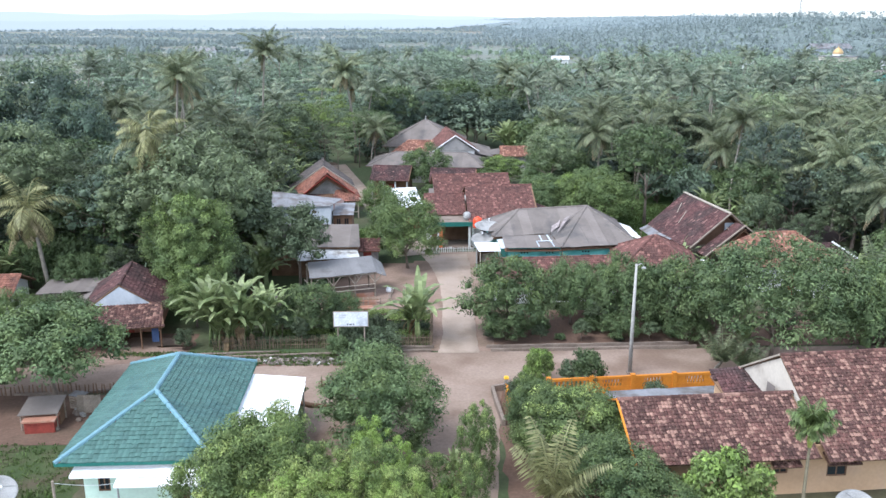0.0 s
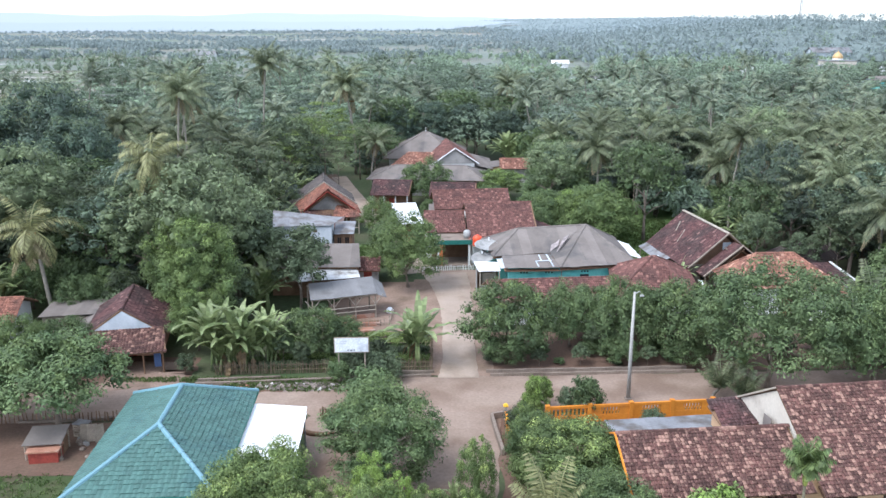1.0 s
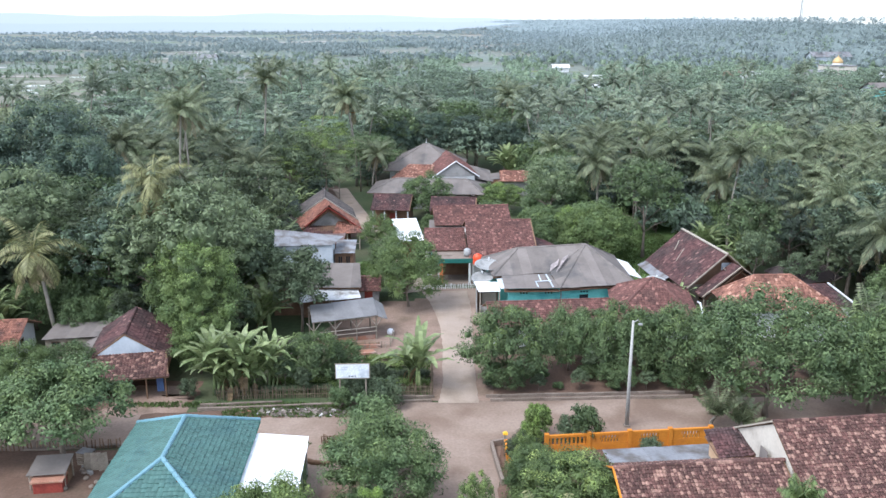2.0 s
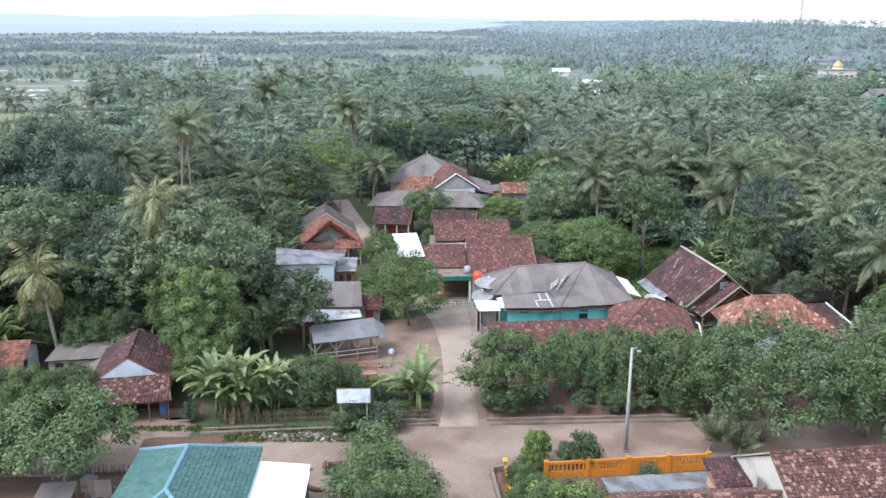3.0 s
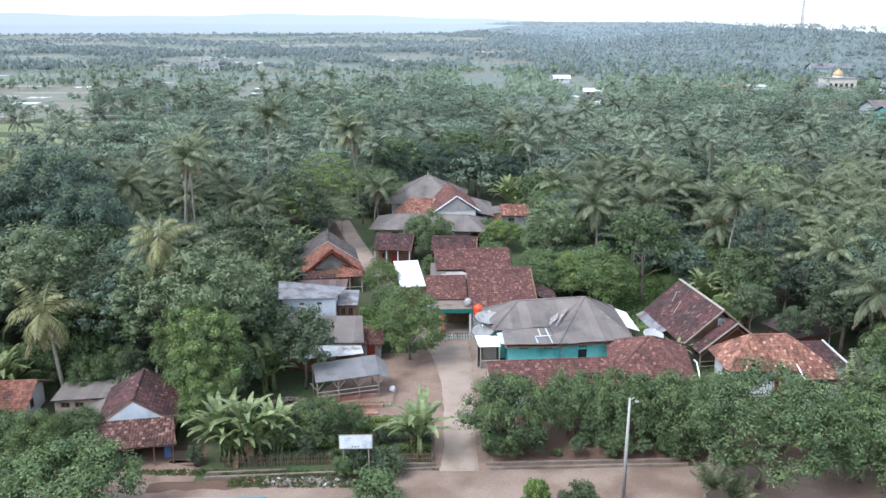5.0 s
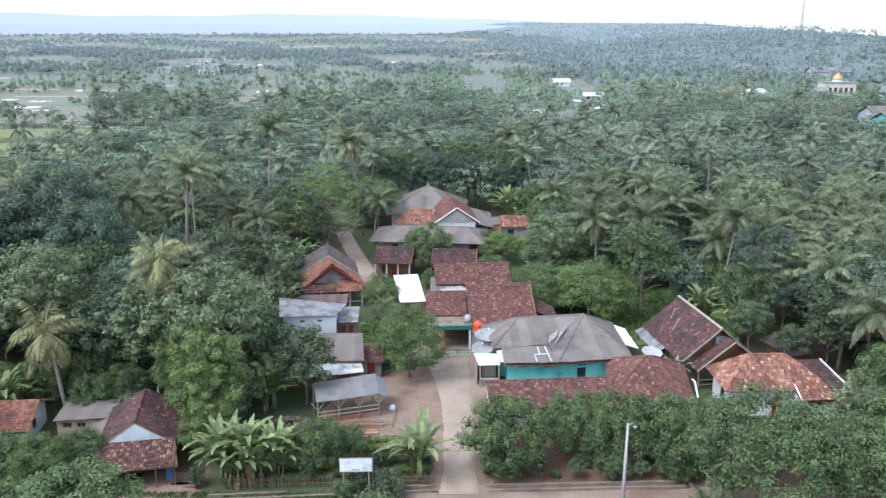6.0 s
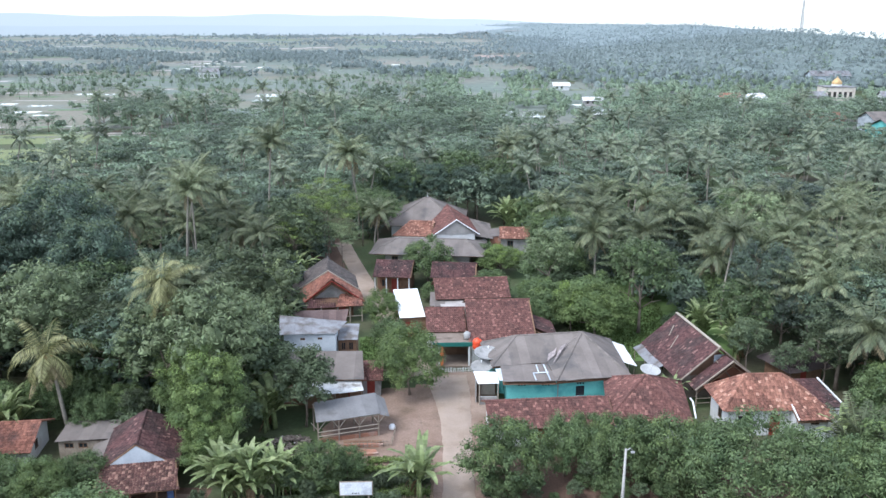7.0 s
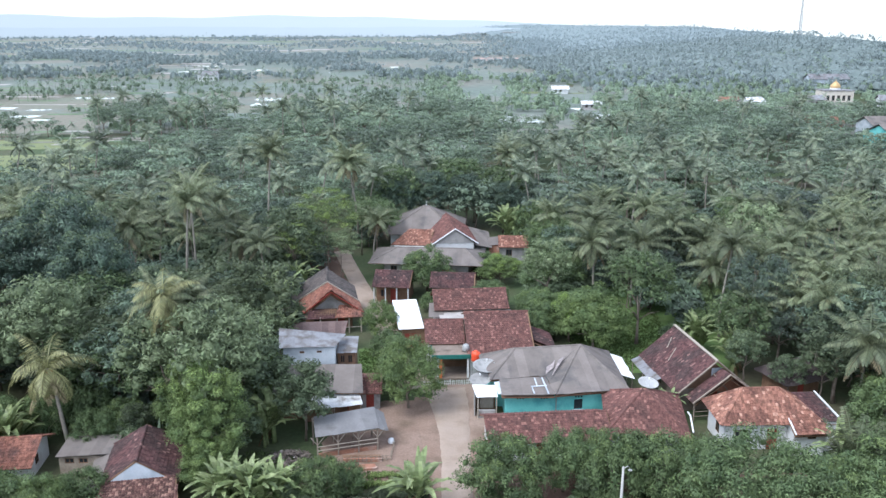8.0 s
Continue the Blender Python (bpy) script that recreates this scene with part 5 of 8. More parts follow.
def zinc_house():
    rng = random.Random(21)
    h = thing("zinc_roofed_house", "two-storey pale blue boarded house with zinc roofs", "house", pose(-13.9, 84.6, 0, 0, 0, 2))
    sheet_slope(h, [(-3.1, -0.7, 5.65), (2.7, -0.4, 5.65), (3.6, 3.4, 5.6), (-3.5, 2.7, 6.6)], ZINC, 0.9, rng)
    house_walls(h, 5.4, 3.0, 5.55, PALE_BLUE, {"front": [(1.7, 2.2, 4.9, 5.15), (3.5, 4.0, 4.95, 5.2)], "right": [(1, 2, 3.6, 4.8)]}, cy=1.2)
    house_walls(h, 1.9, 3.2, 4.5, BROWN_TIMBER, {"front": [(0.3, 0.8, 3.2, 4.1), (1.1, 1.6, 3.2, 4.1)]}, cx=3.75, cy=2.7)
    sheet_slope(h, [(2.8, 0.8, 4.45), (4.9, 0.8, 4.45), (4.9, 4.4, 4.95), (2.8, 4.4, 4.95)], ZINC, 0.8, rng)
    # middle grey roof
    m = thing("grey_roofed_house", "low house with a flat grey fibre-cement roof", "house", pose(-12.3, 82.0, 0, 0, 0, 2))
    sheet_slope(m, [(-4.6, -3.2, 2.85), (4.4, -3.2, 2.85), (4.0, 1.6, 3.95), (-4.9, 1.6, 3.95)], ASBESTOS, 1.0, rng)
    house_walls(m, 8.2, 3.9, 2.8, BROWN_TIMBER, {"front": [(6, 7, 0, 2)]}, cy=-0.9)
    # bright lower lean-to
    w = thing("lean_to", "lean-to with a pale zinc roof", "shed", pose(-10.7, 78.0, 0, 0, 0, 14))
    sheet_slope(w, [(-2.9, -1.1, 2.2), (2.8, -1.1, 2.2), (2.8, 1.2, 2.55), (-2.9, 1.2, 2.55)], PATCHY_SHEET, 0.85, rng, sag=0.04)
    for x in (-2.7, 0, 2.6):
        for y in (-0.9, 1.0):
            part("post", Geo().bar((x, y, 0), (x, y, 2.22), 0.06, 6), TIMBER, w)
    part("back_wall", Geo().box((-2.7, 0.95, 0), (2.6, 1.02, 2.1)), BROWN_TIMBER, w)
    r = thing("tiled_shed", "small shed with a red clay-tile roof", "shed", pose(-7.4, 83.4, 0, 0, 0, 3))
    roof(r, 2.4, 5.2, 1.9, 2.5, RED_TILE, rng, 0, 0, seg=2)
    house_walls(r, 1.9, 4.2, 1.95, GREY_WALL, {"front": [(0.5, 1.3, 0, 1.7)]})


def open_shed():
    rng = random.Random(22)
    s = thing("open_shed", "open timber shed with a grey zinc roof on posts", "shed", pose(-8.5, 73.2, 0, 0, 0, 17))
    sheet_slope(s, [(-3.5, -1.5, 2.2), (2.4, -1.5, 2.25), (2.7, 1.8, 2.85), (-3.2, 1.5, 2.8)], OLD_ZINC, 0.8, rng, sag=0.05)
    sheet_slope(s, [(2.4, -1.5, 2.2), (3.3, -1.3, 1.75), (3.5, 1.6, 2.2), (2.65, 1.8, 2.8)], OLD_ZINC, 0.8, rng, sag=0.05)
    for x in (-3.3, -1.4, 0.5, 2.3):
        for y in (-1.3, 1.4):
            part("post", Geo().bar((x, y, 0), (x, y, 2.2 + (y + 1.5) * 0.17), 0.07, 6), TIMBER, s)
        part("brace", Geo().bar((x, -1.3, 1.3), (x + 0.7, -1.3, 2.15), 0.04, 5), PALE_TIMBER, s)
        part("brace", Geo().bar((x, -1.3, 1.3), (x - 0.6, -1.3, 2.15), 0.04, 5), PALE_TIMBER, s)
        part("rafter", Geo().bar((x, -1.45, 2.17), (x, 1.5, 2.72), 0.05, 5), TIMBER, s)
    for y, z in ((-1.3, 2.14), (1.4, 2.66)):
        part("beam", Geo().bar((-3.4, y, z), (2.5, y, z), 0.06, 5), PALE_TIMBER, s)
    for z in (0.75, 1.15):
        part("rail", Geo().bar((-3.3, -1.35, z), (2.3, -1.35, z + 0.05), 0.045, 5), PALE_TIMBER, s)
    part("brick_base", Geo().box((-3.2, -1.2, 0), (2.2, -1.0, 0.35)), BRICK_WALL, s)
    b = thing("plank_stack", "stack of reddish planks on the ground", "planks", pose(-7.6, 69.2, 0, 0, 0, 6))
    for i in range(9):
        part("plank", Geo().box((-1.8 + rng.uniform(-0.2, 0.2), -0.5 + (i % 4) * 0.25, 0.07 * (i // 4)), (1.6 + rng.uniform(-0.3, 0.3), -0.3 + (i % 4) * 0.25, 0.07 * (i // 4) + 0.06)), BRICK_WALL, b)


def far_houses():
    rng = random.Random(23)
    h = thing("far_hipped_house", "large house with a grey hip roof and red-tiled wing", "house", pose(-1.6, 145.5, 0, 0, 0, -4))
    roof(h, 13.5, 13.0, 3.2, 6.9, ASBESTOS, rng, 6.4, 6.4, how="sheet", m=pose(-1.4, 3.0, 0), sheet=1.1, )
    part("finial", Geo().lathe([(0.12, 6.9), (0.16, 7.1), (0.05, 7.3), (0.1, 7.45), (0, 7.9)], 8, pose(-1.4, 3.0, 0)), STEEL, h)
    wing = pose(3.3, -4.2, 0.35, 0, 0, 11)
    roof(h, 12.0, 7.4, 3.2, 5.6, RED_TILE, rng, 0, 0, seg=2, m=wing @ pose(0, 0, 0, 0, 0, 90))
    g = Geo()
    ring = [(-6.2, -9.4, 3.0), (0.3, -9.6, 3.0), (0.6, -5.2, 4.6), (-3.6, -5.2, 4.6)]
    tile_slope(g, ring, rng, 0.24, 0.3, 0.05, seg=2)
    part("low_roof", g, ORANGE_TILE, h, "orange clay-tile low roof", kind="stuff")
    part("low_roof_deck", Geo().slab(ring, (0, 0, -0.08)), BROWN_TIMBER, h)
    part("low_wall", Geo().box((-5.6, -9.8, 0), (-0.6, -6.0, 2.85)), WHITE_WALL, h)
    gable(h, [wing @ Vector(p) for p in ((-3.2, -5.7, 3.2), (3.2, -5.7, 3.2), (0, -5.7, 5.35))], wing.to_3x3() @ Vector((0, -1, 0)), GREY_WALL)
    house_walls(h, 11.5, 10.5, 3.2, WHITE_WALL, {"front": [(2, 3, 1, 2)]}, cx=-1.4, cy=3.0)
    part("wing_wall", Geo().box((-3.1, -5.6, 0), (3.1, 4.0, 3.2), wing), WHITE_WALL, h)
    part("verge_board", Geo().tube([wing @ Vector(p) for p in ((-3.8, -6.05, 3.15), (0, -6.05, 5.68), (3.8, -6.05, 3.15))], [0.1, 0.1, 0.1], 4), WHITE_SHEET, h, "white barge board")
    sheet_slope(h, [(7.4, -9.0, 3.1), (10.4, -8.0, 2.4), (9.6, 3.0, 2.4), (6.0, 3.0, 3.3)], ASBESTOS, 1.0, rng)
    house_walls(h, 3.0, 8.0, 2.3, GREY_WALL, {"front": [(0.5, 1.5, 0, 2)]}, cx=7.8, cy=-3.6)
    f = thing("wide_grey_house", "wide house with a low grey fibre-cement roof", "house", pose(-2.2, 130.4, 0, 0, 0, -5))
    roof(f, 17.6, 9.0, 2.6, 4.1, ASBESTOS, rng, 4.0, 3.0, how="sheet", sheet=1.1)
    house_walls(f, 13.0, 6.4, 2.6, GREY_WALL, {"front": [(1, 2, 0.9, 2), (9, 10, 0, 2)]})
    a = thing("small_tiled_house", "small house with a dark red clay-tile roof and white posts", "house", pose(-6.8, 117.4, 0, 0, 0, -6))
    roof(a, 5.4, 6.6, 2.7, 4.2, DARK_TILE, rng, 0, 0, seg=2)
    house_walls(a, 4.6, 4.6, 2.7, BROWN_TIMBER, {"front": [(0.6, 1.4, 0.8, 1.9), (2, 2.9, 0, 2)]}, cy=0.6)
    for x in (-2.4, -0.8, 0.8, 2.4):
        part("porch_post", Geo().bar((x, -3.0, 0), (x, -3.0, 2.72), 0.09, 8), WHITE_WALL, a)
    c = thing("dark_tiled_house", "low dark red clay-tiled house behind a tree", "house", pose(1.6, 118.0, 0, 0, 0, -4))
    roof(c, 6.4, 6.4, 2.4, 3.7, DARK_TILE, rng, 0, 0, seg=2)
    house_walls(c, 5.6, 5.0, 2.5, GREY_WALL, {"front": [(1, 2, 0.8, 1.9)]})
    o = thing("small_orange_house", "small house with orange clay-tile roofs at the wood", "house", pose(11.9, 140.0, 0, 0, 0, -3))
    roof(o, 5.0, 6.0, 2.4, 3.6, ORANGE_TILE, rng, 0, 0, seg=2)
    house_walls(o, 4.4, 4.8, 2.5, GREY_WALL, {"front": [(1, 2, 0.8, 1.9)]})
    sheet_slope(o, [(-4.2, -2.4, 2.5), (-2.4, -2.4, 2.7), (-2.4, 2.4, 2.9), (-4.2, 2.4, 2.7)], ASBESTOS, 0.9, rng)
    part("side_room", Geo().box((-4.0, -2.2, 0), (-2.3, 2.2, 2.5)), BRICK_WALL, o)


def distant_buildings():
    rng = random.Random(24)
    d = thing("domed_mosque", "distant white hall with a gold dome", "mosque", pose(188, 418, 0))
    house_walls(d, 14, 10, 6.0, CREAM_PLASTER, {"front": [(1.2 + 2.5 * k, 2.6 + 2.5 * k, 1.5, 4) for k in range(5)]})
    part("roof_slab", Geo().box((-7.3, -5.3, 6.0), (7.3, 5.3, 6.4)), ZINC, d)
    part("drum", Geo().lathe([(2.4, 6.5), (2.4, 7.2), (0, 7.2)], 20), WHITE_WALL, d)
    part("dome", Geo().lathe([(2.2, 7.2), (2.4, 7.8), (2.1, 8.6), (1.4, 9.4), (0.65, 10.0), (0.2, 10.4), (0.08, 11.0), (0, 11.0)], 20), GOLD, d, "gold onion dome", smooth=True)
    for x, y, w, dd, h, wall, top, turn in ((143, 270, 16, 12, 4.2, TURQUOISE, ASBESTOS, 20), (152, 300, 12, 9, 4.0, PALE_BLUE, ASBESTOS, 10), (139, 312, 8, 7, 3.0, BRICK_WALL, ORANGE_TILE, 0), (133, 322, 7, 6, 3.0, BRICK_WALL, ORANGE_TILE, 12), (138, 388, 10, 7, 3.4, WHITE_WALL, PATCHY_SHEET, 30), (128, 392, 9, 7, 3.2, WHITE_WALL, ORANGE_TILE, 5), (206, 470, 20, 9, 4.5, PALE_BLUE, ZINC, 0), (172, 404, 8, 7, 3.0, GREY_WALL, ZINC, 8), (205, 396, 12, 8, 3.5, WHITE_WALL, ZINC, -10), (66, 386, 8, 5, 2.4, GREY_WALL, PATCHY_SHEET, 0), (60, 330, 6, 5, 2.4, GREY_WALL, WHITE_SHEET, 4), (100, 280, 9, 7, 3.0, GREY_WALL, ZINC, 12), (-150, 560, 12, 8, 4.0, WHITE_WALL, ZINC, 0), (62, 462, 8, 6, 2.4, WHITE_WALL, PATCHY_SHEET, 0)):
        b = thing("distant_house", "distant low house among the trees", "house", pose(x, y, land(x, y), 0, 0, turn), group="distant houses")
        house_walls(b, w, dd, h, wall, {"front": [(1 + 2.5 * k, 2.1 + 2.5 * k, 1, 2.2) for k in range(int((w - 1) / 2.5))]})
        rings, l, r = roof_rings(w + 1.4, dd + 1.4, h, h + dd * 0.28)
        for ring in rings:
            sheet_slope(b, ring, top, 4.0, rng, thick=0.08)
        for s in (-1, 1):
            gable(b, [(s * w / 2, -s * dd / 2, h), (s * w / 2, s * dd / 2, h), (s * w / 2, 0, h + dd * 0.25)], (s, 0, 0), wall)
    # lattice mast on the ridge
    x, y = 350, 870
    m = thing("lattice_mast", "tall distant steel lattice mast", "mast", pose(x, y, land(x, y)))
    top = 52.0
    for k in range(3):
        a = Vector((1.6 * math.cos(k * 2.094), 1.6 * math.sin(k * 2.094), 0))
        part("leg", Geo().bar(a, a * 0.25 + Vector((0, 0, top)), 0.36, 4), STEEL, m)
    for i in range(16):
        z0, z1 = top * i / 16, top * (i + 1) / 16
        for k in range(3):
            f0, f1 = 1 - 0.75 * i / 16, 1 - 0.75 * (i + 1) / 16
            p = Vector((1.6 * f0 * math.cos(k * 2.094), 1.6 * f0 * math.sin(k * 2.094), z0))
            q = Vector((1.6 * f1 * math.cos(k * 2.094 + 2.094), 1.6 * f1 * math.sin(k * 2.094 + 2.094), z1))
            part("brace", Geo().bar(p, q, 0.15, 3), STEEL, m)


teal_house()
right_house()
old_left_house()
left_edge_houses()
blue_house()
water_tank()
low_red_houses()
barn()
orange_house()
terrace_house()
gable_house()
zinc_house()
open_shed()
far_houses()
distant_buildings()
dish(pose(4.65, 84.1, 0, 0, 0, 20), 1.4, "large grey mesh satellite dish beside the turquoise house", 3.3, 9)
dish(pose(4.05, 82.7, 0, 0, 0, -25), 1.15, "second weathered mesh satellite dish by the stall", 2.5, 14)
dish(pose(21.5, 83.0, 0, 0, 0, 25), 1.05, "whitish satellite dish between the turquoise house and the barn", 2.0, 12, DISH_WHITE)
dish(pose(19.8, 36.6, 0, 0, 0, -20), 0.95, "grey mesh satellite dish before the apricot house", 1.0, 30)
dish(pose(-21.9, 38.0, 0, 0, 0, 40), 0.8, "grey satellite dish on the grass", 1.2, 40)

# ---- plants ----
def quick_mesh(name, verts, quads, mat):
    """A mesh from arrays of vertices and of faces that all have three or all four corners."""
    me = bpy.data.meshes.new(name)
    me.vertices.add(len(verts))
    me.vertices.foreach_set("co", np.asarray(verts, np.float32).ravel())
    me.loops.add(quads.size)
    me.loops.foreach_set("vertex_index", quads.astype(np.int32).ravel())
    me.polygons.add(len(quads))
    me.polygons.foreach_set("loop_start", np.arange(0, quads.size, quads.shape[1], dtype=np.int32))
    me.update(calc_edges=True)
    me.materials.append(mat)
    return me


def leaf_quads(at, along, across):
    """Four-cornered leaves: a stalk end, two sides and a tip, for arrays of places and directions."""
    n = len(at)
    v = np.stack([at - along * 0.5, at + across * 0.5, at + along * 0.5, at - across * 0.5], 1).reshape(-1, 3)
    return v, np.arange(4 * n).reshape(n, 4)


def unit(a):
    return a / np.maximum(np.linalg.norm(a, axis=1, keepdims=True), 1e-9)


def crown_mesh(name, seed, clumps, count, size, mat, wide=0.5, hang=0.35, fill=0.1, core=0.6):
    """Leaves on the shells of many clumps (x, y, z, radius, flatness), a few within; the undersides stay thin."""
    rng = np.random.default_rng(seed)
    c = np.array(clumps)
    share = c[:, 3] ** 2
    pick = rng.choice(len(c), count, p=share / share.sum())
    d = unit(rng.normal(size=(count, 3)))
    d[:, 2] = np.where(d[:, 2] < -0.35, -d[:, 2], d[:, 2])
    shell = np.where(rng.random(count) < fill, rng.uniform(0.3, 0.75, count), rng.uniform(0.68, 1.26, count))
    r = c[pick, 3] * shell
    at = c[pick, :3] + d * r[:, None] * np.stack([np.ones(count), np.ones(count), c[pick, 4]], 1)
    normal = unit(d + rng.normal(size=(count, 3)) * 0.42 + np.array([0, 0, 0.3]))
    along = unit(np.cross(normal, unit(rng.normal(size=(count, 3)))))
    along[:, 2] -= hang * rng.random(count)
    along = unit(along)
    across = unit(np.cross(normal, along))
    s = size * rng.uniform(0.65, 1.35, count)[:, None]
    v = np.stack([at - along * s * 0.5 - across * s * wide * 0.4, at - along * s * 0.3 + across * s * wide * 0.6, at + along * s * 0.6], 1).reshape(-1, 3)
    q = np.arange(3 * count).reshape(count, 3)
    if core:
        theta, phi = np.linspace(0, 2 * np.pi, 6, endpoint=False), np.array([-0.7, 0.2, 1.1])
        idx = np.arange(18).reshape(3, 6)
        turn = np.roll(idx, -1, 1)
        a, b, c, d = idx[:-1].ravel(), turn[:-1].ravel(), turn[1:].ravel(), idx[1:].ravel()
        lump = np.concatenate([np.stack([a, b, c], 1), np.stack([a, c, d], 1)])
        for x, y, z, r, flat in clumps:
            wob = rng.uniform(0.7, 1.15, (3, 6)) * r * core
            p = np.stack([x + wob * np.cos(phi)[:, None] * np.cos(theta), y + wob * np.cos(phi)[:, None] * np.sin(theta), z + wob * np.sin(phi)[:, None] * flat], 2).reshape(-1, 3)
            q = np.concatenate([q, lump + len(v)])
            v = np.concatenate([v, p])
    return quick_mesh(name, v, q, mat)


def dome_clumps(seed, r, z, count, flat=0.8, spread=0.66, inner=0.42, low=-0.45, squash=(0.65, 0.95)):
    """Clump centres over a dome of radius r whose middle is at z, uneven in size and reach."""
    rng = np.random.default_rng(seed)
    out = [(0, 0, z, r * 0.55, flat)]
    for k in range(count):
        t = 2.39996 * k + rng.uniform(-0.3, 0.3)
        h = low + (0.95 - low) * (k + 0.5) / count
        h = min(h, 0.97)
        q = math.sqrt(max(0.02, 1 - h * h)) * r * spread * rng.uniform(0.82, 1.22)
        out.append((q * math.cos(t), q * math.sin(t), z + h * r * flat * spread * rng.uniform(0.9, 1.2), r * inner * rng.uniform(0.6, 1.25), rng.uniform(*squash)))
    return out


def limbs(geo, seed, h, r, base, count):
    """A tapered, slightly crooked trunk with limbs that reach into the crown."""
    rng = random.Random(seed)
    bend = [(rng.uniform(-0.12, 0.12), rng.uniform(-0.12, 0.12)) for _ in range(5)]
    pts = [(bend[i][0] * i * 0.5, bend[i][1] * i * 0.5, h * i / 4) for i in range(5)]
    geo.tube(pts, [base * (1.25 if i == 0 else 1 - 0.17 * i) for i in range(5)], 6)
    for k in range(count):
        t = 6.2832 * k / count + rng.uniform(-0.4, 0.4)
        z0 = h * rng.uniform(0.5, 0.95)
        i = min(3, int(z0 / h * 4))
        a = Vector(pts[i]).lerp(Vector(pts[i + 1]), z0 / h * 4 - i)
        reach = r * rng.uniform(0.55, 0.85)
        mid = a + Vector((math.cos(t) * reach * 0.5, math.sin(t) * reach * 0.5, reach * 0.45))
        end = a + Vector((math.cos(t) * reach, math.sin(t) * reach, reach * rng.uniform(0.5, 0.9)))
        geo.tube([a, mid, end], [base * 0.45, base * 0.28, base * 0.08], 4)


def tree_kind(name, label, category, seed, r, z, trunk, count, size, mat, clumps=22, flat=0.8, base=0.18, spread=0.66, inner=0.42, wide=0.5, young=None, hang=0.35, group="", low=-0.45, core=0.6, squash=(0.65, 0.95)):
    """One tree with its parts, built once; the copies follow."""
    t = thing(name, label, category, group=group)
    g = Geo()
    limbs(g, seed, trunk, r, base, 6)
    part("trunk", g, BARK, t, smooth=True)
    cl = dome_clumps(seed, r, z, clumps, flat, spread, inner, low, squash)
    part("crown", crown_mesh("crown", seed, cl, count, size, mat, wide, hang, core=core), mat, t)
    if young:
        top = [(x, y, zz + rr * 0.35, rr * 0.8, f) for x, y, zz, rr, f in cl if zz > z + r * 0.1][:: 2]
        part("young_leaves", crown_mesh("young_leaves", seed + 1, top, count // 7, size, young, wide, hang, 0.0, 0.0), young, t)
    return t


def frond_strips(rng, length, droop, lift, leaflets, leaf_len, wide, turn):
    """One feather frond from the crown's heart: an arching midrib and hanging leaflets on both sides."""
    n = leaflets
    s = np.linspace(0.06, 1, n)
    a0, a1 = lift, lift - droop
    ang = a0 + (a1 - a0) * s ** 1.2
    ds = length / n
    x, z = np.cumsum(np.cos(ang)) * ds, np.cumsum(np.sin(ang)) * ds
    mid = np.stack([x, np.zeros(n), z], 1)
    tang = np.stack([np.cos(ang), np.zeros(n), np.sin(ang)], 1)
    up = np.stack([-np.sin(ang), np.zeros(n), np.cos(ang)], 1)
    ll = leaf_len * (0.35 + 0.9 * np.sin(np.pi * np.clip(s, 0.02, 0.96) ** 0.8))
    at, along, across = [], [], []
    for side in (-1, 1):
        d = tang * 0.55 + np.array([0, side, 0]) * 0.8 + up * -0.15
        d[:, 2] -= rng.uniform(0.45, 0.85, n)
        d = unit(d + rng.normal(size=(n, 3)) * 0.04)
        at.append(mid + d * ll[:, None] * 0.5)
        along.append(d * ll[:, None])
        across.append(unit(np.cross(d, up)) * wide)
    v, q = leaf_quads(np.concatenate(at), np.concatenate(along), np.concatenate(across))
    w = 0.045 * (1.1 - s)[:, None] + 0.01
    side = np.array([0, 1.0, 0])
    rib = np.concatenate([mid - side * w, mid + side * w], 0)
    rq = np.array([(i, i + 1, n + i + 1, n + i) for i in range(n - 1)])
    q = np.concatenate([q, rq + len(v)], 0)
    v = np.concatenate([v, rib], 0)
    c, sn = math.cos(turn), math.sin(turn)
    return v @ np.array([[c, sn, 0], [-sn, c, 0], [0, 0, 1.0]]), q


def fronds(name, seed, heart, count, length, leaflets, leaf_len, wide, mat, lift=(1.35, -0.5), droop=(0.75, 1.35)):
    rng = np.random.default_rng(seed)
    vs, qs, k = [], [], 0
    for i in range(count):
        f = i / max(1, count - 1)
        a = lift[0] + (lift[1] - lift[0]) * f + rng.uniform(-0.12, 0.12)
        v, q = frond_strips(rng, length * rng.uniform(0.85, 1.1) * (0.8 + 0.25 * math.sin(math.pi * min(1, f + 0.15))), rng.uniform(*droop), a, leaflets, leaf_len, wide, 2.39996 * i + rng.uniform(-0.25, 0.25))
        vs.append(v + np.array(heart))
        qs.append(q + k)
        k += len(v)
    return quick_mesh(name, np.concatenate(vs), np.concatenate(qs), mat)


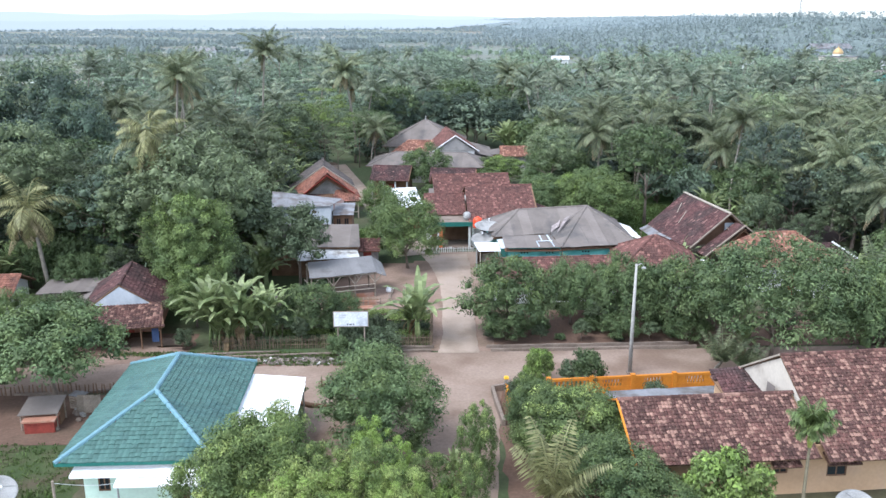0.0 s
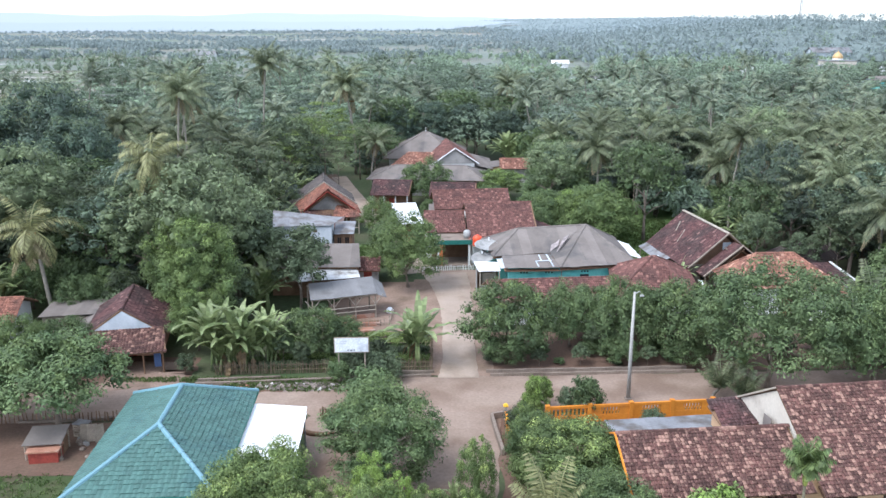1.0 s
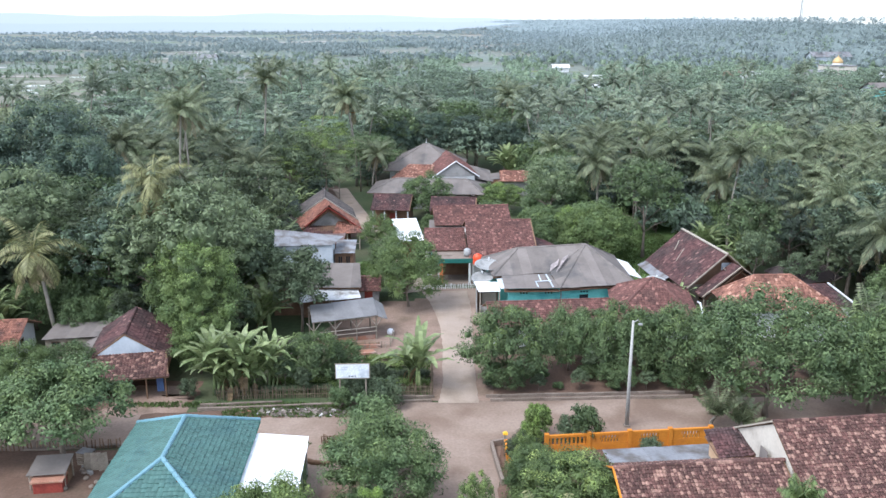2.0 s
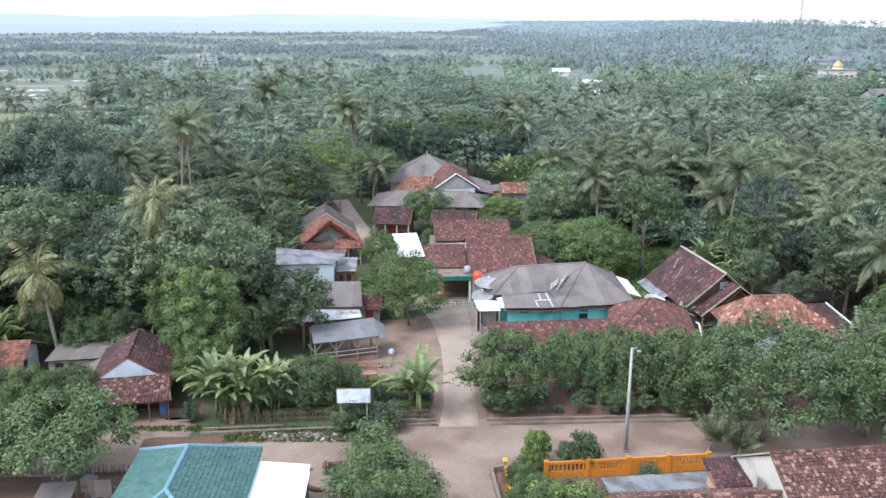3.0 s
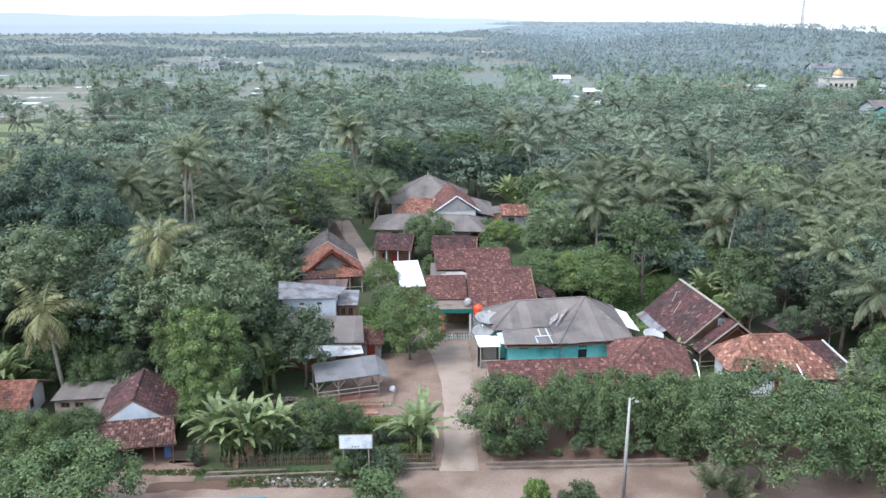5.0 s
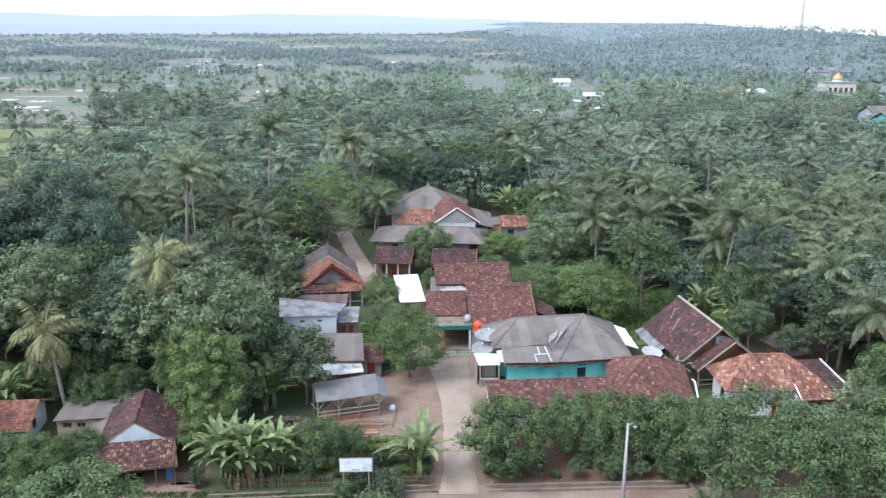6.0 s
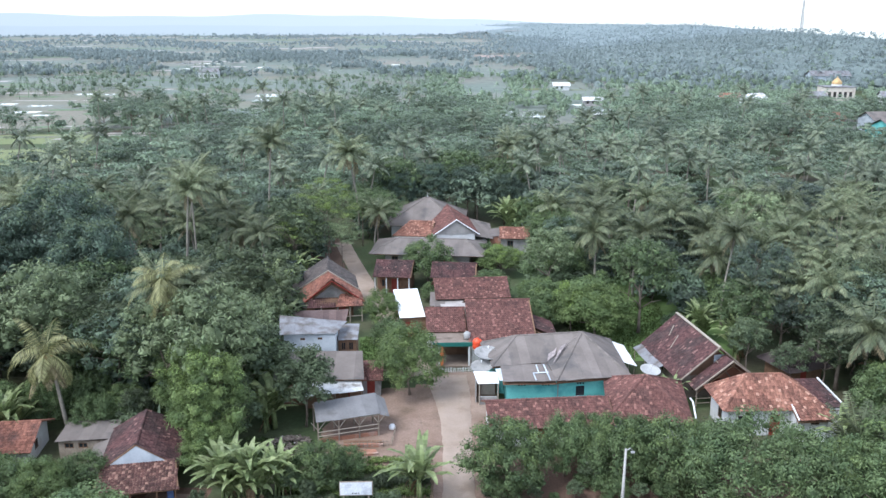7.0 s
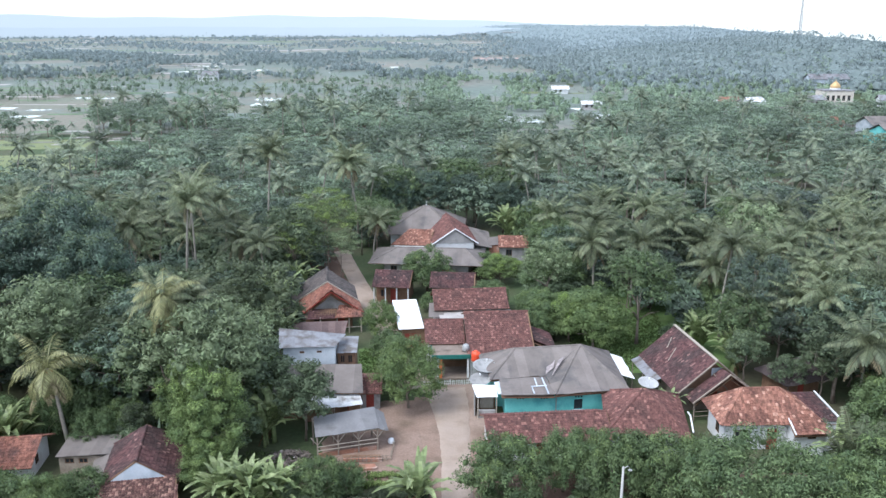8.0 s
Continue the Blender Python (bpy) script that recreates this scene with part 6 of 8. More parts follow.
def palm_kind(name, label, seed, h, count=22, length=3.6, leaflets=20, lean=1.5, dry=4, leaf_len=0.95, wide=0.09, mat=None, base=0.19, group="coconut palms", lift=(1.35, -0.55), droop=(0.75, 1.35), bark=None):
    t = thing(name, label, "palm", group=group)
    g = Geo()
    pts = [(lean * (i / 8) ** 1.8, min(0.25, lean) * math.sin(i * 0.6), h * i / 8) for i in range(9)]
    g.tube(pts, [base * (1.5 if i == 0 else 1.05 - 0.05 * i) for i in range(9)], 8)
    part("trunk", g, bark or PALM_BARK, t, smooth=True)
    heart = (pts[-1][0], pts[-1][1], h)
    part("crown", fronds("crown", seed, heart, count, length, leaflets, leaf_len, wide, mat or FROND, lift, droop), mat or FROND, t)
    if dry:
        part("dry_fronds", fronds("dry_fronds", seed + 5, heart, dry, length * 0.8, max(8, leaflets * 2 // 3), leaf_len * 0.8, wide * 0.9, FROND_OLD, (-0.7, -1.2), (0.3, 0.6)), FROND_OLD, t, "brown hanging dry fronds")
        rng = random.Random(seed)
        for k in range(4):
            a = 1.57 * k + rng.uniform(-0.4, 0.4)
            nut = Geo().lathe([(0, -0.15), (0.1, -0.1), (0.14, 0), (0.1, 0.1), (0, 0.15)], 5, pose(heart[0] + 0.32 * math.cos(a), heart[1] + 0.32 * math.sin(a), h - 0.25 - rng.uniform(0, 0.3)))
            part("coconut", nut, COCONUT, t, smooth=True)
    return t


def banana_kind(name, label, seed, stems, h, reach):
    """A clump of banana plants: thick stems and broad arching leaves with a torn edge."""
    t = thing(name, label, "banana plant")
    rng = random.Random(seed)
    leafs, drys = Geo(), Geo()
    for s in range(stems):
        a = rng.uniform(0, 6.28)
        q = rng.uniform(0.1, 1.0) * reach
        bx, by = q * math.cos(a), q * math.sin(a)
        hh = h * rng.uniform(0.45, 1.15)
        part("stem", Geo().tube([(bx, by, 0), (bx + 0.05, by, hh * 0.5), (bx + 0.12, by, hh)], [0.15, 0.12, 0.07], 7), STEM_GREEN, t, smooth=True)
        for k in range(9):
            t0 = 2.4 * k + rng.uniform(-0.3, 0.3)
            old = k > 7 and rng.random() < 0.6
            ln, lift = rng.uniform(2.8, 4.0) * (0.4 if old else 1), (1.5 - 0.075 * k + rng.uniform(-0.15, 0.15) if not old else -1.0)
            bendy = rng.uniform(0.6, 2.3) if not old else 0.4
            rows = []
            p = Vector((bx + 0.12, by, hh))
            n = 11
            for i in range(n + 1):
                f = i / n
                ang = lift - bendy * f ** 1.4
                d = Vector((math.cos(t0) * math.cos(ang), math.sin(t0) * math.cos(ang), math.sin(ang)))
                side = Vector((-math.sin(t0), math.cos(t0), 0))
                up = side.cross(d) * -1
                wd = 0.33 * math.sin(math.pi * min(1, f * 0.97 + 0.02) ** 0.75) ** 0.6 * (1 if not old else 0.6) * rng.uniform(0.85, 1.05)
                if f < 0.18:
                    wd = 0.035
                fold = -0.35 * wd
                rows.append([p - side * wd - up * fold * rng.uniform(-0.4, 1.5), p, p + side * wd - up * fold * rng.uniform(-0.4, 1.5)])
                p = p + d * ln / n
            geo = drys if old else leafs
            # torn into strips: each step across is its own island on the outer half
            for i in range(n):
                geo.add([rows[i][0], rows[i][1], rows[i + 1][1], rows[i + 1][0] * 0.96 + rows[i][0] * 0.04], [(0, 1, 2, 3)])
                geo.add([rows[i][1], rows[i][2], rows[i + 1][2] * 0.96 + rows[i][2] * 0.04, rows[i + 1][1]], [(0, 1, 2, 3)])
    part("leaves", leafs, BANANA_LEAF, t)
    if drys.v:
        part("dry_leaves", drys, BANANA_DRY, t, "yellow-brown dry banana leaves")
    return t


def put(kinds, rng, x, y, size, height=None, turn=None, z=0.0):
    """Places a copy of a kind; the first copy takes the place of the kind itself."""
    kind = kinds if not isinstance(kinds, list) else rng.choice(kinds)
    m = Matrix.Translation((x, y, z - 0.05)) @ Matrix.Rotation(rng.uniform(0, 6.2832) if turn is None else turn, 4, "Z") @ Matrix.Diagonal((size, size, size if height is None else height, 1))
    if kind.name in unplaced:
        unplaced.discard(kind.name)
        kind.matrix_basis = m
        return kind
    was = kind.matrix_basis.copy()
    kind.matrix_basis = Matrix()
    made = copy_thing(kind, m)
    made.matrix_basis = m
    kind.matrix_basis = was
    return made


NEAR_MANGO = [tree_kind("mango_tree", "dense dark green mango tree with a rounded crown", "tree", 35 + i, 3.0, 2.5, 2.2, 19000, 0.16, (LEAF_DARK, OLIVE_LEAF)[i], 64, 0.9, 0.17, 0.82, 0.25, 0.42, (OLIVE_LEAF, LIME_LEAF)[i], low=-0.75, core=0.5) for i in range(2)]
NEAR_LIGHT = [tree_kind("light_leafed_tree", "bushy tree with yellowish green leaves", "tree", 47, 3.0, 3.2, 2.4, 15000, 0.16, LIME_LEAF, 60, 0.95, 0.14, 0.86, 0.22, 0.42, LEAF_BRIGHT, low=-0.6, core=0.42)]
MANGO = [tree_kind("mango_tree", "dense dark green mango tree with a rounded crown", "tree", 31 + i, 3.0, 2.6, 2.2, 10500, 0.21, LEAF_DARK, 52, 0.95, 0.17, 0.84, 0.26, 0.42, OLIVE_LEAF if i else None, low=-0.55, core=0.48) for i in range(3)]
BIG_DARK = [tree_kind("tall_dark_tree", "tall broad tree with a heavy dark green crown", "tree", 43, 6.0, 12.0, 10.0, 15000, 0.34, DEEP_LEAF, 64, 1.05, 0.35, 0.86, 0.26, 0.5, LEAF_MID, low=-0.7, core=0.5)]
TALL_OLIVE = [tree_kind("tall_olive_tree", "tall bushy tree with small olive-green leaves", "tree", 44, 3.7, 6.0, 4.5, 16000, 0.21, OLIVE_LEAF, 70, 1.3, 0.18, 0.85, 0.25, 0.5, LEAF_LIGHT, low=-0.85)]
ROADSIDE = [tree_kind("roadside_tree", "wide spreading green tree overhanging the road", "tree", 39, 5.0, 5.2, 3.6, 21000, 0.25, LEAF_DARK, 84, 0.8, 0.2, 0.88, 0.2, 0.45, None, low=-0.5, core=0.42)]
FLUSH = [tree_kind("young_leafed_mango_tree", "mango tree with pale young leaves on top", "tree", 41, 3.0, 2.5, 2.2, 22000, 0.16, OLIVE_LEAF, 70, 0.85, 0.16, 0.78, 0.27, 0.42, LIME_LEAF, low=-0.75, core=0.6)]
LIGHT = [tree_kind("light_leafed_tree", "bushy tree with mid-green leaves", "tree", 45 + i, 3.0, 3.4, 2.4, 12000, 0.18, OLIVE_LEAF, 46, 1.0, 0.14, 0.82, 0.27, 0.45, (LEAF_DARK, LEAF_BRIGHT)[i], low=-0.6, core=0.45) for i in range(2)]
SPREAD = [tree_kind("spreading_tree", "spreading tree with large green leaves on layered boughs", "tree", 58, 3.0, 3.4, 2.8, 15000, 0.19, LEAF_DARK, 52, 0.55, 0.16, 0.92, 0.24, 0.55, OLIVE_LEAF, low=-0.4, core=0.4)]
GUAVA = [tree_kind("loose_crowned_tree", "slender tree with a loose airy green crown", "tree", 51 + i, 2.2, 4.0, 3.6, 5000, 0.25, LEAF_MID, 26, 1.1, 0.1, 0.85, 0.3, 0.5) for i in range(2)]
LEGGY = [tree_kind("leggy_bush", "leggy olive bush with bare pale branches", "shrub", 57, 3.0, 3.0, 2.6, 9000, 0.2, OLIVE_LEAF, 40, 1.15, 0.1, 0.8, 0.24, 0.5, LIME_LEAF, low=-0.8, core=0.4)]
SAPLING = [tree_kind("bright_sapling", "small sapling with bright yellow-green leaves", "shrub", 59, 1.8, 4.0, 3.4, 3600, 0.17, LEAF_BRIGHT, 22, 1.1, 0.06, 0.85, 0.28, 0.5, None, low=-0.6, core=0.4)]
BROADLEAF = [tree_kind("big_leafed_shrub", "leafy shrub with large bright green leaves", "shrub", 55, 1.8, 1.7, 1.3, 4200, 0.2, LEAF_LIGHT, 24, 0.9, 0.07, 0.84, 0.32, 0.7, LEAF_BRIGHT)]
UNDER = [tree_kind("undergrowth_bush", "wild green bush under the trees", "shrub", 65 + i, 1.0, 0.85, 0.7, 620, 0.26, (LEAF_MID, LEAF_BLUE)[i], 12, 0.85, 0.04, 0.72, 0.42, 0.6, group="undergrowth", core=0.0) for i in range(2)]
SHRUB = [tree_kind("garden_shrub", "low dark green garden shrub", "shrub", 61 + i, 1.0, 0.8, 0.7, 2300, 0.14, (LEAF_MID, LEAF_DARK)[i], 14, 0.8, 0.04, 0.7, 0.4, 0.5) for i in range(2)]
FOREST = [tree_kind("forest_tree", "tall forest tree with an uneven green crown", "tree", 71 + i, 4.0, 7.2 + 0.6 * i, 6.4, 2800, 0.38, (LEAF_MID, LEAF_BLUE, LEAF_DARK, GREY_OLIVE)[i], 32 + 4 * i, (1.0, 0.75, 0.95, 1.25)[i], 0.22, (0.84, 0.96, 0.86, 0.84)[i], 0.25, 0.45, (GREY_OLIVE, None, GREY_OLIVE, None)[i], 0.3, "forest trees", core=0.5) for i in range(4)]
FAR_TREE = [tree_kind("wood_tree", "distant wood tree with flat feathery layers of foliage", "tree", 81 + i, 4.8, 6.6, 6.0, 950, 0.6, (HAZED_LEAF, HAZED_LEAF, HAZED_LEAF)[i], (16, 24, 14)[i], (0.9, 1.0, 0.75)[i], 0.2, (0.95, 0.78, 1.0)[i], (0.36, 0.34, 0.38)[i], 0.5, None, 0.15, "wood trees", low=(-0.2, -0.45, 0.0)[i], core=0.45, squash=((0.22, 0.4), (0.5, 0.8), (0.18, 0.34))[i]) for i in range(3)]
FEATHER = [tree_kind("feathery_tree", "slender light green tree with layered airy foliage", "tree", 91 + i, 3.0, 8.6, 8.2, 3600, 0.24, (LEAF_LIGHT, GREY_OLIVE)[i], 28, 1.15, 0.1, 0.98, 0.24, 0.4, None, 0.15, "slender trees", core=0.3, squash=(0.25, 0.5)) for i in range(2)]
PALM_HEIGHTS, FAR_HEIGHTS = (8.0, 10.5, 13.5, 18.0), (8.5, 11.5)
PALM = [palm_kind("coconut_palm", "coconut palm with a pale trunk and drooping fronds", 101 + i, h, (24, 22, 23, 22)[i], 4.5, 40, (1.2, 0.6, 1.6, 1.0)[i], (5, 2, 4, 2)[i], 0.85, 0.092, None, 0.16, "coconut palms", (1.54, (-0.3, 0.15, -0.1, 0.05)[i]), (0.8, 1.7)) for i, h in enumerate(PALM_HEIGHTS)]
DRY_PALM = [palm_kind("coconut_palm", "coconut palm with yellowing drooping fronds and brown heart", 141 + i, (8.0, 13.5)[i], 16, 4.4, 36, (1.2, 1.6)[i], 10, 0.9, 0.085, YELLOW_FROND, 0.19, "coconut palms", (1.5, -0.6), (1.3, 2.3)) for i in range(2)]
FAR_PALM = [palm_kind("wood_palm", "distant coconut palm rising over the wood", 111 + i, h, (17, 16)[i], 4.1, 15, (0.8, 1.6)[i], 0, 0.8, 0.24, HAZED_FROND, 0.15, "coconut palms", (1.52, -0.1), (0.75, 1.5)) for i, h in enumerate(FAR_HEIGHTS)]
YOUNG_PALM = [palm_kind("young_palm", "young coconut palm with upright fronds", 121 + i, 1.6, 13, 3.2, 28, 0.2, 0, 0.75, 0.09, (None, YELLOW_FROND)[i], 0.16, "young palms", (1.52, 0.95), (0.4, 0.8)) for i in range(2)]
BETEL = [palm_kind("betel_palm", "slim betel palm with a tight dark crown", 125, 5.5, 26, 1.35, 20, 0.02, 0, 0.62, 0.085, STIFF_FROND, 0.11, "betel palms", (1.5, 0.0), (0.6, 1.2), BETEL_BARK)]
part("crownshaft", Geo().tube([(0.02, 0, 4.35), (0.02, 0, 4.7), (0.02, 0, 5.3), (0.02, 0, 5.55)], [0.11, 0.19, 0.15, 0.09], 8), CROWNSHAFT, BETEL[0], "yellow-green crownshaft", smooth=True)
BANANA = [banana_kind("banana_clump", "clump of banana plants with broad torn leaves", 131, 6, 1.9, 1.2), banana_kind("banana_plant", "banana plant with broad arching leaves", 132, 2, 1.7, 0.3)]
unplaced = {k.name for k in [*BIG_DARK, *TALL_OLIVE, *ROADSIDE, *NEAR_MANGO, *NEAR_LIGHT, *MANGO, *FLUSH, *LIGHT, *SPREAD, *LEGGY, *SAPLING, *GUAVA, *BROADLEAF, *SHRUB, *UNDER, *FOREST, *FAR_TREE, *FEATHER, *PALM, *DRY_PALM, *FAR_PALM, *YOUNG_PALM, *BETEL, *BANANA]}

def put_palm(rng, x, y, h, turn=None, kinds=None):
    """A palm of that height: the kind nearest in height, evenly scaled so that its crown keeps its shape."""
    kinds, heights = (PALM, PALM_HEIGHTS) if kinds is None else (FAR_PALM, FAR_HEIGHTS)
    k = min(range(len(kinds)), key=lambda i: abs(heights[i] - h))
    return put(kinds[k], rng, x, y, max(0.8, min(1.25, h / heights[k])), None, turn)


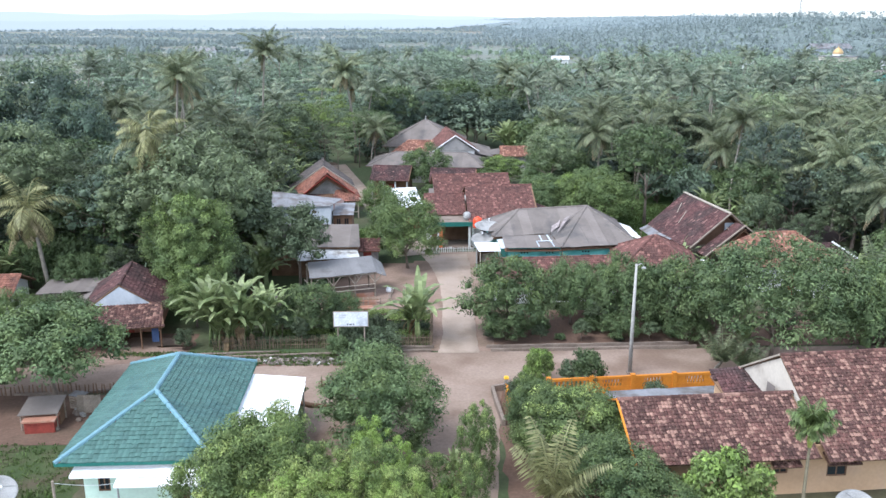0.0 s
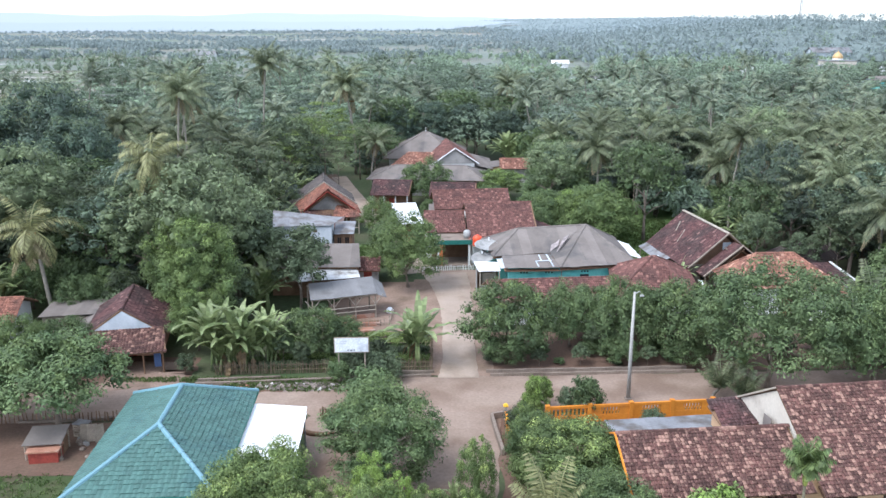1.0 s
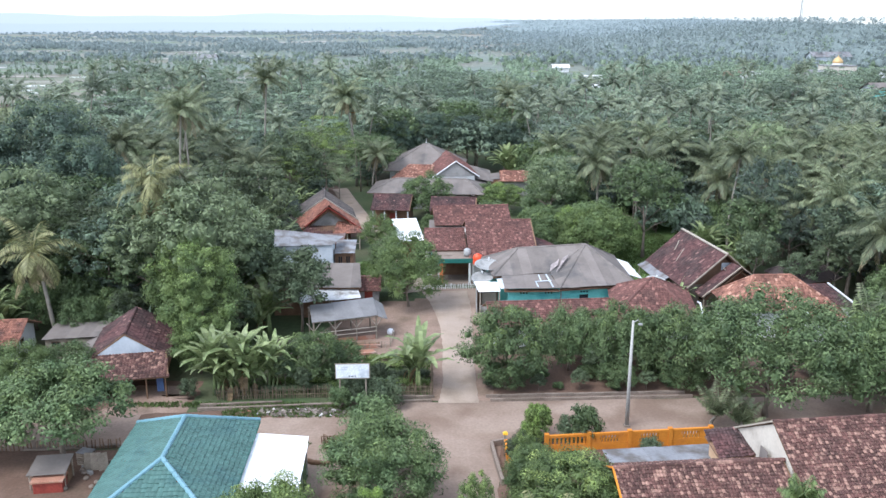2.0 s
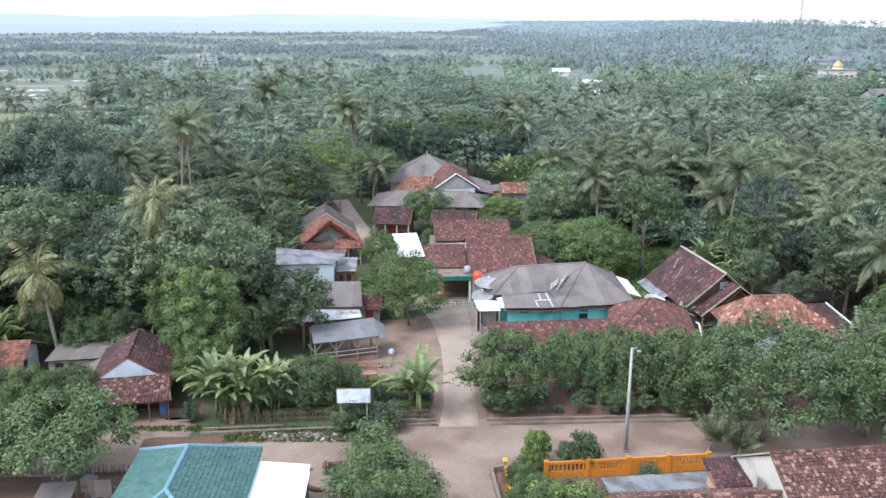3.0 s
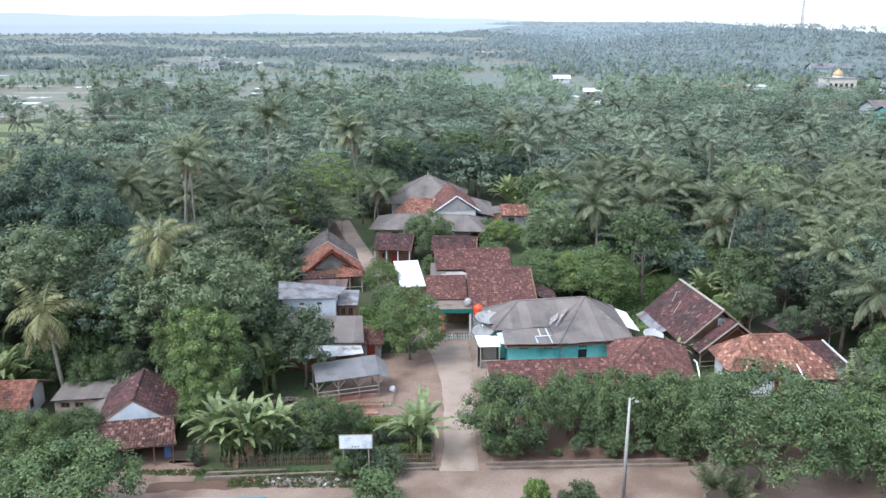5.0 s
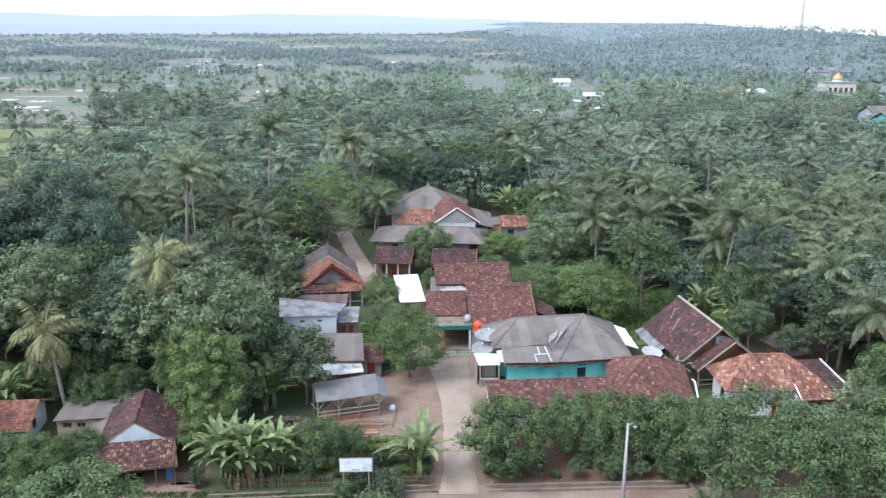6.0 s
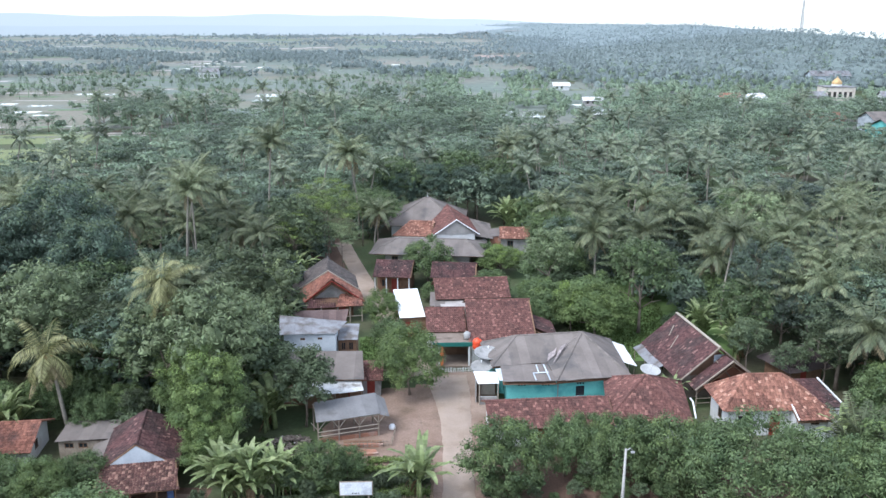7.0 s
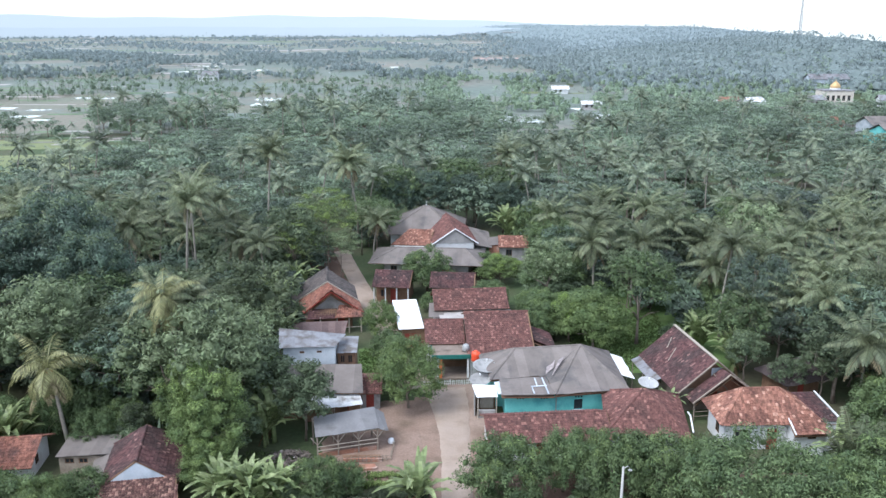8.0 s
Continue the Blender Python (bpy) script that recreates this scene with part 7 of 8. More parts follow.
# near trees, one by one: kind, x, y, size, height
rng = random.Random(5)
for kind, x, y, s, h in [
    (NEAR_MANGO[0], -3.4, 44.6, 1.1, 1.1), (NEAR_MANGO[1], -4.6, 48.6, 0.62, 0.66), (SHRUB[1], -4.9, 54.4, 1.8, 1.7), (SHRUB[1], -7.6, 58.2, 0.9, 1.1), (SHRUB[0], -6.4, 59.6, 1.2, 1.5), (SHRUB[0], -4.2, 58.6, 1.3, 1.4),
    (NEAR_MANGO[1], -9.0, 38.4, 0.92, 1.0), (NEAR_LIGHT[0], -4.4, 36.2, 0.62, 0.62), (LEGGY[0], -3.2, 36.8, 0.5, 0.75), (LEGGY[0], -5.8, 37.0, 0.5, 0.7), (SAPLING[0], -3.6, 39.6, 0.55, 0.75), (NEAR_LIGHT[0], -1.9, 35.8, 0.5, 0.62), (NEAR_LIGHT[0], -6.6, 34.6, 0.7, 0.7), (LEGGY[0], 1.8, 40.3, 0.36, 0.8), (BANANA[1], 1.9, 42.4, 0.4, 0.6), (LEGGY[0], 1.3, 37.2, 0.3, 0.6), (BROADLEAF[0], 0.2, 36.6, 0.5, 0.7), (SAPLING[0], -2.3, 38.6, 0.5, 0.62), (SAPLING[0], -4.2, 38.2, 0.42, 0.5), (LEGGY[0], -0.7, 37.6, 0.4, 0.6), (BANANA[1], 0.6, 40.4, 0.35, 0.5), (LEGGY[0], -10.6, 35.2, 0.7, 0.8),
    (FLUSH[0], 7.1, 42.6, 1.06, 0.9), (NEAR_MANGO[0], 5.3, 44.2, 0.55, 0.85), (NEAR_MANGO[0], 8.3, 37.4, 0.85, 0.8), (SHRUB[1], 4.9, 46.6, 0.9, 1.6), (LEGGY[0], 5.2, 48.6, 0.3, 0.5), (BROADLEAF[0], 13.3, 35.7, 1.05, 1.3), (NEAR_MANGO[0], 10.4, 35.6, 0.6, 0.62), (YOUNG_PALM[1], 5.0, 36.4, 1.1, 1.15), (BETEL[0], 16.95, 36.0, 0.85, 1.08),
    (SPREAD[0], -24.9, 50.9, 1.3, 1.12), (MANGO[2], -30.5, 51.0, 1.0, 1.0), (LIGHT[0], -30.6, 58.6, 0.75, 0.75), (MANGO[2], -35.0, 59.0, 1.0, 0.9), (MANGO[0], -29.0, 62.0, 0.7, 0.7), (MANGO[1], -38.5, 61.5, 1.0, 1.0),
    (BANANA[0], -17.3, 61.0, 1.0, 1.15), (BANANA[0], -15.3, 60.9, 1.05, 1.2), (BANANA[0], -13.4, 62.2, 0.8, 0.95), (SHRUB[0], -19.3, 60.4, 0.7, 0.9), (BANANA[1], -1.9, 61.6, 1.15, 1.1), (BANANA[1], -2.6, 62.6, 0.75, 0.8), (MANGO[2], -10.1, 63.4, 0.78, 0.75), (MANGO[0], -8.0, 65.0, 0.5, 0.5),
    (GUAVA[0], -12.2, 61.8, 0.35, 0.42), (GUAVA[1], -10.6, 60.6, 0.3, 0.36), (SHRUB[0], -5.2, 62.6, 0.9, 1.1), (SHRUB[1], -7.4, 61.2, 0.8, 0.9),
    (MANGO[1], 5.0, 63.0, 1.06, 1.16), (MANGO[0], 10.3, 65.4, 0.74, 0.98), (MANGO[1], 14.3, 63.8, 0.8, 1.12), (MANGO[2], 18.9, 63.2, 1.02, 1.12), (MANGO[0], 4.9, 61.9, 0.55, 0.42), (MANGO[0], 13.6, 62.0, 0.5, 0.42), (MANGO[0], 18.6, 61.7, 0.55, 0.42), (GUAVA[0], 12.4, 63.4, 0.5, 0.5), (SHRUB[0], 3.9, 62.0, 0.7, 0.7), (GUAVA[1], 7.4, 61.3, 0.25, 0.22), (SHRUB[1], 7.6, 63.4, 0.9, 0.8), (SHRUB[1], 11.7, 63.8, 1.0, 0.9), (SHRUB[1], 16.6, 64.0, 1.0, 0.9), (SHRUB[1], 9.0, 61.7, 0.45, 0.4), (GUAVA[0], 10.6, 61.6, 0.3, 0.26), (SHRUB[0], 13.4, 61.5, 0.4, 0.35), (GUAVA[1], 15.8, 61.6, 0.3, 0.25), (SHRUB[0], 17.8, 62.4, 0.7, 0.6), (ROADSIDE[0], 23.3, 56.9, 1.0, 0.98), (SHRUB[0], 26.5, 63.5, 1.3, 1.3), (SHRUB[1], 29.5, 64.2, 1.2, 1.2), (MANGO[0], 33.5, 61.8, 1.1, 0.85), (YOUNG_PALM[0], 35.4, 66.4, 1.5, 1.4), (MANGO[1], 37, 61.5, 1.3, 1.35), (MANGO[0], 22.2, 65.4, 0.8, 0.85), (MANGO[1], 31.2, 57.6, 1.2, 1.3), (MANGO[2], 40.5, 62, 1.3, 1.2), (MANGO[2], 12.6, 68.2, 0.7, 0.8), (MANGO[0], 17.0, 67.6, 0.7, 0.8),
    (BROADLEAF[0], 6.5, 53.4, 0.5, 0.8), (BROADLEAF[0], 5.9, 52.6, 0.4, 0.5), (SHRUB[1], 9.6, 53.0, 1.15, 1.7), (SHRUB[0], 8.6, 53.0, 0.8, 1.2), (SHRUB[0], 5.2, 50.2, 1.1, 1.2), (SHRUB[0], 13.8, 51.4, 0.7, 0.7), (YOUNG_PALM[0], 19.0, 55.2, 0.9, 0.7), (YOUNG_PALM[0], 20.6, 54.0, 0.8, 0.6), (BANANA[1], 21.5, 57.5, 0.7, 0.7),
    (LIGHT[0], -3.4, 81.6, 1.15, 1.12), (MANGO[0], -5.9, 93.0, 0.75, 0.75), (LIGHT[0], -7.6, 101.0, 0.75, 0.75), (GUAVA[0], -12.9, 74.4, 1.2, 1.18), (TALL_OLIVE[0], -19.6, 64.9, 0.6, 0.5), (TALL_OLIVE[0], -20.2, 68.4, 0.88, 0.96), (TALL_OLIVE[0], -23.0, 71.4, 0.7, 0.9), (MANGO[1], -2.2, 121.2, 1.2, 1.15), (LIGHT[1], 8.8, 124.6, 1.1, 0.7), (MANGO[2], 16.0, 118.4, 1.6, 1.2), (LIGHT[0], 18.4, 98.0, 1.35, 1.05), (LIGHT[1], 15.8, 100.6, 1.0, 0.95), (MANGO[2], 14.0, 103.4, 1.2, 1.0), (MANGO[1], 19.0, 104.0, 1.2, 1.1), (MANGO[1], 7.0, 130.5, 0.9, 0.6), (MANGO[0], 11.6, 100.4, 0.7, 0.75), (MANGO[2], 12.4, 107.0, 0.9, 0.9), (MANGO[0], 6.6, 112.4, 0.8, 0.8), (MANGO[1], -1.4, 112.2, 0.5, 0.5), (MANGO[2], 11.2, 94.6, 0.5, 0.5), (BIG_DARK[0], -9.0, 158, 0.62, 0.56), (BIG_DARK[0], -2.5, 161, 0.7, 0.58), (BIG_DARK[0], 4.6, 161, 0.7, 0.56), (BIG_DARK[0], 11.4, 157, 0.62, 0.52), (MANGO[0], -13.0, 152.0, 1.4, 1.5), (MANGO[2], 16.6, 147, 1.4, 1.4), (MANGO[1], 18.5, 136, 1.5, 1.4), (BANANA[0], -20.8, 117.5, 1.1, 1.2), (BANANA[0], -22.0, 126.0, 1.1, 1.3), (UNDER[0], -18.4, 121.0, 2.4, 2.0), (UNDER[1], -20.4, 131.0, 2.8, 2.6), (UNDER[0], -21.0, 138.0, 3.0, 2.8), (UNDER[1], -13.0, 146.5, 2.6, 2.4), (UNDER[0], -19.6, 113.5, 2.2, 1.8), (MANGO[1], -23.0, 134.0, 1.2, 1.2), (UNDER[1], -22.5, 108.0, 2.6, 2.4),
    (FOREST[1], 37.5, 96.4, 0.85, 1.1), (FOREST[0], 41.0, 83.0, 1.1, 0.85), (MANGO[1], 42.5, 73.0, 1.3, 1.3), (YOUNG_PALM[0], 42.4, 68.5, 1.5, 1.4), (FOREST[2], 34.2, 92.6, 0.8, 0.7), (FOREST[0], 36.4, 83.6, 0.5, 0.45), (FOREST[3], 39.6, 83.0, 0.55, 0.5), (FOREST[1], 42.6, 86.5, 0.75, 0.75), (FOREST[0], 33.2, 87.8, 0.55, 0.55), (FOREST[3], 46.0, 91, 0.9, 0.9), (MANGO[1], 44.5, 77.5, 1.1, 1.1), (FOREST[1], 50.5, 80, 0.9, 0.8), (BANANA[1], 22.9, 79.2, 0.6, 0.75), (BANANA[0], 30.5, 97.0, 1.0, 1.1), (SHRUB[0], 28.6, 101.0, 1.4, 1.2), (SHRUB[1], 32.4, 104.0, 1.8, 2.0), (SHRUB[0], 34.0, 110.0, 2.0, 2.0), (MANGO[1], 36.4, 106.0, 1.1, 1.1), (BANANA[1], 34.6, 67.8, 1.0, 1.1), (BANANA[0], 33.2, 91.4, 1.0, 1.2), (BANANA[0], 11.5, 150, 1.4, 1.5), (UNDER[0], 43.0, 96.5, 2.4, 2.4), (UNDER[1], 48.0, 97.5, 2.6, 2.4), (UNDER[0], 53.0, 97.0, 2.6, 2.6), (UNDER[1], 46.5, 105.0, 2.6, 2.8), (UNDER[0], 51.5, 105.0, 2.8, 2.8), (UNDER[1], 41.0, 100.0, 2.6, 2.6), (BANANA[0], 46.5, 93.0, 1.1, 1.2), (MANGO[2], 55.8, 103.5, 1.3, 1.3), (UNDER[0], 54.5, 93.0, 2.4, 2.4), (MANGO[0], 48.6, 92.2, 0.9, 0.9),
    
    (FEATHER[0], -17.6, 128.0, 1.3, 1.15), (FEATHER[1], -15.2, 124.4, 0.9, 0.7), (FEATHER[0], -21.5, 121.5, 1.0, 0.85), (FEATHER[1], -19.0, 133.0, 1.2, 1.0), (FEATHER[1], -13.6, 141.0, 1.0, 0.8), (FOREST[2], -11.2, 143.0, 0.9, 0.75), (FOREST[2], 2.5, 166.0, 1.3, 1.05), (FOREST[2], -9.5, 160.0, 1.2, 1.0), (FOREST[2], 12.0, 163.0, 1.2, 1.0),
    (FOREST[3], -24.0, 92.0, 1.1, 0.95), (FOREST[3], -20.0, 89.5, 0.75, 0.62), (FOREST[0], -30.5, 88.5, 1.1, 1.0), (FOREST[2], -35.5, 80.0, 1.0, 0.8), (FOREST[2], -30.0, 78.5, 0.8, 0.62), (FOREST[0], -28.2, 72.8, 0.45, 0.4), (GUAVA[1], -19.4, 78.4, 1.9, 1.35), (LIGHT[1], -17.8, 82.0, 0.75, 0.95), (GUAVA[0], -21.4, 74.2, 1.0, 0.75), (BANANA[0], -16.0, 74.0, 1.1, 1.1), (BANANA[0], -19.6, 96.5, 1.1, 1.2), (FOREST[0], -18.5, 70.5, 0.6, 0.5), (FOREST[0], -40.5, 86, 1.2, 1.05), (FOREST[3], -46, 78, 1.1, 0.9), (FOREST[0], -38.0, 79.0, 0.75, 0.75), (BIG_DARK[0], -46.0, 100.0, 1.0, 1.0), (BIG_DARK[0], -40.5, 95.0, 0.75, 0.82), (BIG_DARK[0], -52.0, 96.0, 0.9, 0.85), (FEATHER[1], -33.2, 79.5, 1.2, 0.95), (MANGO[0], -32.0, 72.4, 0.7, 0.75), (MANGO[1], -29.8, 74.8, 0.7, 0.75), (MANGO[2], -37.6, 75.2, 0.8, 0.85), (MANGO[0], -41.4, 73.4, 0.85, 0.85), (SHRUB[1], -44.0, 71.0, 2.2, 2.4), (BANANA[0], -39.4, 71.0, 1.0, 1.1), (SHRUB[1], -46.0, 74.0, 2.6, 3.0), (SHRUB[0], -28.6, 71.8, 1.7, 1.8), (SHRUB[1], -34.4, 76.6, 2.4, 3.0), (MANGO[1], -4.9, 86.2, 0.6, 0.62),
]:
    put(kind, rng, x, y, s, h)

put(DRY_PALM[0], rng, -34.6, 72.6, 1.1, 1.0, math.pi)
put(DRY_PALM[1], rng, -24.4, 75.8, 0.95, 1.03, math.pi)
for x, y, h in [(46.0, 69.5, 5.7), (41.5, 79.5, 8.5), (-25.4, 78.6, 12.7), (-24.2, 81.4, 12.2), (-27.2, 130.0, 19.2), (-36.0, 117.0, 15.6), (-33.0, 112.0, 16.2), (-14.8, 146.0, 15.6), (-11.0, 135.5, 7.1), (22.0, 121.0, 10.6), (46.5, 97.4, 9.1), (34.8, 94.0, 7.1), (14.2, 163.0, 14.0), (-16.8, 158.0, 11.8), (-31.5, 101.0, 17.6), (26.4, 114.0, 9.2), (32.2, 118.5, 10.6), (41.5, 88.5, 9.6), (39.5, 104.0, 9.9), (49.0, 88.0, 7.8), (42.0, 93.0, 8.2), (51.5, 94.5, 9.2), (45.0, 101.5, 9.6), (50.5, 101.0, 10.4), (55.5, 99.0, 9.0), (43.5, 107.0, 10.8), (53.5, 107.0, 11.0), (57.0, 91.0, 8.4)]:
    put_palm(rng, x, y, h)

# the woods round the village: scattered so that no two stand too close, clear of houses, lanes and fields
CLEAR = [(39, 90, 57, 108), (-56, 92, -38, 104), (-48, 66, -29, 77), (-22, 0, 30, 58), (-40, 0, 75, 60), (-42, 58, -18, 71), (-20, 58, 23, 92), (-19.5, 92, 13, 126), (-13, 118, 16, 158), (20, 66, 37, 97), (22, 50, 60, 70), (13, 92, 24, 108), (34, 82, 43, 92), (36, 68, 50, 86), (-21.5, 104, -8, 128), (-19, 126, -12, 150), (24.5, 90, 29, 110)]
OPEN = [(-128, 262, 50, 24), (-175, 320, 50, 20), (18, 250, 6, 14), (44, 300, 12, 30), (-175, 330, 48, 34), (31, 325, 14, 52), (-108, 224, 28, 34), (128, 245, 12, 24), (-73, 330, 8, 40), (2, 272, 9, 17), (-4, 300, 8, 12), (-190, 381, 30, 30), (-20, 232, 6, 12), (139, 280, 16, 18), (150, 300, 12, 12)]
placed = []


def free(x, y, gap):
    if any(a <= x <= c and b <= y <= d for a, b, c, d in CLEAR) or any(abs(x - a) < w and abs(y - b) < d for a, b, w, d in OPEN):
        return False
    return all((x - p) ** 2 + (y - q) ** 2 > gap * gap for p, q in placed)


rng = random.Random(8)
tries = 0
while len(placed) < 980 and tries < 60000:
    tries += 1
    y = 62 + (330 - 62) * rng.random() ** 0.8
    x = rng.uniform(-1, 1) * (0.6 * y + 16)
    gap = (5.4 if x > 12 and 95 < y < 215 else 4.7) + 0.011 * y
    if not free(x, y, gap) or (x < -0.4 * y and y > 200 and rng.random() < 0.95) or (x < -0.1 * y and y > 300 and rng.random() < 0.75):
        continue
    placed.append((x, y))
    near = y < 145
    share = rng.random()
    palms = 0.66 if x > 12 and 95 < y < 215 else 0.36 if x < -12 and 105 < y < 190 else 0.17 if y > 105 else 0.0
    if share < palms:
        put_palm(rng, x, y, rng.uniform(8.5, 14.5) if x < 0 else rng.uniform(7.5, 12.5), None, None if near else FAR_PALM)
    elif share < palms + 0.07 and near:
        put(FEATHER[1], rng, x, y, rng.uniform(0.8, 1.2), rng.uniform(0.7, 1.0))
    elif share < palms + 0.13 and near:
        put(BANANA[0], rng, x, y, rng.uniform(1.0, 1.5), rng.uniform(1.1, 1.6))
    else:
        s = rng.uniform(0.8, 1.2)
        put(FOREST if near else FAR_TREE, rng, x, y, s, s * rng.uniform(0.72, 1.0))

# undergrowth between the trunks near the village
for k in range(272):
    for _ in range(20):
        y = rng.uniform(60, 150) if k < 190 else rng.uniform(95, 205)
        x = rng.uniform(-1 if k < 190 else 0.1, 1) * (0.58 * y + 8)
        if not any(a - 0.5 <= x <= c + 0.5 and b - 0.5 <= y <= d + 0.5 for a, b, c, d in CLEAR):
            put(UNDER, rng, x, y, rng.uniform(2.2, 3.8), rng.uniform(1.8, 3.4))
            break


OPEN += [(x, y - 36, w * 0.55 + 3, d * 0.5 + 42) for x, y, w, d in PONDS if y < 760]
OPEN += [(66, 840, 45, 70), (188, 402, 15, 22), (139, 262, 10, 16), (136, 300, 12, 20), (138, 372, 12, 22), (176, 384, 14, 20), (66, 370, 10, 20)]


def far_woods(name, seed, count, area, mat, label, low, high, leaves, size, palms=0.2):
    """Woods too far off to count: one mesh of many small uneven domes, each roughened by leaf clusters, with some palm stars among them."""
    r = np.random.default_rng(seed)
    out = []
    while len(out) < count:
        p = area(r)
        if p is not None and not any(abs(p[0] - a) < w * 0.9 and abs(p[1] - b) < d * 0.9 for a, b, w, d in OPEN):
            out.append(p)
    ring, rows = 6, 3
    theta, phi = np.linspace(0, 2 * np.pi, ring, endpoint=False), np.array([-0.3, 0.5, 1.25])
    idx = np.arange(rows * ring).reshape(rows, ring)
    turn = np.roll(idx, -1, 1)
    a, b, c, d = idx[:-1].ravel(), turn[:-1].ravel(), turn[1:].ravel(), idx[1:].ravel()
    lump = np.concatenate([np.stack([a, b, c], 1), np.stack([a, c, d], 1)])
    vs, qs, k = [], [], 0
    for x, y in out:
        h = r.uniform(low, high)
        w = h * r.uniform(0.24, 0.38)
        z = land(x, y)
        if r.random() < palms:
            n = 13
            t = r.uniform(0, 6.28) + np.arange(n) * 2.39996
            dirs = unit(np.stack([np.cos(t), np.sin(t), r.uniform(-0.6, 1.0, n)], 1))
            heart = np.array([x, y, z + h * 1.08])
            side = unit(np.cross(dirs, np.array([0, 0, 1.0]))) * 0.42
            side *= 0.7
            v = np.stack([heart + dirs * 0.3 - side, heart + dirs * 0.3 + side, heart + dirs * 3.2 - np.array([0, 0, 0.7])], 1).reshape(-1, 3)
            trunk = np.array([(x - 0.16, y, z), (x + 0.16, y, z), (x, y, z + h)])
            v = np.concatenate([v, trunk])
            q = np.arange(len(v)).reshape(-1, 3)
        else:
            z -= 0.24 * h
            wob = r.uniform(0.4, 0.8, (rows, ring))
            v = np.stack([x + w * np.cos(phi)[:, None] * wob * np.cos(theta), y + w * np.cos(phi)[:, None] * wob * np.sin(theta), z + h * 0.58 + h * 0.34 * np.sin(phi)[:, None] * (0.7 + 0.3 * wob)], 2).reshape(-1, 3)
            dirs = unit(r.normal(size=(leaves, 3)))
            dirs[:, 2] = np.abs(dirs[:, 2]) - 0.15
            lobes = unit(r.normal(size=(6, 3))) * np.array([0.5, 0.5, 0.35])
            at = np.array([x, y, z + h * 0.6]) + (dirs * r.uniform(0.55, 0.85, leaves)[:, None] + lobes[r.integers(0, 6, leaves)]) * np.array([w, w, h * 0.38])
            nor = unit(dirs + r.normal(size=(leaves, 3)) * 0.45)
            along = unit(np.cross(nor, r.normal(size=(leaves, 3))))
            across = np.cross(nor, along)
            s = size * r.uniform(0.6, 1.4, leaves)[:, None]
            lv = np.stack([at - along * s * 0.5 - across * s * 0.3, at - along * s * 0.4 + across * s * 0.4, at + along * s * 0.6], 1).reshape(-1, 3)
            q = np.concatenate([lump, np.arange(len(lv)).reshape(-1, 3) + len(v)])
            v = np.concatenate([v, lv])
        vs.append(v)
        qs.append(q + k)
        k += len(v)
    return tagged(new(name, quick_mesh(name, np.concatenate(vs), np.concatenate(qs), mat)), label, "woods", "", "stuff")


def belt(r):
    y = 285 + 290 * r.random() ** 1.2
    x = r.uniform(-1, 1) * (0.6 * y + 20)
    return (x, y) if r.random() < (0.9 if x > -0.02 * y else 0.5 if y < 320 and x > -0.38 * y else 0.0) else None


def sparse(r):
    y = 235 + 395 * r.random()
    x = r.uniform(-1, 0.0) * (0.6 * y + 20)
    return (x, y) if y > 305 or x < -0.4 * y else None


def clumped(x, y):
    u, v = x / y * 22, 17 * math.log(y)
    return math.sin(v + 1.3 * math.sin(0.9 * u)) + 0.8 * math.sin(1.3 * u + 0.55 * v) + 0.5 * math.sin(2.9 * u - 1.7 * v)


def plain(r):
    y = 560 + 400 * r.random()
    x = r.uniform(-1, 0.45) * (0.6 * y + 20)
    return (x, y) if clumped(x, y) + 2.2 * r.random() > 1.25 and land(x, y) < 4 else None


def far_plain(r):
    y = 900 + 1040 * r.random() ** 1.3
    x = r.uniform(-1, 0.4) * (0.6 * y + 20)
    return (x, y) if clumped(x, y) + 2.0 * r.random() > 1.05 and land(x, y) < 4 else None


def on_ridge(x, y):
    return x < 18 + float(np.interp(y, [430, 590, 780, 1480, 2400], [290, 300, 330, 400, 150]))


def near_ridge(r):
    y = 440 + 420 * r.random()
    x = r.uniform(0.02, 1) * (0.62 * y + 30)
    return (x, y) if land(x, y) > 0.4 + 4.5 * r.random() and on_ridge(x, y) else None


def ridge(r):
    y = 820 + 1700 * r.random() ** 1.4
    x = r.uniform(0.02, 1) * (0.62 * y + 30)
    return (x, y) if land(x, y) > 0.4 + 4.5 * r.random() and on_ridge(x, y) else None


def skyline(r):
    y = 1500 + 1050 * r.random()
    return (r.uniform(-1, 0.02) * (0.62 * y + 30), y)


far_woods("belt_woods", 201, 2200, belt, HAZED_LEAF, "mixed woods and palms beyond the village", 4.5, 7.5, 46, 1.0)
far_woods("sparse_woods", 205, 1500, sparse, HAZED_LEAF, "sparse palms and bushes between ponds and brown fields", 2.5, 6.0, 40, 0.8, 0.55)
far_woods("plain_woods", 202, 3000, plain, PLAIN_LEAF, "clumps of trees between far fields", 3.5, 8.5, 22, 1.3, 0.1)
far_woods("far_plain_woods", 206, 3600, far_plain, FAR_HAZED_LEAF, "bands of trees across the far plain", 3, 7.5, 12, 1.6, 0.03)
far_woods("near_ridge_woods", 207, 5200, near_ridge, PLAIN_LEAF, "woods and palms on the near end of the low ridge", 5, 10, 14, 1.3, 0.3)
far_woods("ridge_woods", 203, 9000, ridge, FAR_HAZED_LEAF, "woods covering the low far ridge", 5.5, 9, 9, 1.5, 0.12)
far_woods("skyline_woods", 204, 420, skyline, FAR_HAZED_LEAF, "woods along the horizon", 5, 10, 8, 3.0)

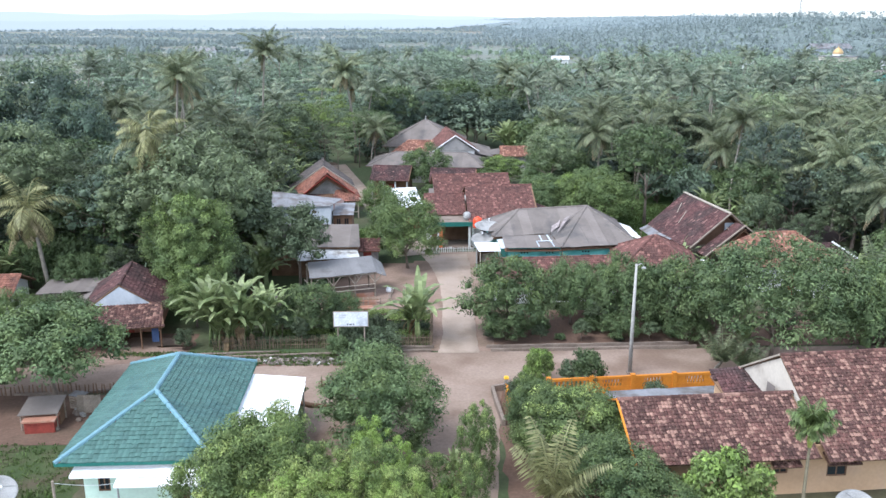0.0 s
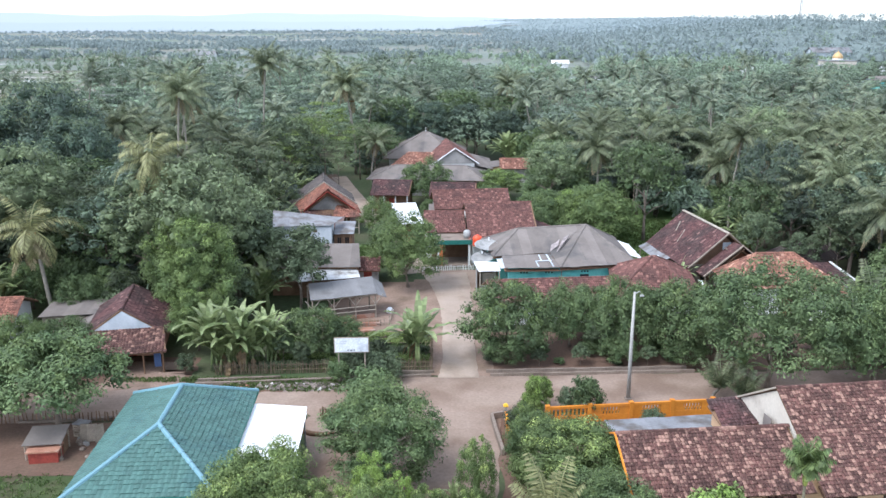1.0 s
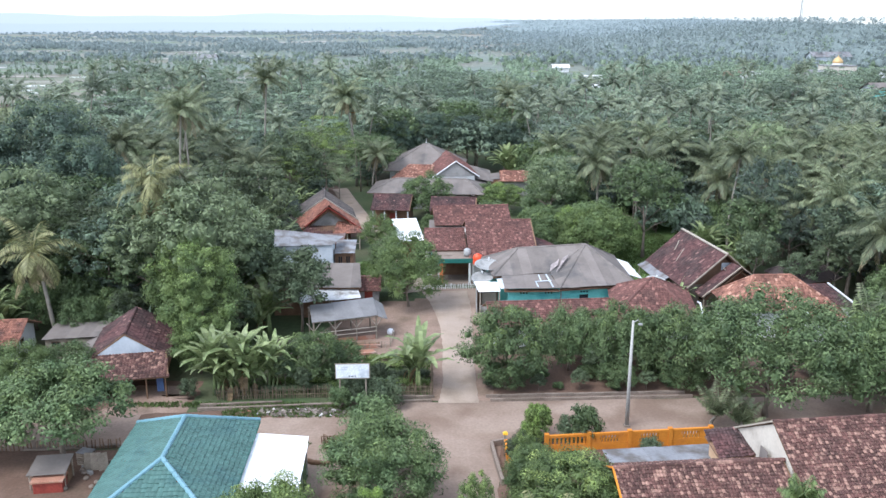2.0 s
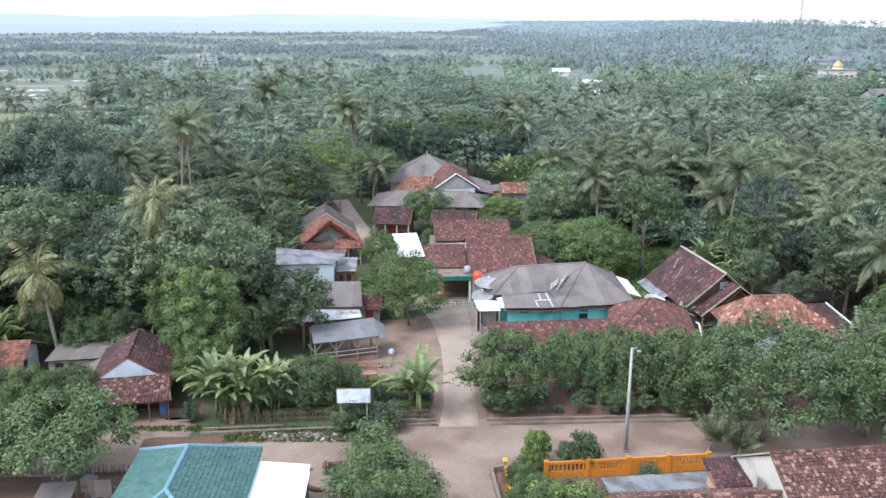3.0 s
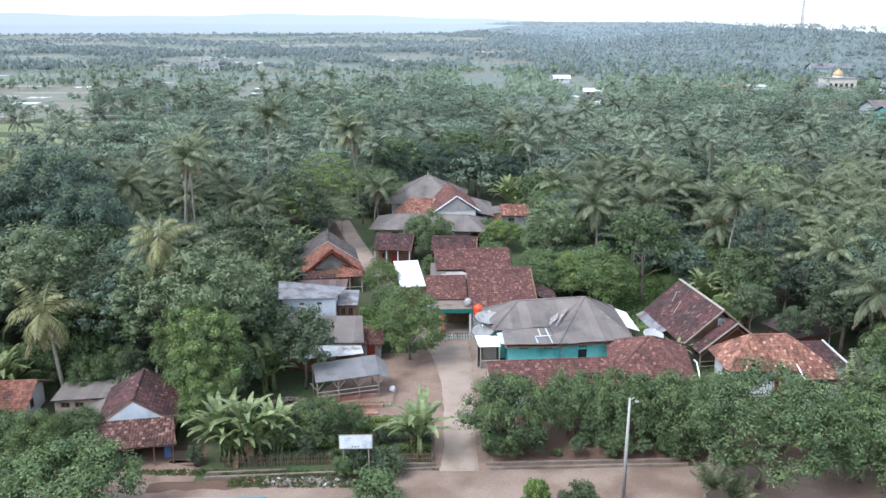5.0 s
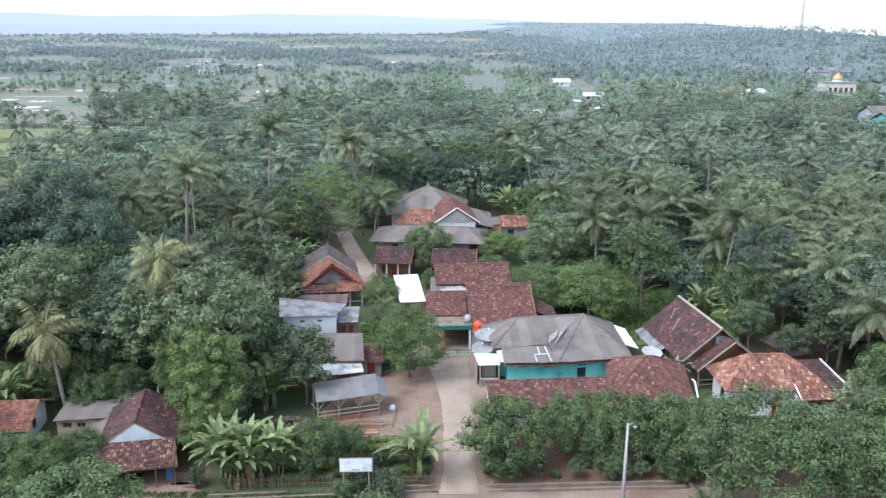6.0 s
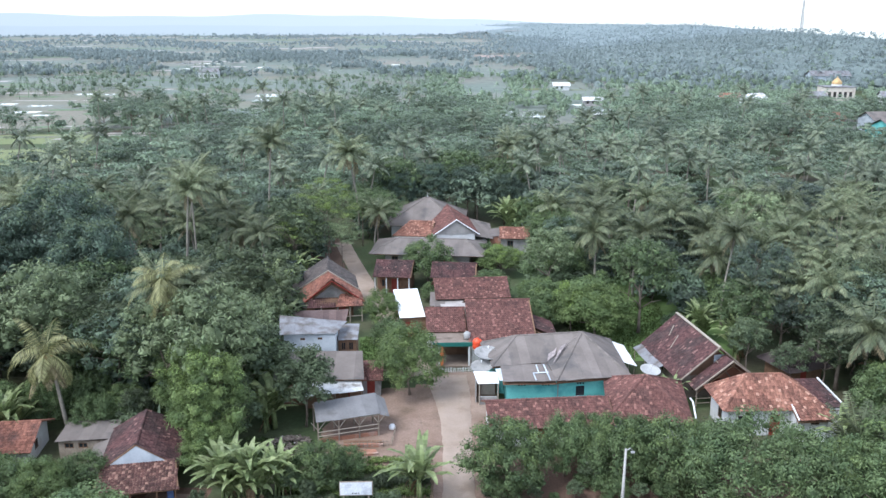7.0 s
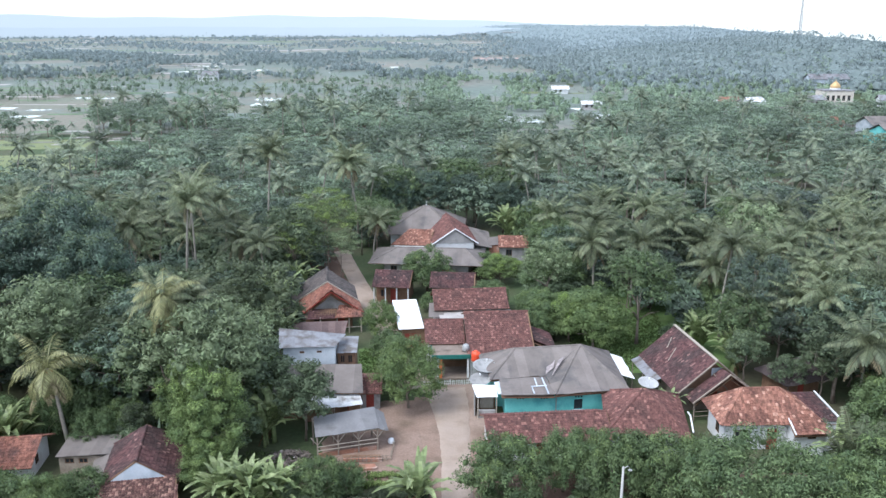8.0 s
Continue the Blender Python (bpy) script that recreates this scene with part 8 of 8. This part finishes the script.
# closed lower canopy sheets, added so no dark gaps show between ridge trees
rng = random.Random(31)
for name, lo, hi, mat, label in (("near_ridge_canopy", 440, 840, LOW_CANOPY, "hazed foliage sheet added below the near ridge trees"), ("ridge_canopy", 840, 2560, FAR_CANOPY, "hazed foliage sheet added below the far ridge trees")):
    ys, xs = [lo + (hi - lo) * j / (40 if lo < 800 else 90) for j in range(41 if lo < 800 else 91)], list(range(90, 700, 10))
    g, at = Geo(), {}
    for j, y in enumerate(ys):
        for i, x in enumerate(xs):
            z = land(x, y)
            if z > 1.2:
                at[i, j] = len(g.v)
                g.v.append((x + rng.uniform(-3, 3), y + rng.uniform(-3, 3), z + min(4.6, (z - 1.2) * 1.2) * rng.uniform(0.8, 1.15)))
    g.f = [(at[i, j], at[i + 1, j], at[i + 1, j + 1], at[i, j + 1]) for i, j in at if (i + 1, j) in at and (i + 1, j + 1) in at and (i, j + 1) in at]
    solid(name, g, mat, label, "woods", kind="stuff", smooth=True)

# ---- street things ----
def lamp_post():
    h = thing("street_lamp", "tall pale concrete street lamp post with a short steel arm", "street lamp", pose(13.0, 55.4, 0))
    part("pole", Geo().tube([(0, 0, 0), (0, 0, 4), (0.03, 0, 7.9)], [0.15, 0.12, 0.08], 10), POST_CONCRETE, h, smooth=True)
    part("arm", Geo().tube([(0.03, 0, 7.75), (0.35, 0, 7.95), (0.55, 0, 7.7)], [0.04, 0.035, 0.03], 6), STEEL, h)
    part("lamp_head", Geo().box((0.4, -0.08, 7.58), (0.66, 0.08, 7.68)), STEEL, h)
    part("base", Geo().box((-0.22, -0.22, 0), (0.22, 0.22, 0.14)), CONCRETE, h)


def sign_board():
    h = thing("sign_board", "weathered blank white sign board on timber posts", "sign", pose(-6.55, 58.2, 0, 0, 0, 2))
    part("board", Geo().box((-1.2, -0.03, 2.5), (1.2, 0.03, 3.55)), material("faded_white_board", (0.55, 0.58, 0.62), (0.66, 0.68, 0.7), 0.6, 1.2, 8.0, 0.05, stain=(0.38, 0.4, 0.44), stain_scale=0.9), h)
    part("board_frame", Geo().box((-1.26, -0.01, 2.44), (1.26, 0.05, 2.5)).box((-1.26, -0.01, 3.55), (1.26, 0.05, 3.61)).box((-1.26, -0.01, 2.5), (-1.2, 0.05, 3.55)).box((1.2, -0.01, 2.5), (1.26, 0.05, 3.55)), TIMBER, h)
    for x in (-0.95, 0.95):
        part("post", Geo().bar((x, 0.08, 0), (x, 0.08, 3.5), 0.05, 6), TIMBER, h)
    for i, (x, z, w) in enumerate(((-0.3, 2.62, 0.12), (-0.12, 2.6, 0.18), (0.15, 2.62, 0.1), (-0.8, 3.3, 0.5), (-0.8, 3.15, 0.4))):
        part("print_bar", Geo().box((x, -0.036, z), (x + w, -0.031, z + 0.07)), material("dark_print", (0.05, 0.05, 0.06), (0.1, 0.1, 0.12), 0.7) if i < 3 else material("grey_print", (0.4, 0.42, 0.45), (0.45, 0.46, 0.5), 0.7), h)


def orange_fence():
    h = thing("orange_fence", "orange painted masonry fence with pierced panels", "fence")
    a, b = Vector((6.9, 51.7, 0)), Vector((18.1, 52.9, 0))
    d = (b - a).normalized()
    along = Matrix.Translation(a) @ Matrix.Rotation(math.atan2(d.y, d.x), 4, "Z")
    length = (b - a).length
    bays = 4
    step = length / bays
    for k in range(bays + 1):
        part("post", Geo().box((k * step - 0.14, -0.14, 0), (k * step + 0.14, 0.14, 1.26), along).box((k * step - 0.15, -0.15, 1.26), (k * step + 0.15, 0.15, 1.31), along), ORANGE_PAINT, h)
    for k in range(bays):
        x0, x1 = k * step + 0.14, (k + 1) * step - 0.14
        g = Geo().box((x0, -0.07, 0), (x1, 0.07, 0.5), along).box((x0, -0.09, 1.02), (x1, 0.09, 1.2), along)
        mid, half = (x0 + x1) / 2, 0.62
        if k == 0:
            n = 9
            for i in range(n):
                w = (x1 - x0) / n
                g.box((x0 + i * w + w * 0.28, -0.05, 0.5), (x0 + i * w + w * 0.72, 0.05, 1.02), along)
        else:
            g.box((x0, -0.06, 0.5), (mid - half, 0.06, 1.02), along).box((mid + half, -0.06, 0.5), (x1, 0.06, 1.02), along)
            for i in range(6):
                w = 2 * half / 6
                g.box((mid - half + i * w, -0.05, 0.5), (mid - half + i * w + w * 0.55, 0.05, 0.72 + 0.06 * (i % 2)), along)
                g.box((mid - half + i * w + w * 0.3, -0.05, 0.72), (mid - half + i * w + w * 0.8, 0.05, 1.02), along)
        part("panel", g, ORANGE_PAINT, h)
    for x, y in ((4.2, 52.3), (4.25, 50.4), (4.35, 48.5)):
        h2 = thing("gate_pillar", "slim gate pillar with a yellow cap by the drain", "pillar", group="gate pillars")
        part("post", Geo().box((x - 0.1, y - 0.1, 0), (x + 0.1, y + 0.1, 1.0)), ORANGE_PAINT if y < 52 else GREY_WALL, h2)
        part("cap", Geo().box((x - 0.16, y - 0.16, 1.0), (x + 0.16, y + 0.16, 1.08)).box((x - 0.1, y - 0.1, 1.08), (x + 0.1, y + 0.1, 1.16)), YELLOW_PAINT, h2, "yellow painted cap")
    low = thing("low_orange_wall", "low orange painted wall between the gate pillars", "wall")
    for y0, y1, x in ((48.64, 50.26, 4.3), (50.54, 52.16, 4.22)):
        part("panel", Geo().box((x - 0.07, y0, 0), (x + 0.07, y1, 0.62)).box((x - 0.11, y0, 0.62), (x + 0.11, y1, 0.7)), ORANGE_PAINT, low)


def hutch():
    h = thing("hutch", "red brick hutch with an old grey tin roof", "hutch", pose(-24.1, 47.8, 0, 0, 0, 8))
    part("base", Geo().box((-0.85, -1.2, 0), (0.85, -0.2, 0.75)), DARK_RED, h)
    part("ledge", Geo().box((-0.95, -1.35, 0.75), (0.95, -0.15, 0.85)), BRICK_WALL, h)
    part("roof_sheet", Geo().slab([(-1.3, -0.8, 1.05), (1.0, -0.8, 1.05), (1.1, 0.9, 1.5), (-1.1, 0.9, 1.5)], (0, 0, -0.04)), ASBESTOS, h, "rusty grey tin roof")
    for x, y, z in ((-1.15, -0.7, 1.03), (0.9, -0.7, 1.03), (0.95, 0.8, 1.45), (-1.0, 0.8, 1.45)):
        part("post", Geo().bar((x, y, 0), (x, y, z), 0.05, 6), TIMBER, h)
    part("box", Geo().box((-1.1, -0.1, 0.0), (0.9, 0.75, 0.9)), BROWN_TIMBER, h)
    rng = random.Random(3)
    for i in range(14):
        solid("rubble_stone", Geo().lathe([(0, 0), (0.16, 0.02), (0.2, 0.1), (0.12, 0.2), (0, 0.22)], 6), CONCRETE, "loose grey stone by the hutch", "stone", pose(-22.3 + rng.uniform(-1, 1.6), 48.6 + rng.uniform(-1.6, 2), 0, rng.uniform(-20, 20), rng.uniform(-20, 20), rng.uniform(0, 360)), "rubble by the hutch")
    for i in range(3):
        solid("leaning_board", Geo().box((-0.3, -0.03, 0), (0.3, 0.03, 1.1)), TIMBER, "old board leaning by the hutch", "board", pose(-22.6 + 0.5 * i, 49.4, 0.0, -18, 0, 15 * i), "leaning boards")


def picket_fence(name, points, label, mat, h=0.9, gap=0.16, seed=1, r=0.03, rails=True):
    f = thing(name, label, "fence")
    rng = random.Random(seed)
    for a, b in zip(points, points[1:]):
        a, b = Vector((*a, 0)), Vector((*b, 0))
        n = max(1, int((b - a).length / gap))
        if rails:
            for z in (h * 0.35, h * 0.75):
                part("rail", Geo().bar(a + Vector((0, 0, z)), b + Vector((0, 0, z)), 0.022, 5), mat, f)
        for i in range(n):
            p = a.lerp(b, i / n) + Vector((rng.uniform(-0.03, 0.03), rng.uniform(-0.03, 0.03), 0))
            part("picket", Geo().bar(p, p + Vector((rng.uniform(-0.08, 0.08), rng.uniform(-0.06, 0.06), h * rng.uniform(0.8, 1.12))), r, 4, r * 0.8), mat, f)


def hedge(x0, y0, x1, y1, w, h, label, seed, mat=LEAF_MID):
    """A clipped row of leaves: a long lumpy crown standing on the ground."""
    n = max(3, int(math.hypot(x1 - x0, y1 - y0) / (w * 0.7)))
    rng = random.Random(seed)
    cl = [(x0 + (x1 - x0) * i / n, y0 + (y1 - y0) * i / n, h * 0.5 + rng.uniform(-0.05, 0.05), w * rng.uniform(0.5, 0.68), h / w * 0.85) for i in range(n + 1)]
    return tagged(new("hedge", crown_mesh("hedge", seed, cl, int(380 * n * w), 0.12, mat, 0.5)), label, "hedge")


def tufts(name, seed, count, areas, mat, label, low=0.15, high=0.4):
    """Grass and weeds: thin upright blades in tufts."""
    r = np.random.default_rng(seed)
    per = 6
    a = np.array(areas, float)
    size = (a[:, 2] - a[:, 0]) * (a[:, 3] - a[:, 1])
    k = r.choice(len(a), count, p=size / size.sum())
    x = a[k, 0] + (a[k, 2] - a[k, 0]) * r.random(count)
    y = a[k, 1] + (a[k, 3] - a[k, 1]) * r.random(count)
    x, y = np.repeat(x, per) + r.normal(size=count * per) * 0.09, np.repeat(y, per) + r.normal(size=count * per) * 0.09
    h = r.uniform(low, high, count * per)
    d = unit(np.stack([r.normal(size=count * per) * 0.45, r.normal(size=count * per) * 0.45, np.ones(count * per)], 1))
    at = np.stack([x, y, h * 0.45], 1)
    side = unit(np.cross(d, r.normal(size=(count * per, 3)))) * (0.06 + 0.1 * h[:, None])
    v, q = leaf_quads(at, d * h[:, None], side)
    return tagged(new(name, quick_mesh(name, v, q, mat)), label, "grass", "", "stuff")


lamp_post()
sign_board()
orange_fence()
hutch()
picket_fence("bamboo_fence", [(-17.0, 59.8), (-12, 60.1), (-8.4, 60.3)], "low split-bamboo fence along the garden", BAMBOO, 0.95, 0.13, 2)
picket_fence("bamboo_fence", [(-3.4, 60.6), (-0.8, 60.7)], "low split-bamboo fence at the garden corner", BAMBOO, 0.9, 0.1, 3)
picket_fence("bamboo_fence", [(-0.8, 60.7), (-0.85, 66.5)], "low split-bamboo fence beside the lane", BAMBOO, 0.8, 0.14, 4)
picket_fence("stake_fence", [(-31, 51.6), (-26, 52.2), (-20.5, 52.3)], "ragged brown stake fence beside the road", BROWN_TIMBER, 0.7, 0.27, 5, 0.045, False)
picket_fence("stake_fence", [(-8.2, 52.9), (-5.4, 53.0)], "dark stake fence beside the side road", BROWN_TIMBER, 0.7, 0.12, 6, 0.04)
picket_fence("white_balustrade", [(-2.1, 87.0), (3.4, 87.5)], "low white balustrade before the terrace house", WHITE_WALL, 0.62, 0.22, 7, 0.05)
picket_fence("pen_fence", [(-11.4, 69.6), (-4.6, 70.6), (-4.4, 74)], "low timber pen fence round the open shed", TIMBER, 0.7, 0.35, 8, 0.03)
for i, (a, b, c, d, w, h) in enumerate([(-8.6, 62.0, -1.2, 62.4, 0.55, 0.6), (-8.4, 63.8, -1.2, 64.2, 0.6, 0.6), (-7.6, 66.0, -1.2, 66.2, 0.6, 0.55), (-13.6, 61.0, -8.8, 61.4, 0.5, 0.6), (-13.2, 62.8, -9.0, 63.0, 0.5, 0.5), (-17.2, 60.6, -13.8, 60.9, 0.5, 0.6), (-12.8, 64.8, -9.0, 65.0, 0.55, 0.5), (-5.8, 60.9, -3.6, 60.95, 0.5, 0.7), (-6.0, 67.6, -1.4, 67.8, 0.5, 0.5)]):
    hedge(a, b, c, d, w, h, "row of low green garden plants", 300 + i, LEAF_MID if i % 2 else LEAF_LIGHT)
tufts("garden_grass", 401, 4200, [(-17.5, 60.4, -1.0, 68.5), (-33, 38, -26.2, 45), (-26, 33, -20, 40), (-9.8, 86.5, -7, 98), (15.5, 91.5, 29, 111), (-18, 66, -11.5, 72)], GRASS_BLADE, "tufts of green grass and weeds in the gardens")
tufts("lawn_grass", 403, 3000, [(-33, 33, -19.4, 45.2), (-9.6, 87, -7.2, 97), (20.8, 93, 27.5, 107)], GRASS_BLADE, "short patchy grass on the lawns", 0.06, 0.2)
tufts("verge_grass", 402, 2200, [(-24, 58.5, -8, 59.2), (4.4, 44, 6, 53), (-16, 56.8, -4.5, 58.6), (-8, 52, -6, 53.4), (-20, 52.2, -9, 53.0)], GRASS_BLADE, "weeds along the road edges", 0.1, 0.3)
rng = random.Random(9)
for i in range(24):
    solid("litter_stone", Geo().lathe([(0, 0), (0.09, 0.01), (0.12, 0.05), (0.07, 0.11), (0, 0.12)], 6), (CONCRETE, CONCRETE, BRICK_WALL, GREY_WALL)[i % 4], "loose stone on the rubbly road verge", "stone", pose(rng.uniform(-15, -5), 57.6 + rng.uniform(-0.7, 0.8), 0.04, rng.uniform(-25, 25), rng.uniform(-25, 25), rng.uniform(0, 360)), "stones on the verge")
for i in range(26):
    solid("rubble_stone", Geo().lathe([(0, 0), (0.18, 0.02), (0.22, 0.1), (0.12, 0.22), (0, 0.25)], 6), CONCRETE, "loose grey stone in a rubble heap", "stone", pose(rng.uniform(-14.5, -11.5), rng.uniform(68.0, 71.5), 0, rng.uniform(-25, 25), rng.uniform(-25, 25), rng.uniform(0, 360)), "rubble heap stones")
solid("fallen_log", Geo().tube([(-9.2, 50.6, 0.15), (-8.4, 50.1, 0.16), (-7.5, 50.0, 0.14), (-6.9, 50.3, 0.12)], [0.17, 0.17, 0.14, 0.08], 8), BROWN_TIMBER, "dark fallen log on the dirt by the carport", "log", smooth=True)
solid("white_sack", Geo().lathe([(0, 0), (0.32, 0.02), (0.36, 0.22), (0.24, 0.42), (0.08, 0.5), (0, 0.5)], 10), WHITE_SHEET, "full white sack on the earth by the open shed", "sack", pose(-4.75, 74.0, 0, 6, 0, 20), smooth=True)
stack = thing("plank_stack", "low stack of reddish-brown planks beside the open shed", "planks", pose(-7.2, 70.7, 0, 0, 0, 2))
for i in range(9):
    part("plank", Geo().box((-1.75 + rng.uniform(-0.15, 0.15), -0.42 + 0.28 * (i % 3), 0.02 + 0.11 * (i // 3)), (1.7 + rng.uniform(-0.2, 0.15), -0.18 + 0.28 * (i % 3), 0.11 + 0.11 * (i // 3))), BROWN_TIMBER if i % 3 else BRICK_WALL, stack)
for i, (x, y, turn) in enumerate([(-22.9, 49.6, 20), (-22.3, 48.9, -35), (-22.6, 50.4, 70), (-21.8, 49.7, 10)]):
    block = Geo().box((-0.2, -0.1, 0), (-0.14, 0.1, 0.2)).box((-0.03, -0.1, 0), (0.03, 0.1, 0.2)).box((0.14, -0.1, 0), (0.2, 0.1, 0.2)).box((-0.14, -0.1, 0), (-0.03, -0.06, 0.2)).box((0.03, -0.1, 0), (0.14, -0.06, 0.2)).box((-0.14, 0.06, 0), (-0.03, 0.1, 0.2)).box((0.03, 0.06, 0), (0.14, 0.1, 0.2))
    solid("concrete_block", block, GREY_WALL, "pale hollow concrete block beside the hutch", "block", pose(x, y, 0.02, 0, 0, turn), "concrete blocks")
crate = thing("slatted_crate", "old grey-green slatted crate leaning beside the hutch", "crate", pose(-23.0, 50.2, 0, 0, 0, -15))
for i in range(5):
    part("slat", Geo().box((-0.45, -0.35 - 0.02, 0.05 + 0.17 * i), (0.45, -0.35, 0.18 + 0.17 * i)), TIMBER, crate)
    part("slat", Geo().box((-0.45, 0.33, 0.05 + 0.17 * i), (0.45, 0.35, 0.18 + 0.17 * i)), TIMBER, crate)
for x in (-0.45, 0.41):
    for y in (-0.35, 0.29):
        part("corner_post", Geo().box((x, y, 0), (x + 0.04, y + 0.04, 0.9)), TIMBER, crate)
part("lid", Geo().box((-0.48, -0.38, 0.9), (0.48, 0.38, 0.94)), ZINC, crate)
solid("grey_tarp", Geo().slab([(18.35, 43.9, 3.4), (18.5, 45.4, 2.75), (18.45, 45.2, 3.9), (18.4, 44.0, 4.1)], (0.03, 0, 0)), ASBESTOS, "stiff grey sheet leaning against the white gable", "sheet")
def rubble_heap(x, y, wide, deep, high, count, label, seed):
    """A low heap of broken brick, stone and scraps, all in one mesh."""
    r = random.Random(seed)
    g = Geo()
    for _ in range(count):
        a, q = r.uniform(0, 6.283), math.sqrt(r.random())
        z = high * (1 - q) * r.uniform(0.4, 1.0)
        s = r.uniform(0.06, 0.2)
        g.box((-s, -s * r.uniform(0.4, 0.8), -0.03), (s, s * r.uniform(0.4, 0.8), s * r.uniform(0.3, 0.9)), pose(x + q * wide * math.cos(a), y + q * deep * math.sin(a), z, r.uniform(-30, 30), r.uniform(-30, 30), r.uniform(0, 180)))
    return solid("rubble_heap", g, RUBBLE, label, "rubble", kind="stuff")


rubble_heap(-13.8, 71.0, 2.2, 1.5, 0.55, 260, "low heap of rubble and scraps near the open shed", 5)
rubble_heap(-10.2, 57.6, 3.8, 0.7, 0.18, 240, "scattered rubble and scraps on the road verge", 6)
cable = thing("service_cable", "thin pale service cable to the mint house", "cable")
part("cable_line", Geo().tube([(-13.4 - 3.4 * i / 8, 37.6 - 4.4 * i / 8, 2.9 + 1.6 * i / 8 - 0.5 * math.sin(math.pi * i / 8)) for i in range(9)], [0.012] * 9, 4), WHITE_SHEET, cable)
part("cable_pole", Geo().bar((-16.8, 33.2, 0), (-16.8, 33.2, 4.6), 0.06, 8), TIMBER, cable)
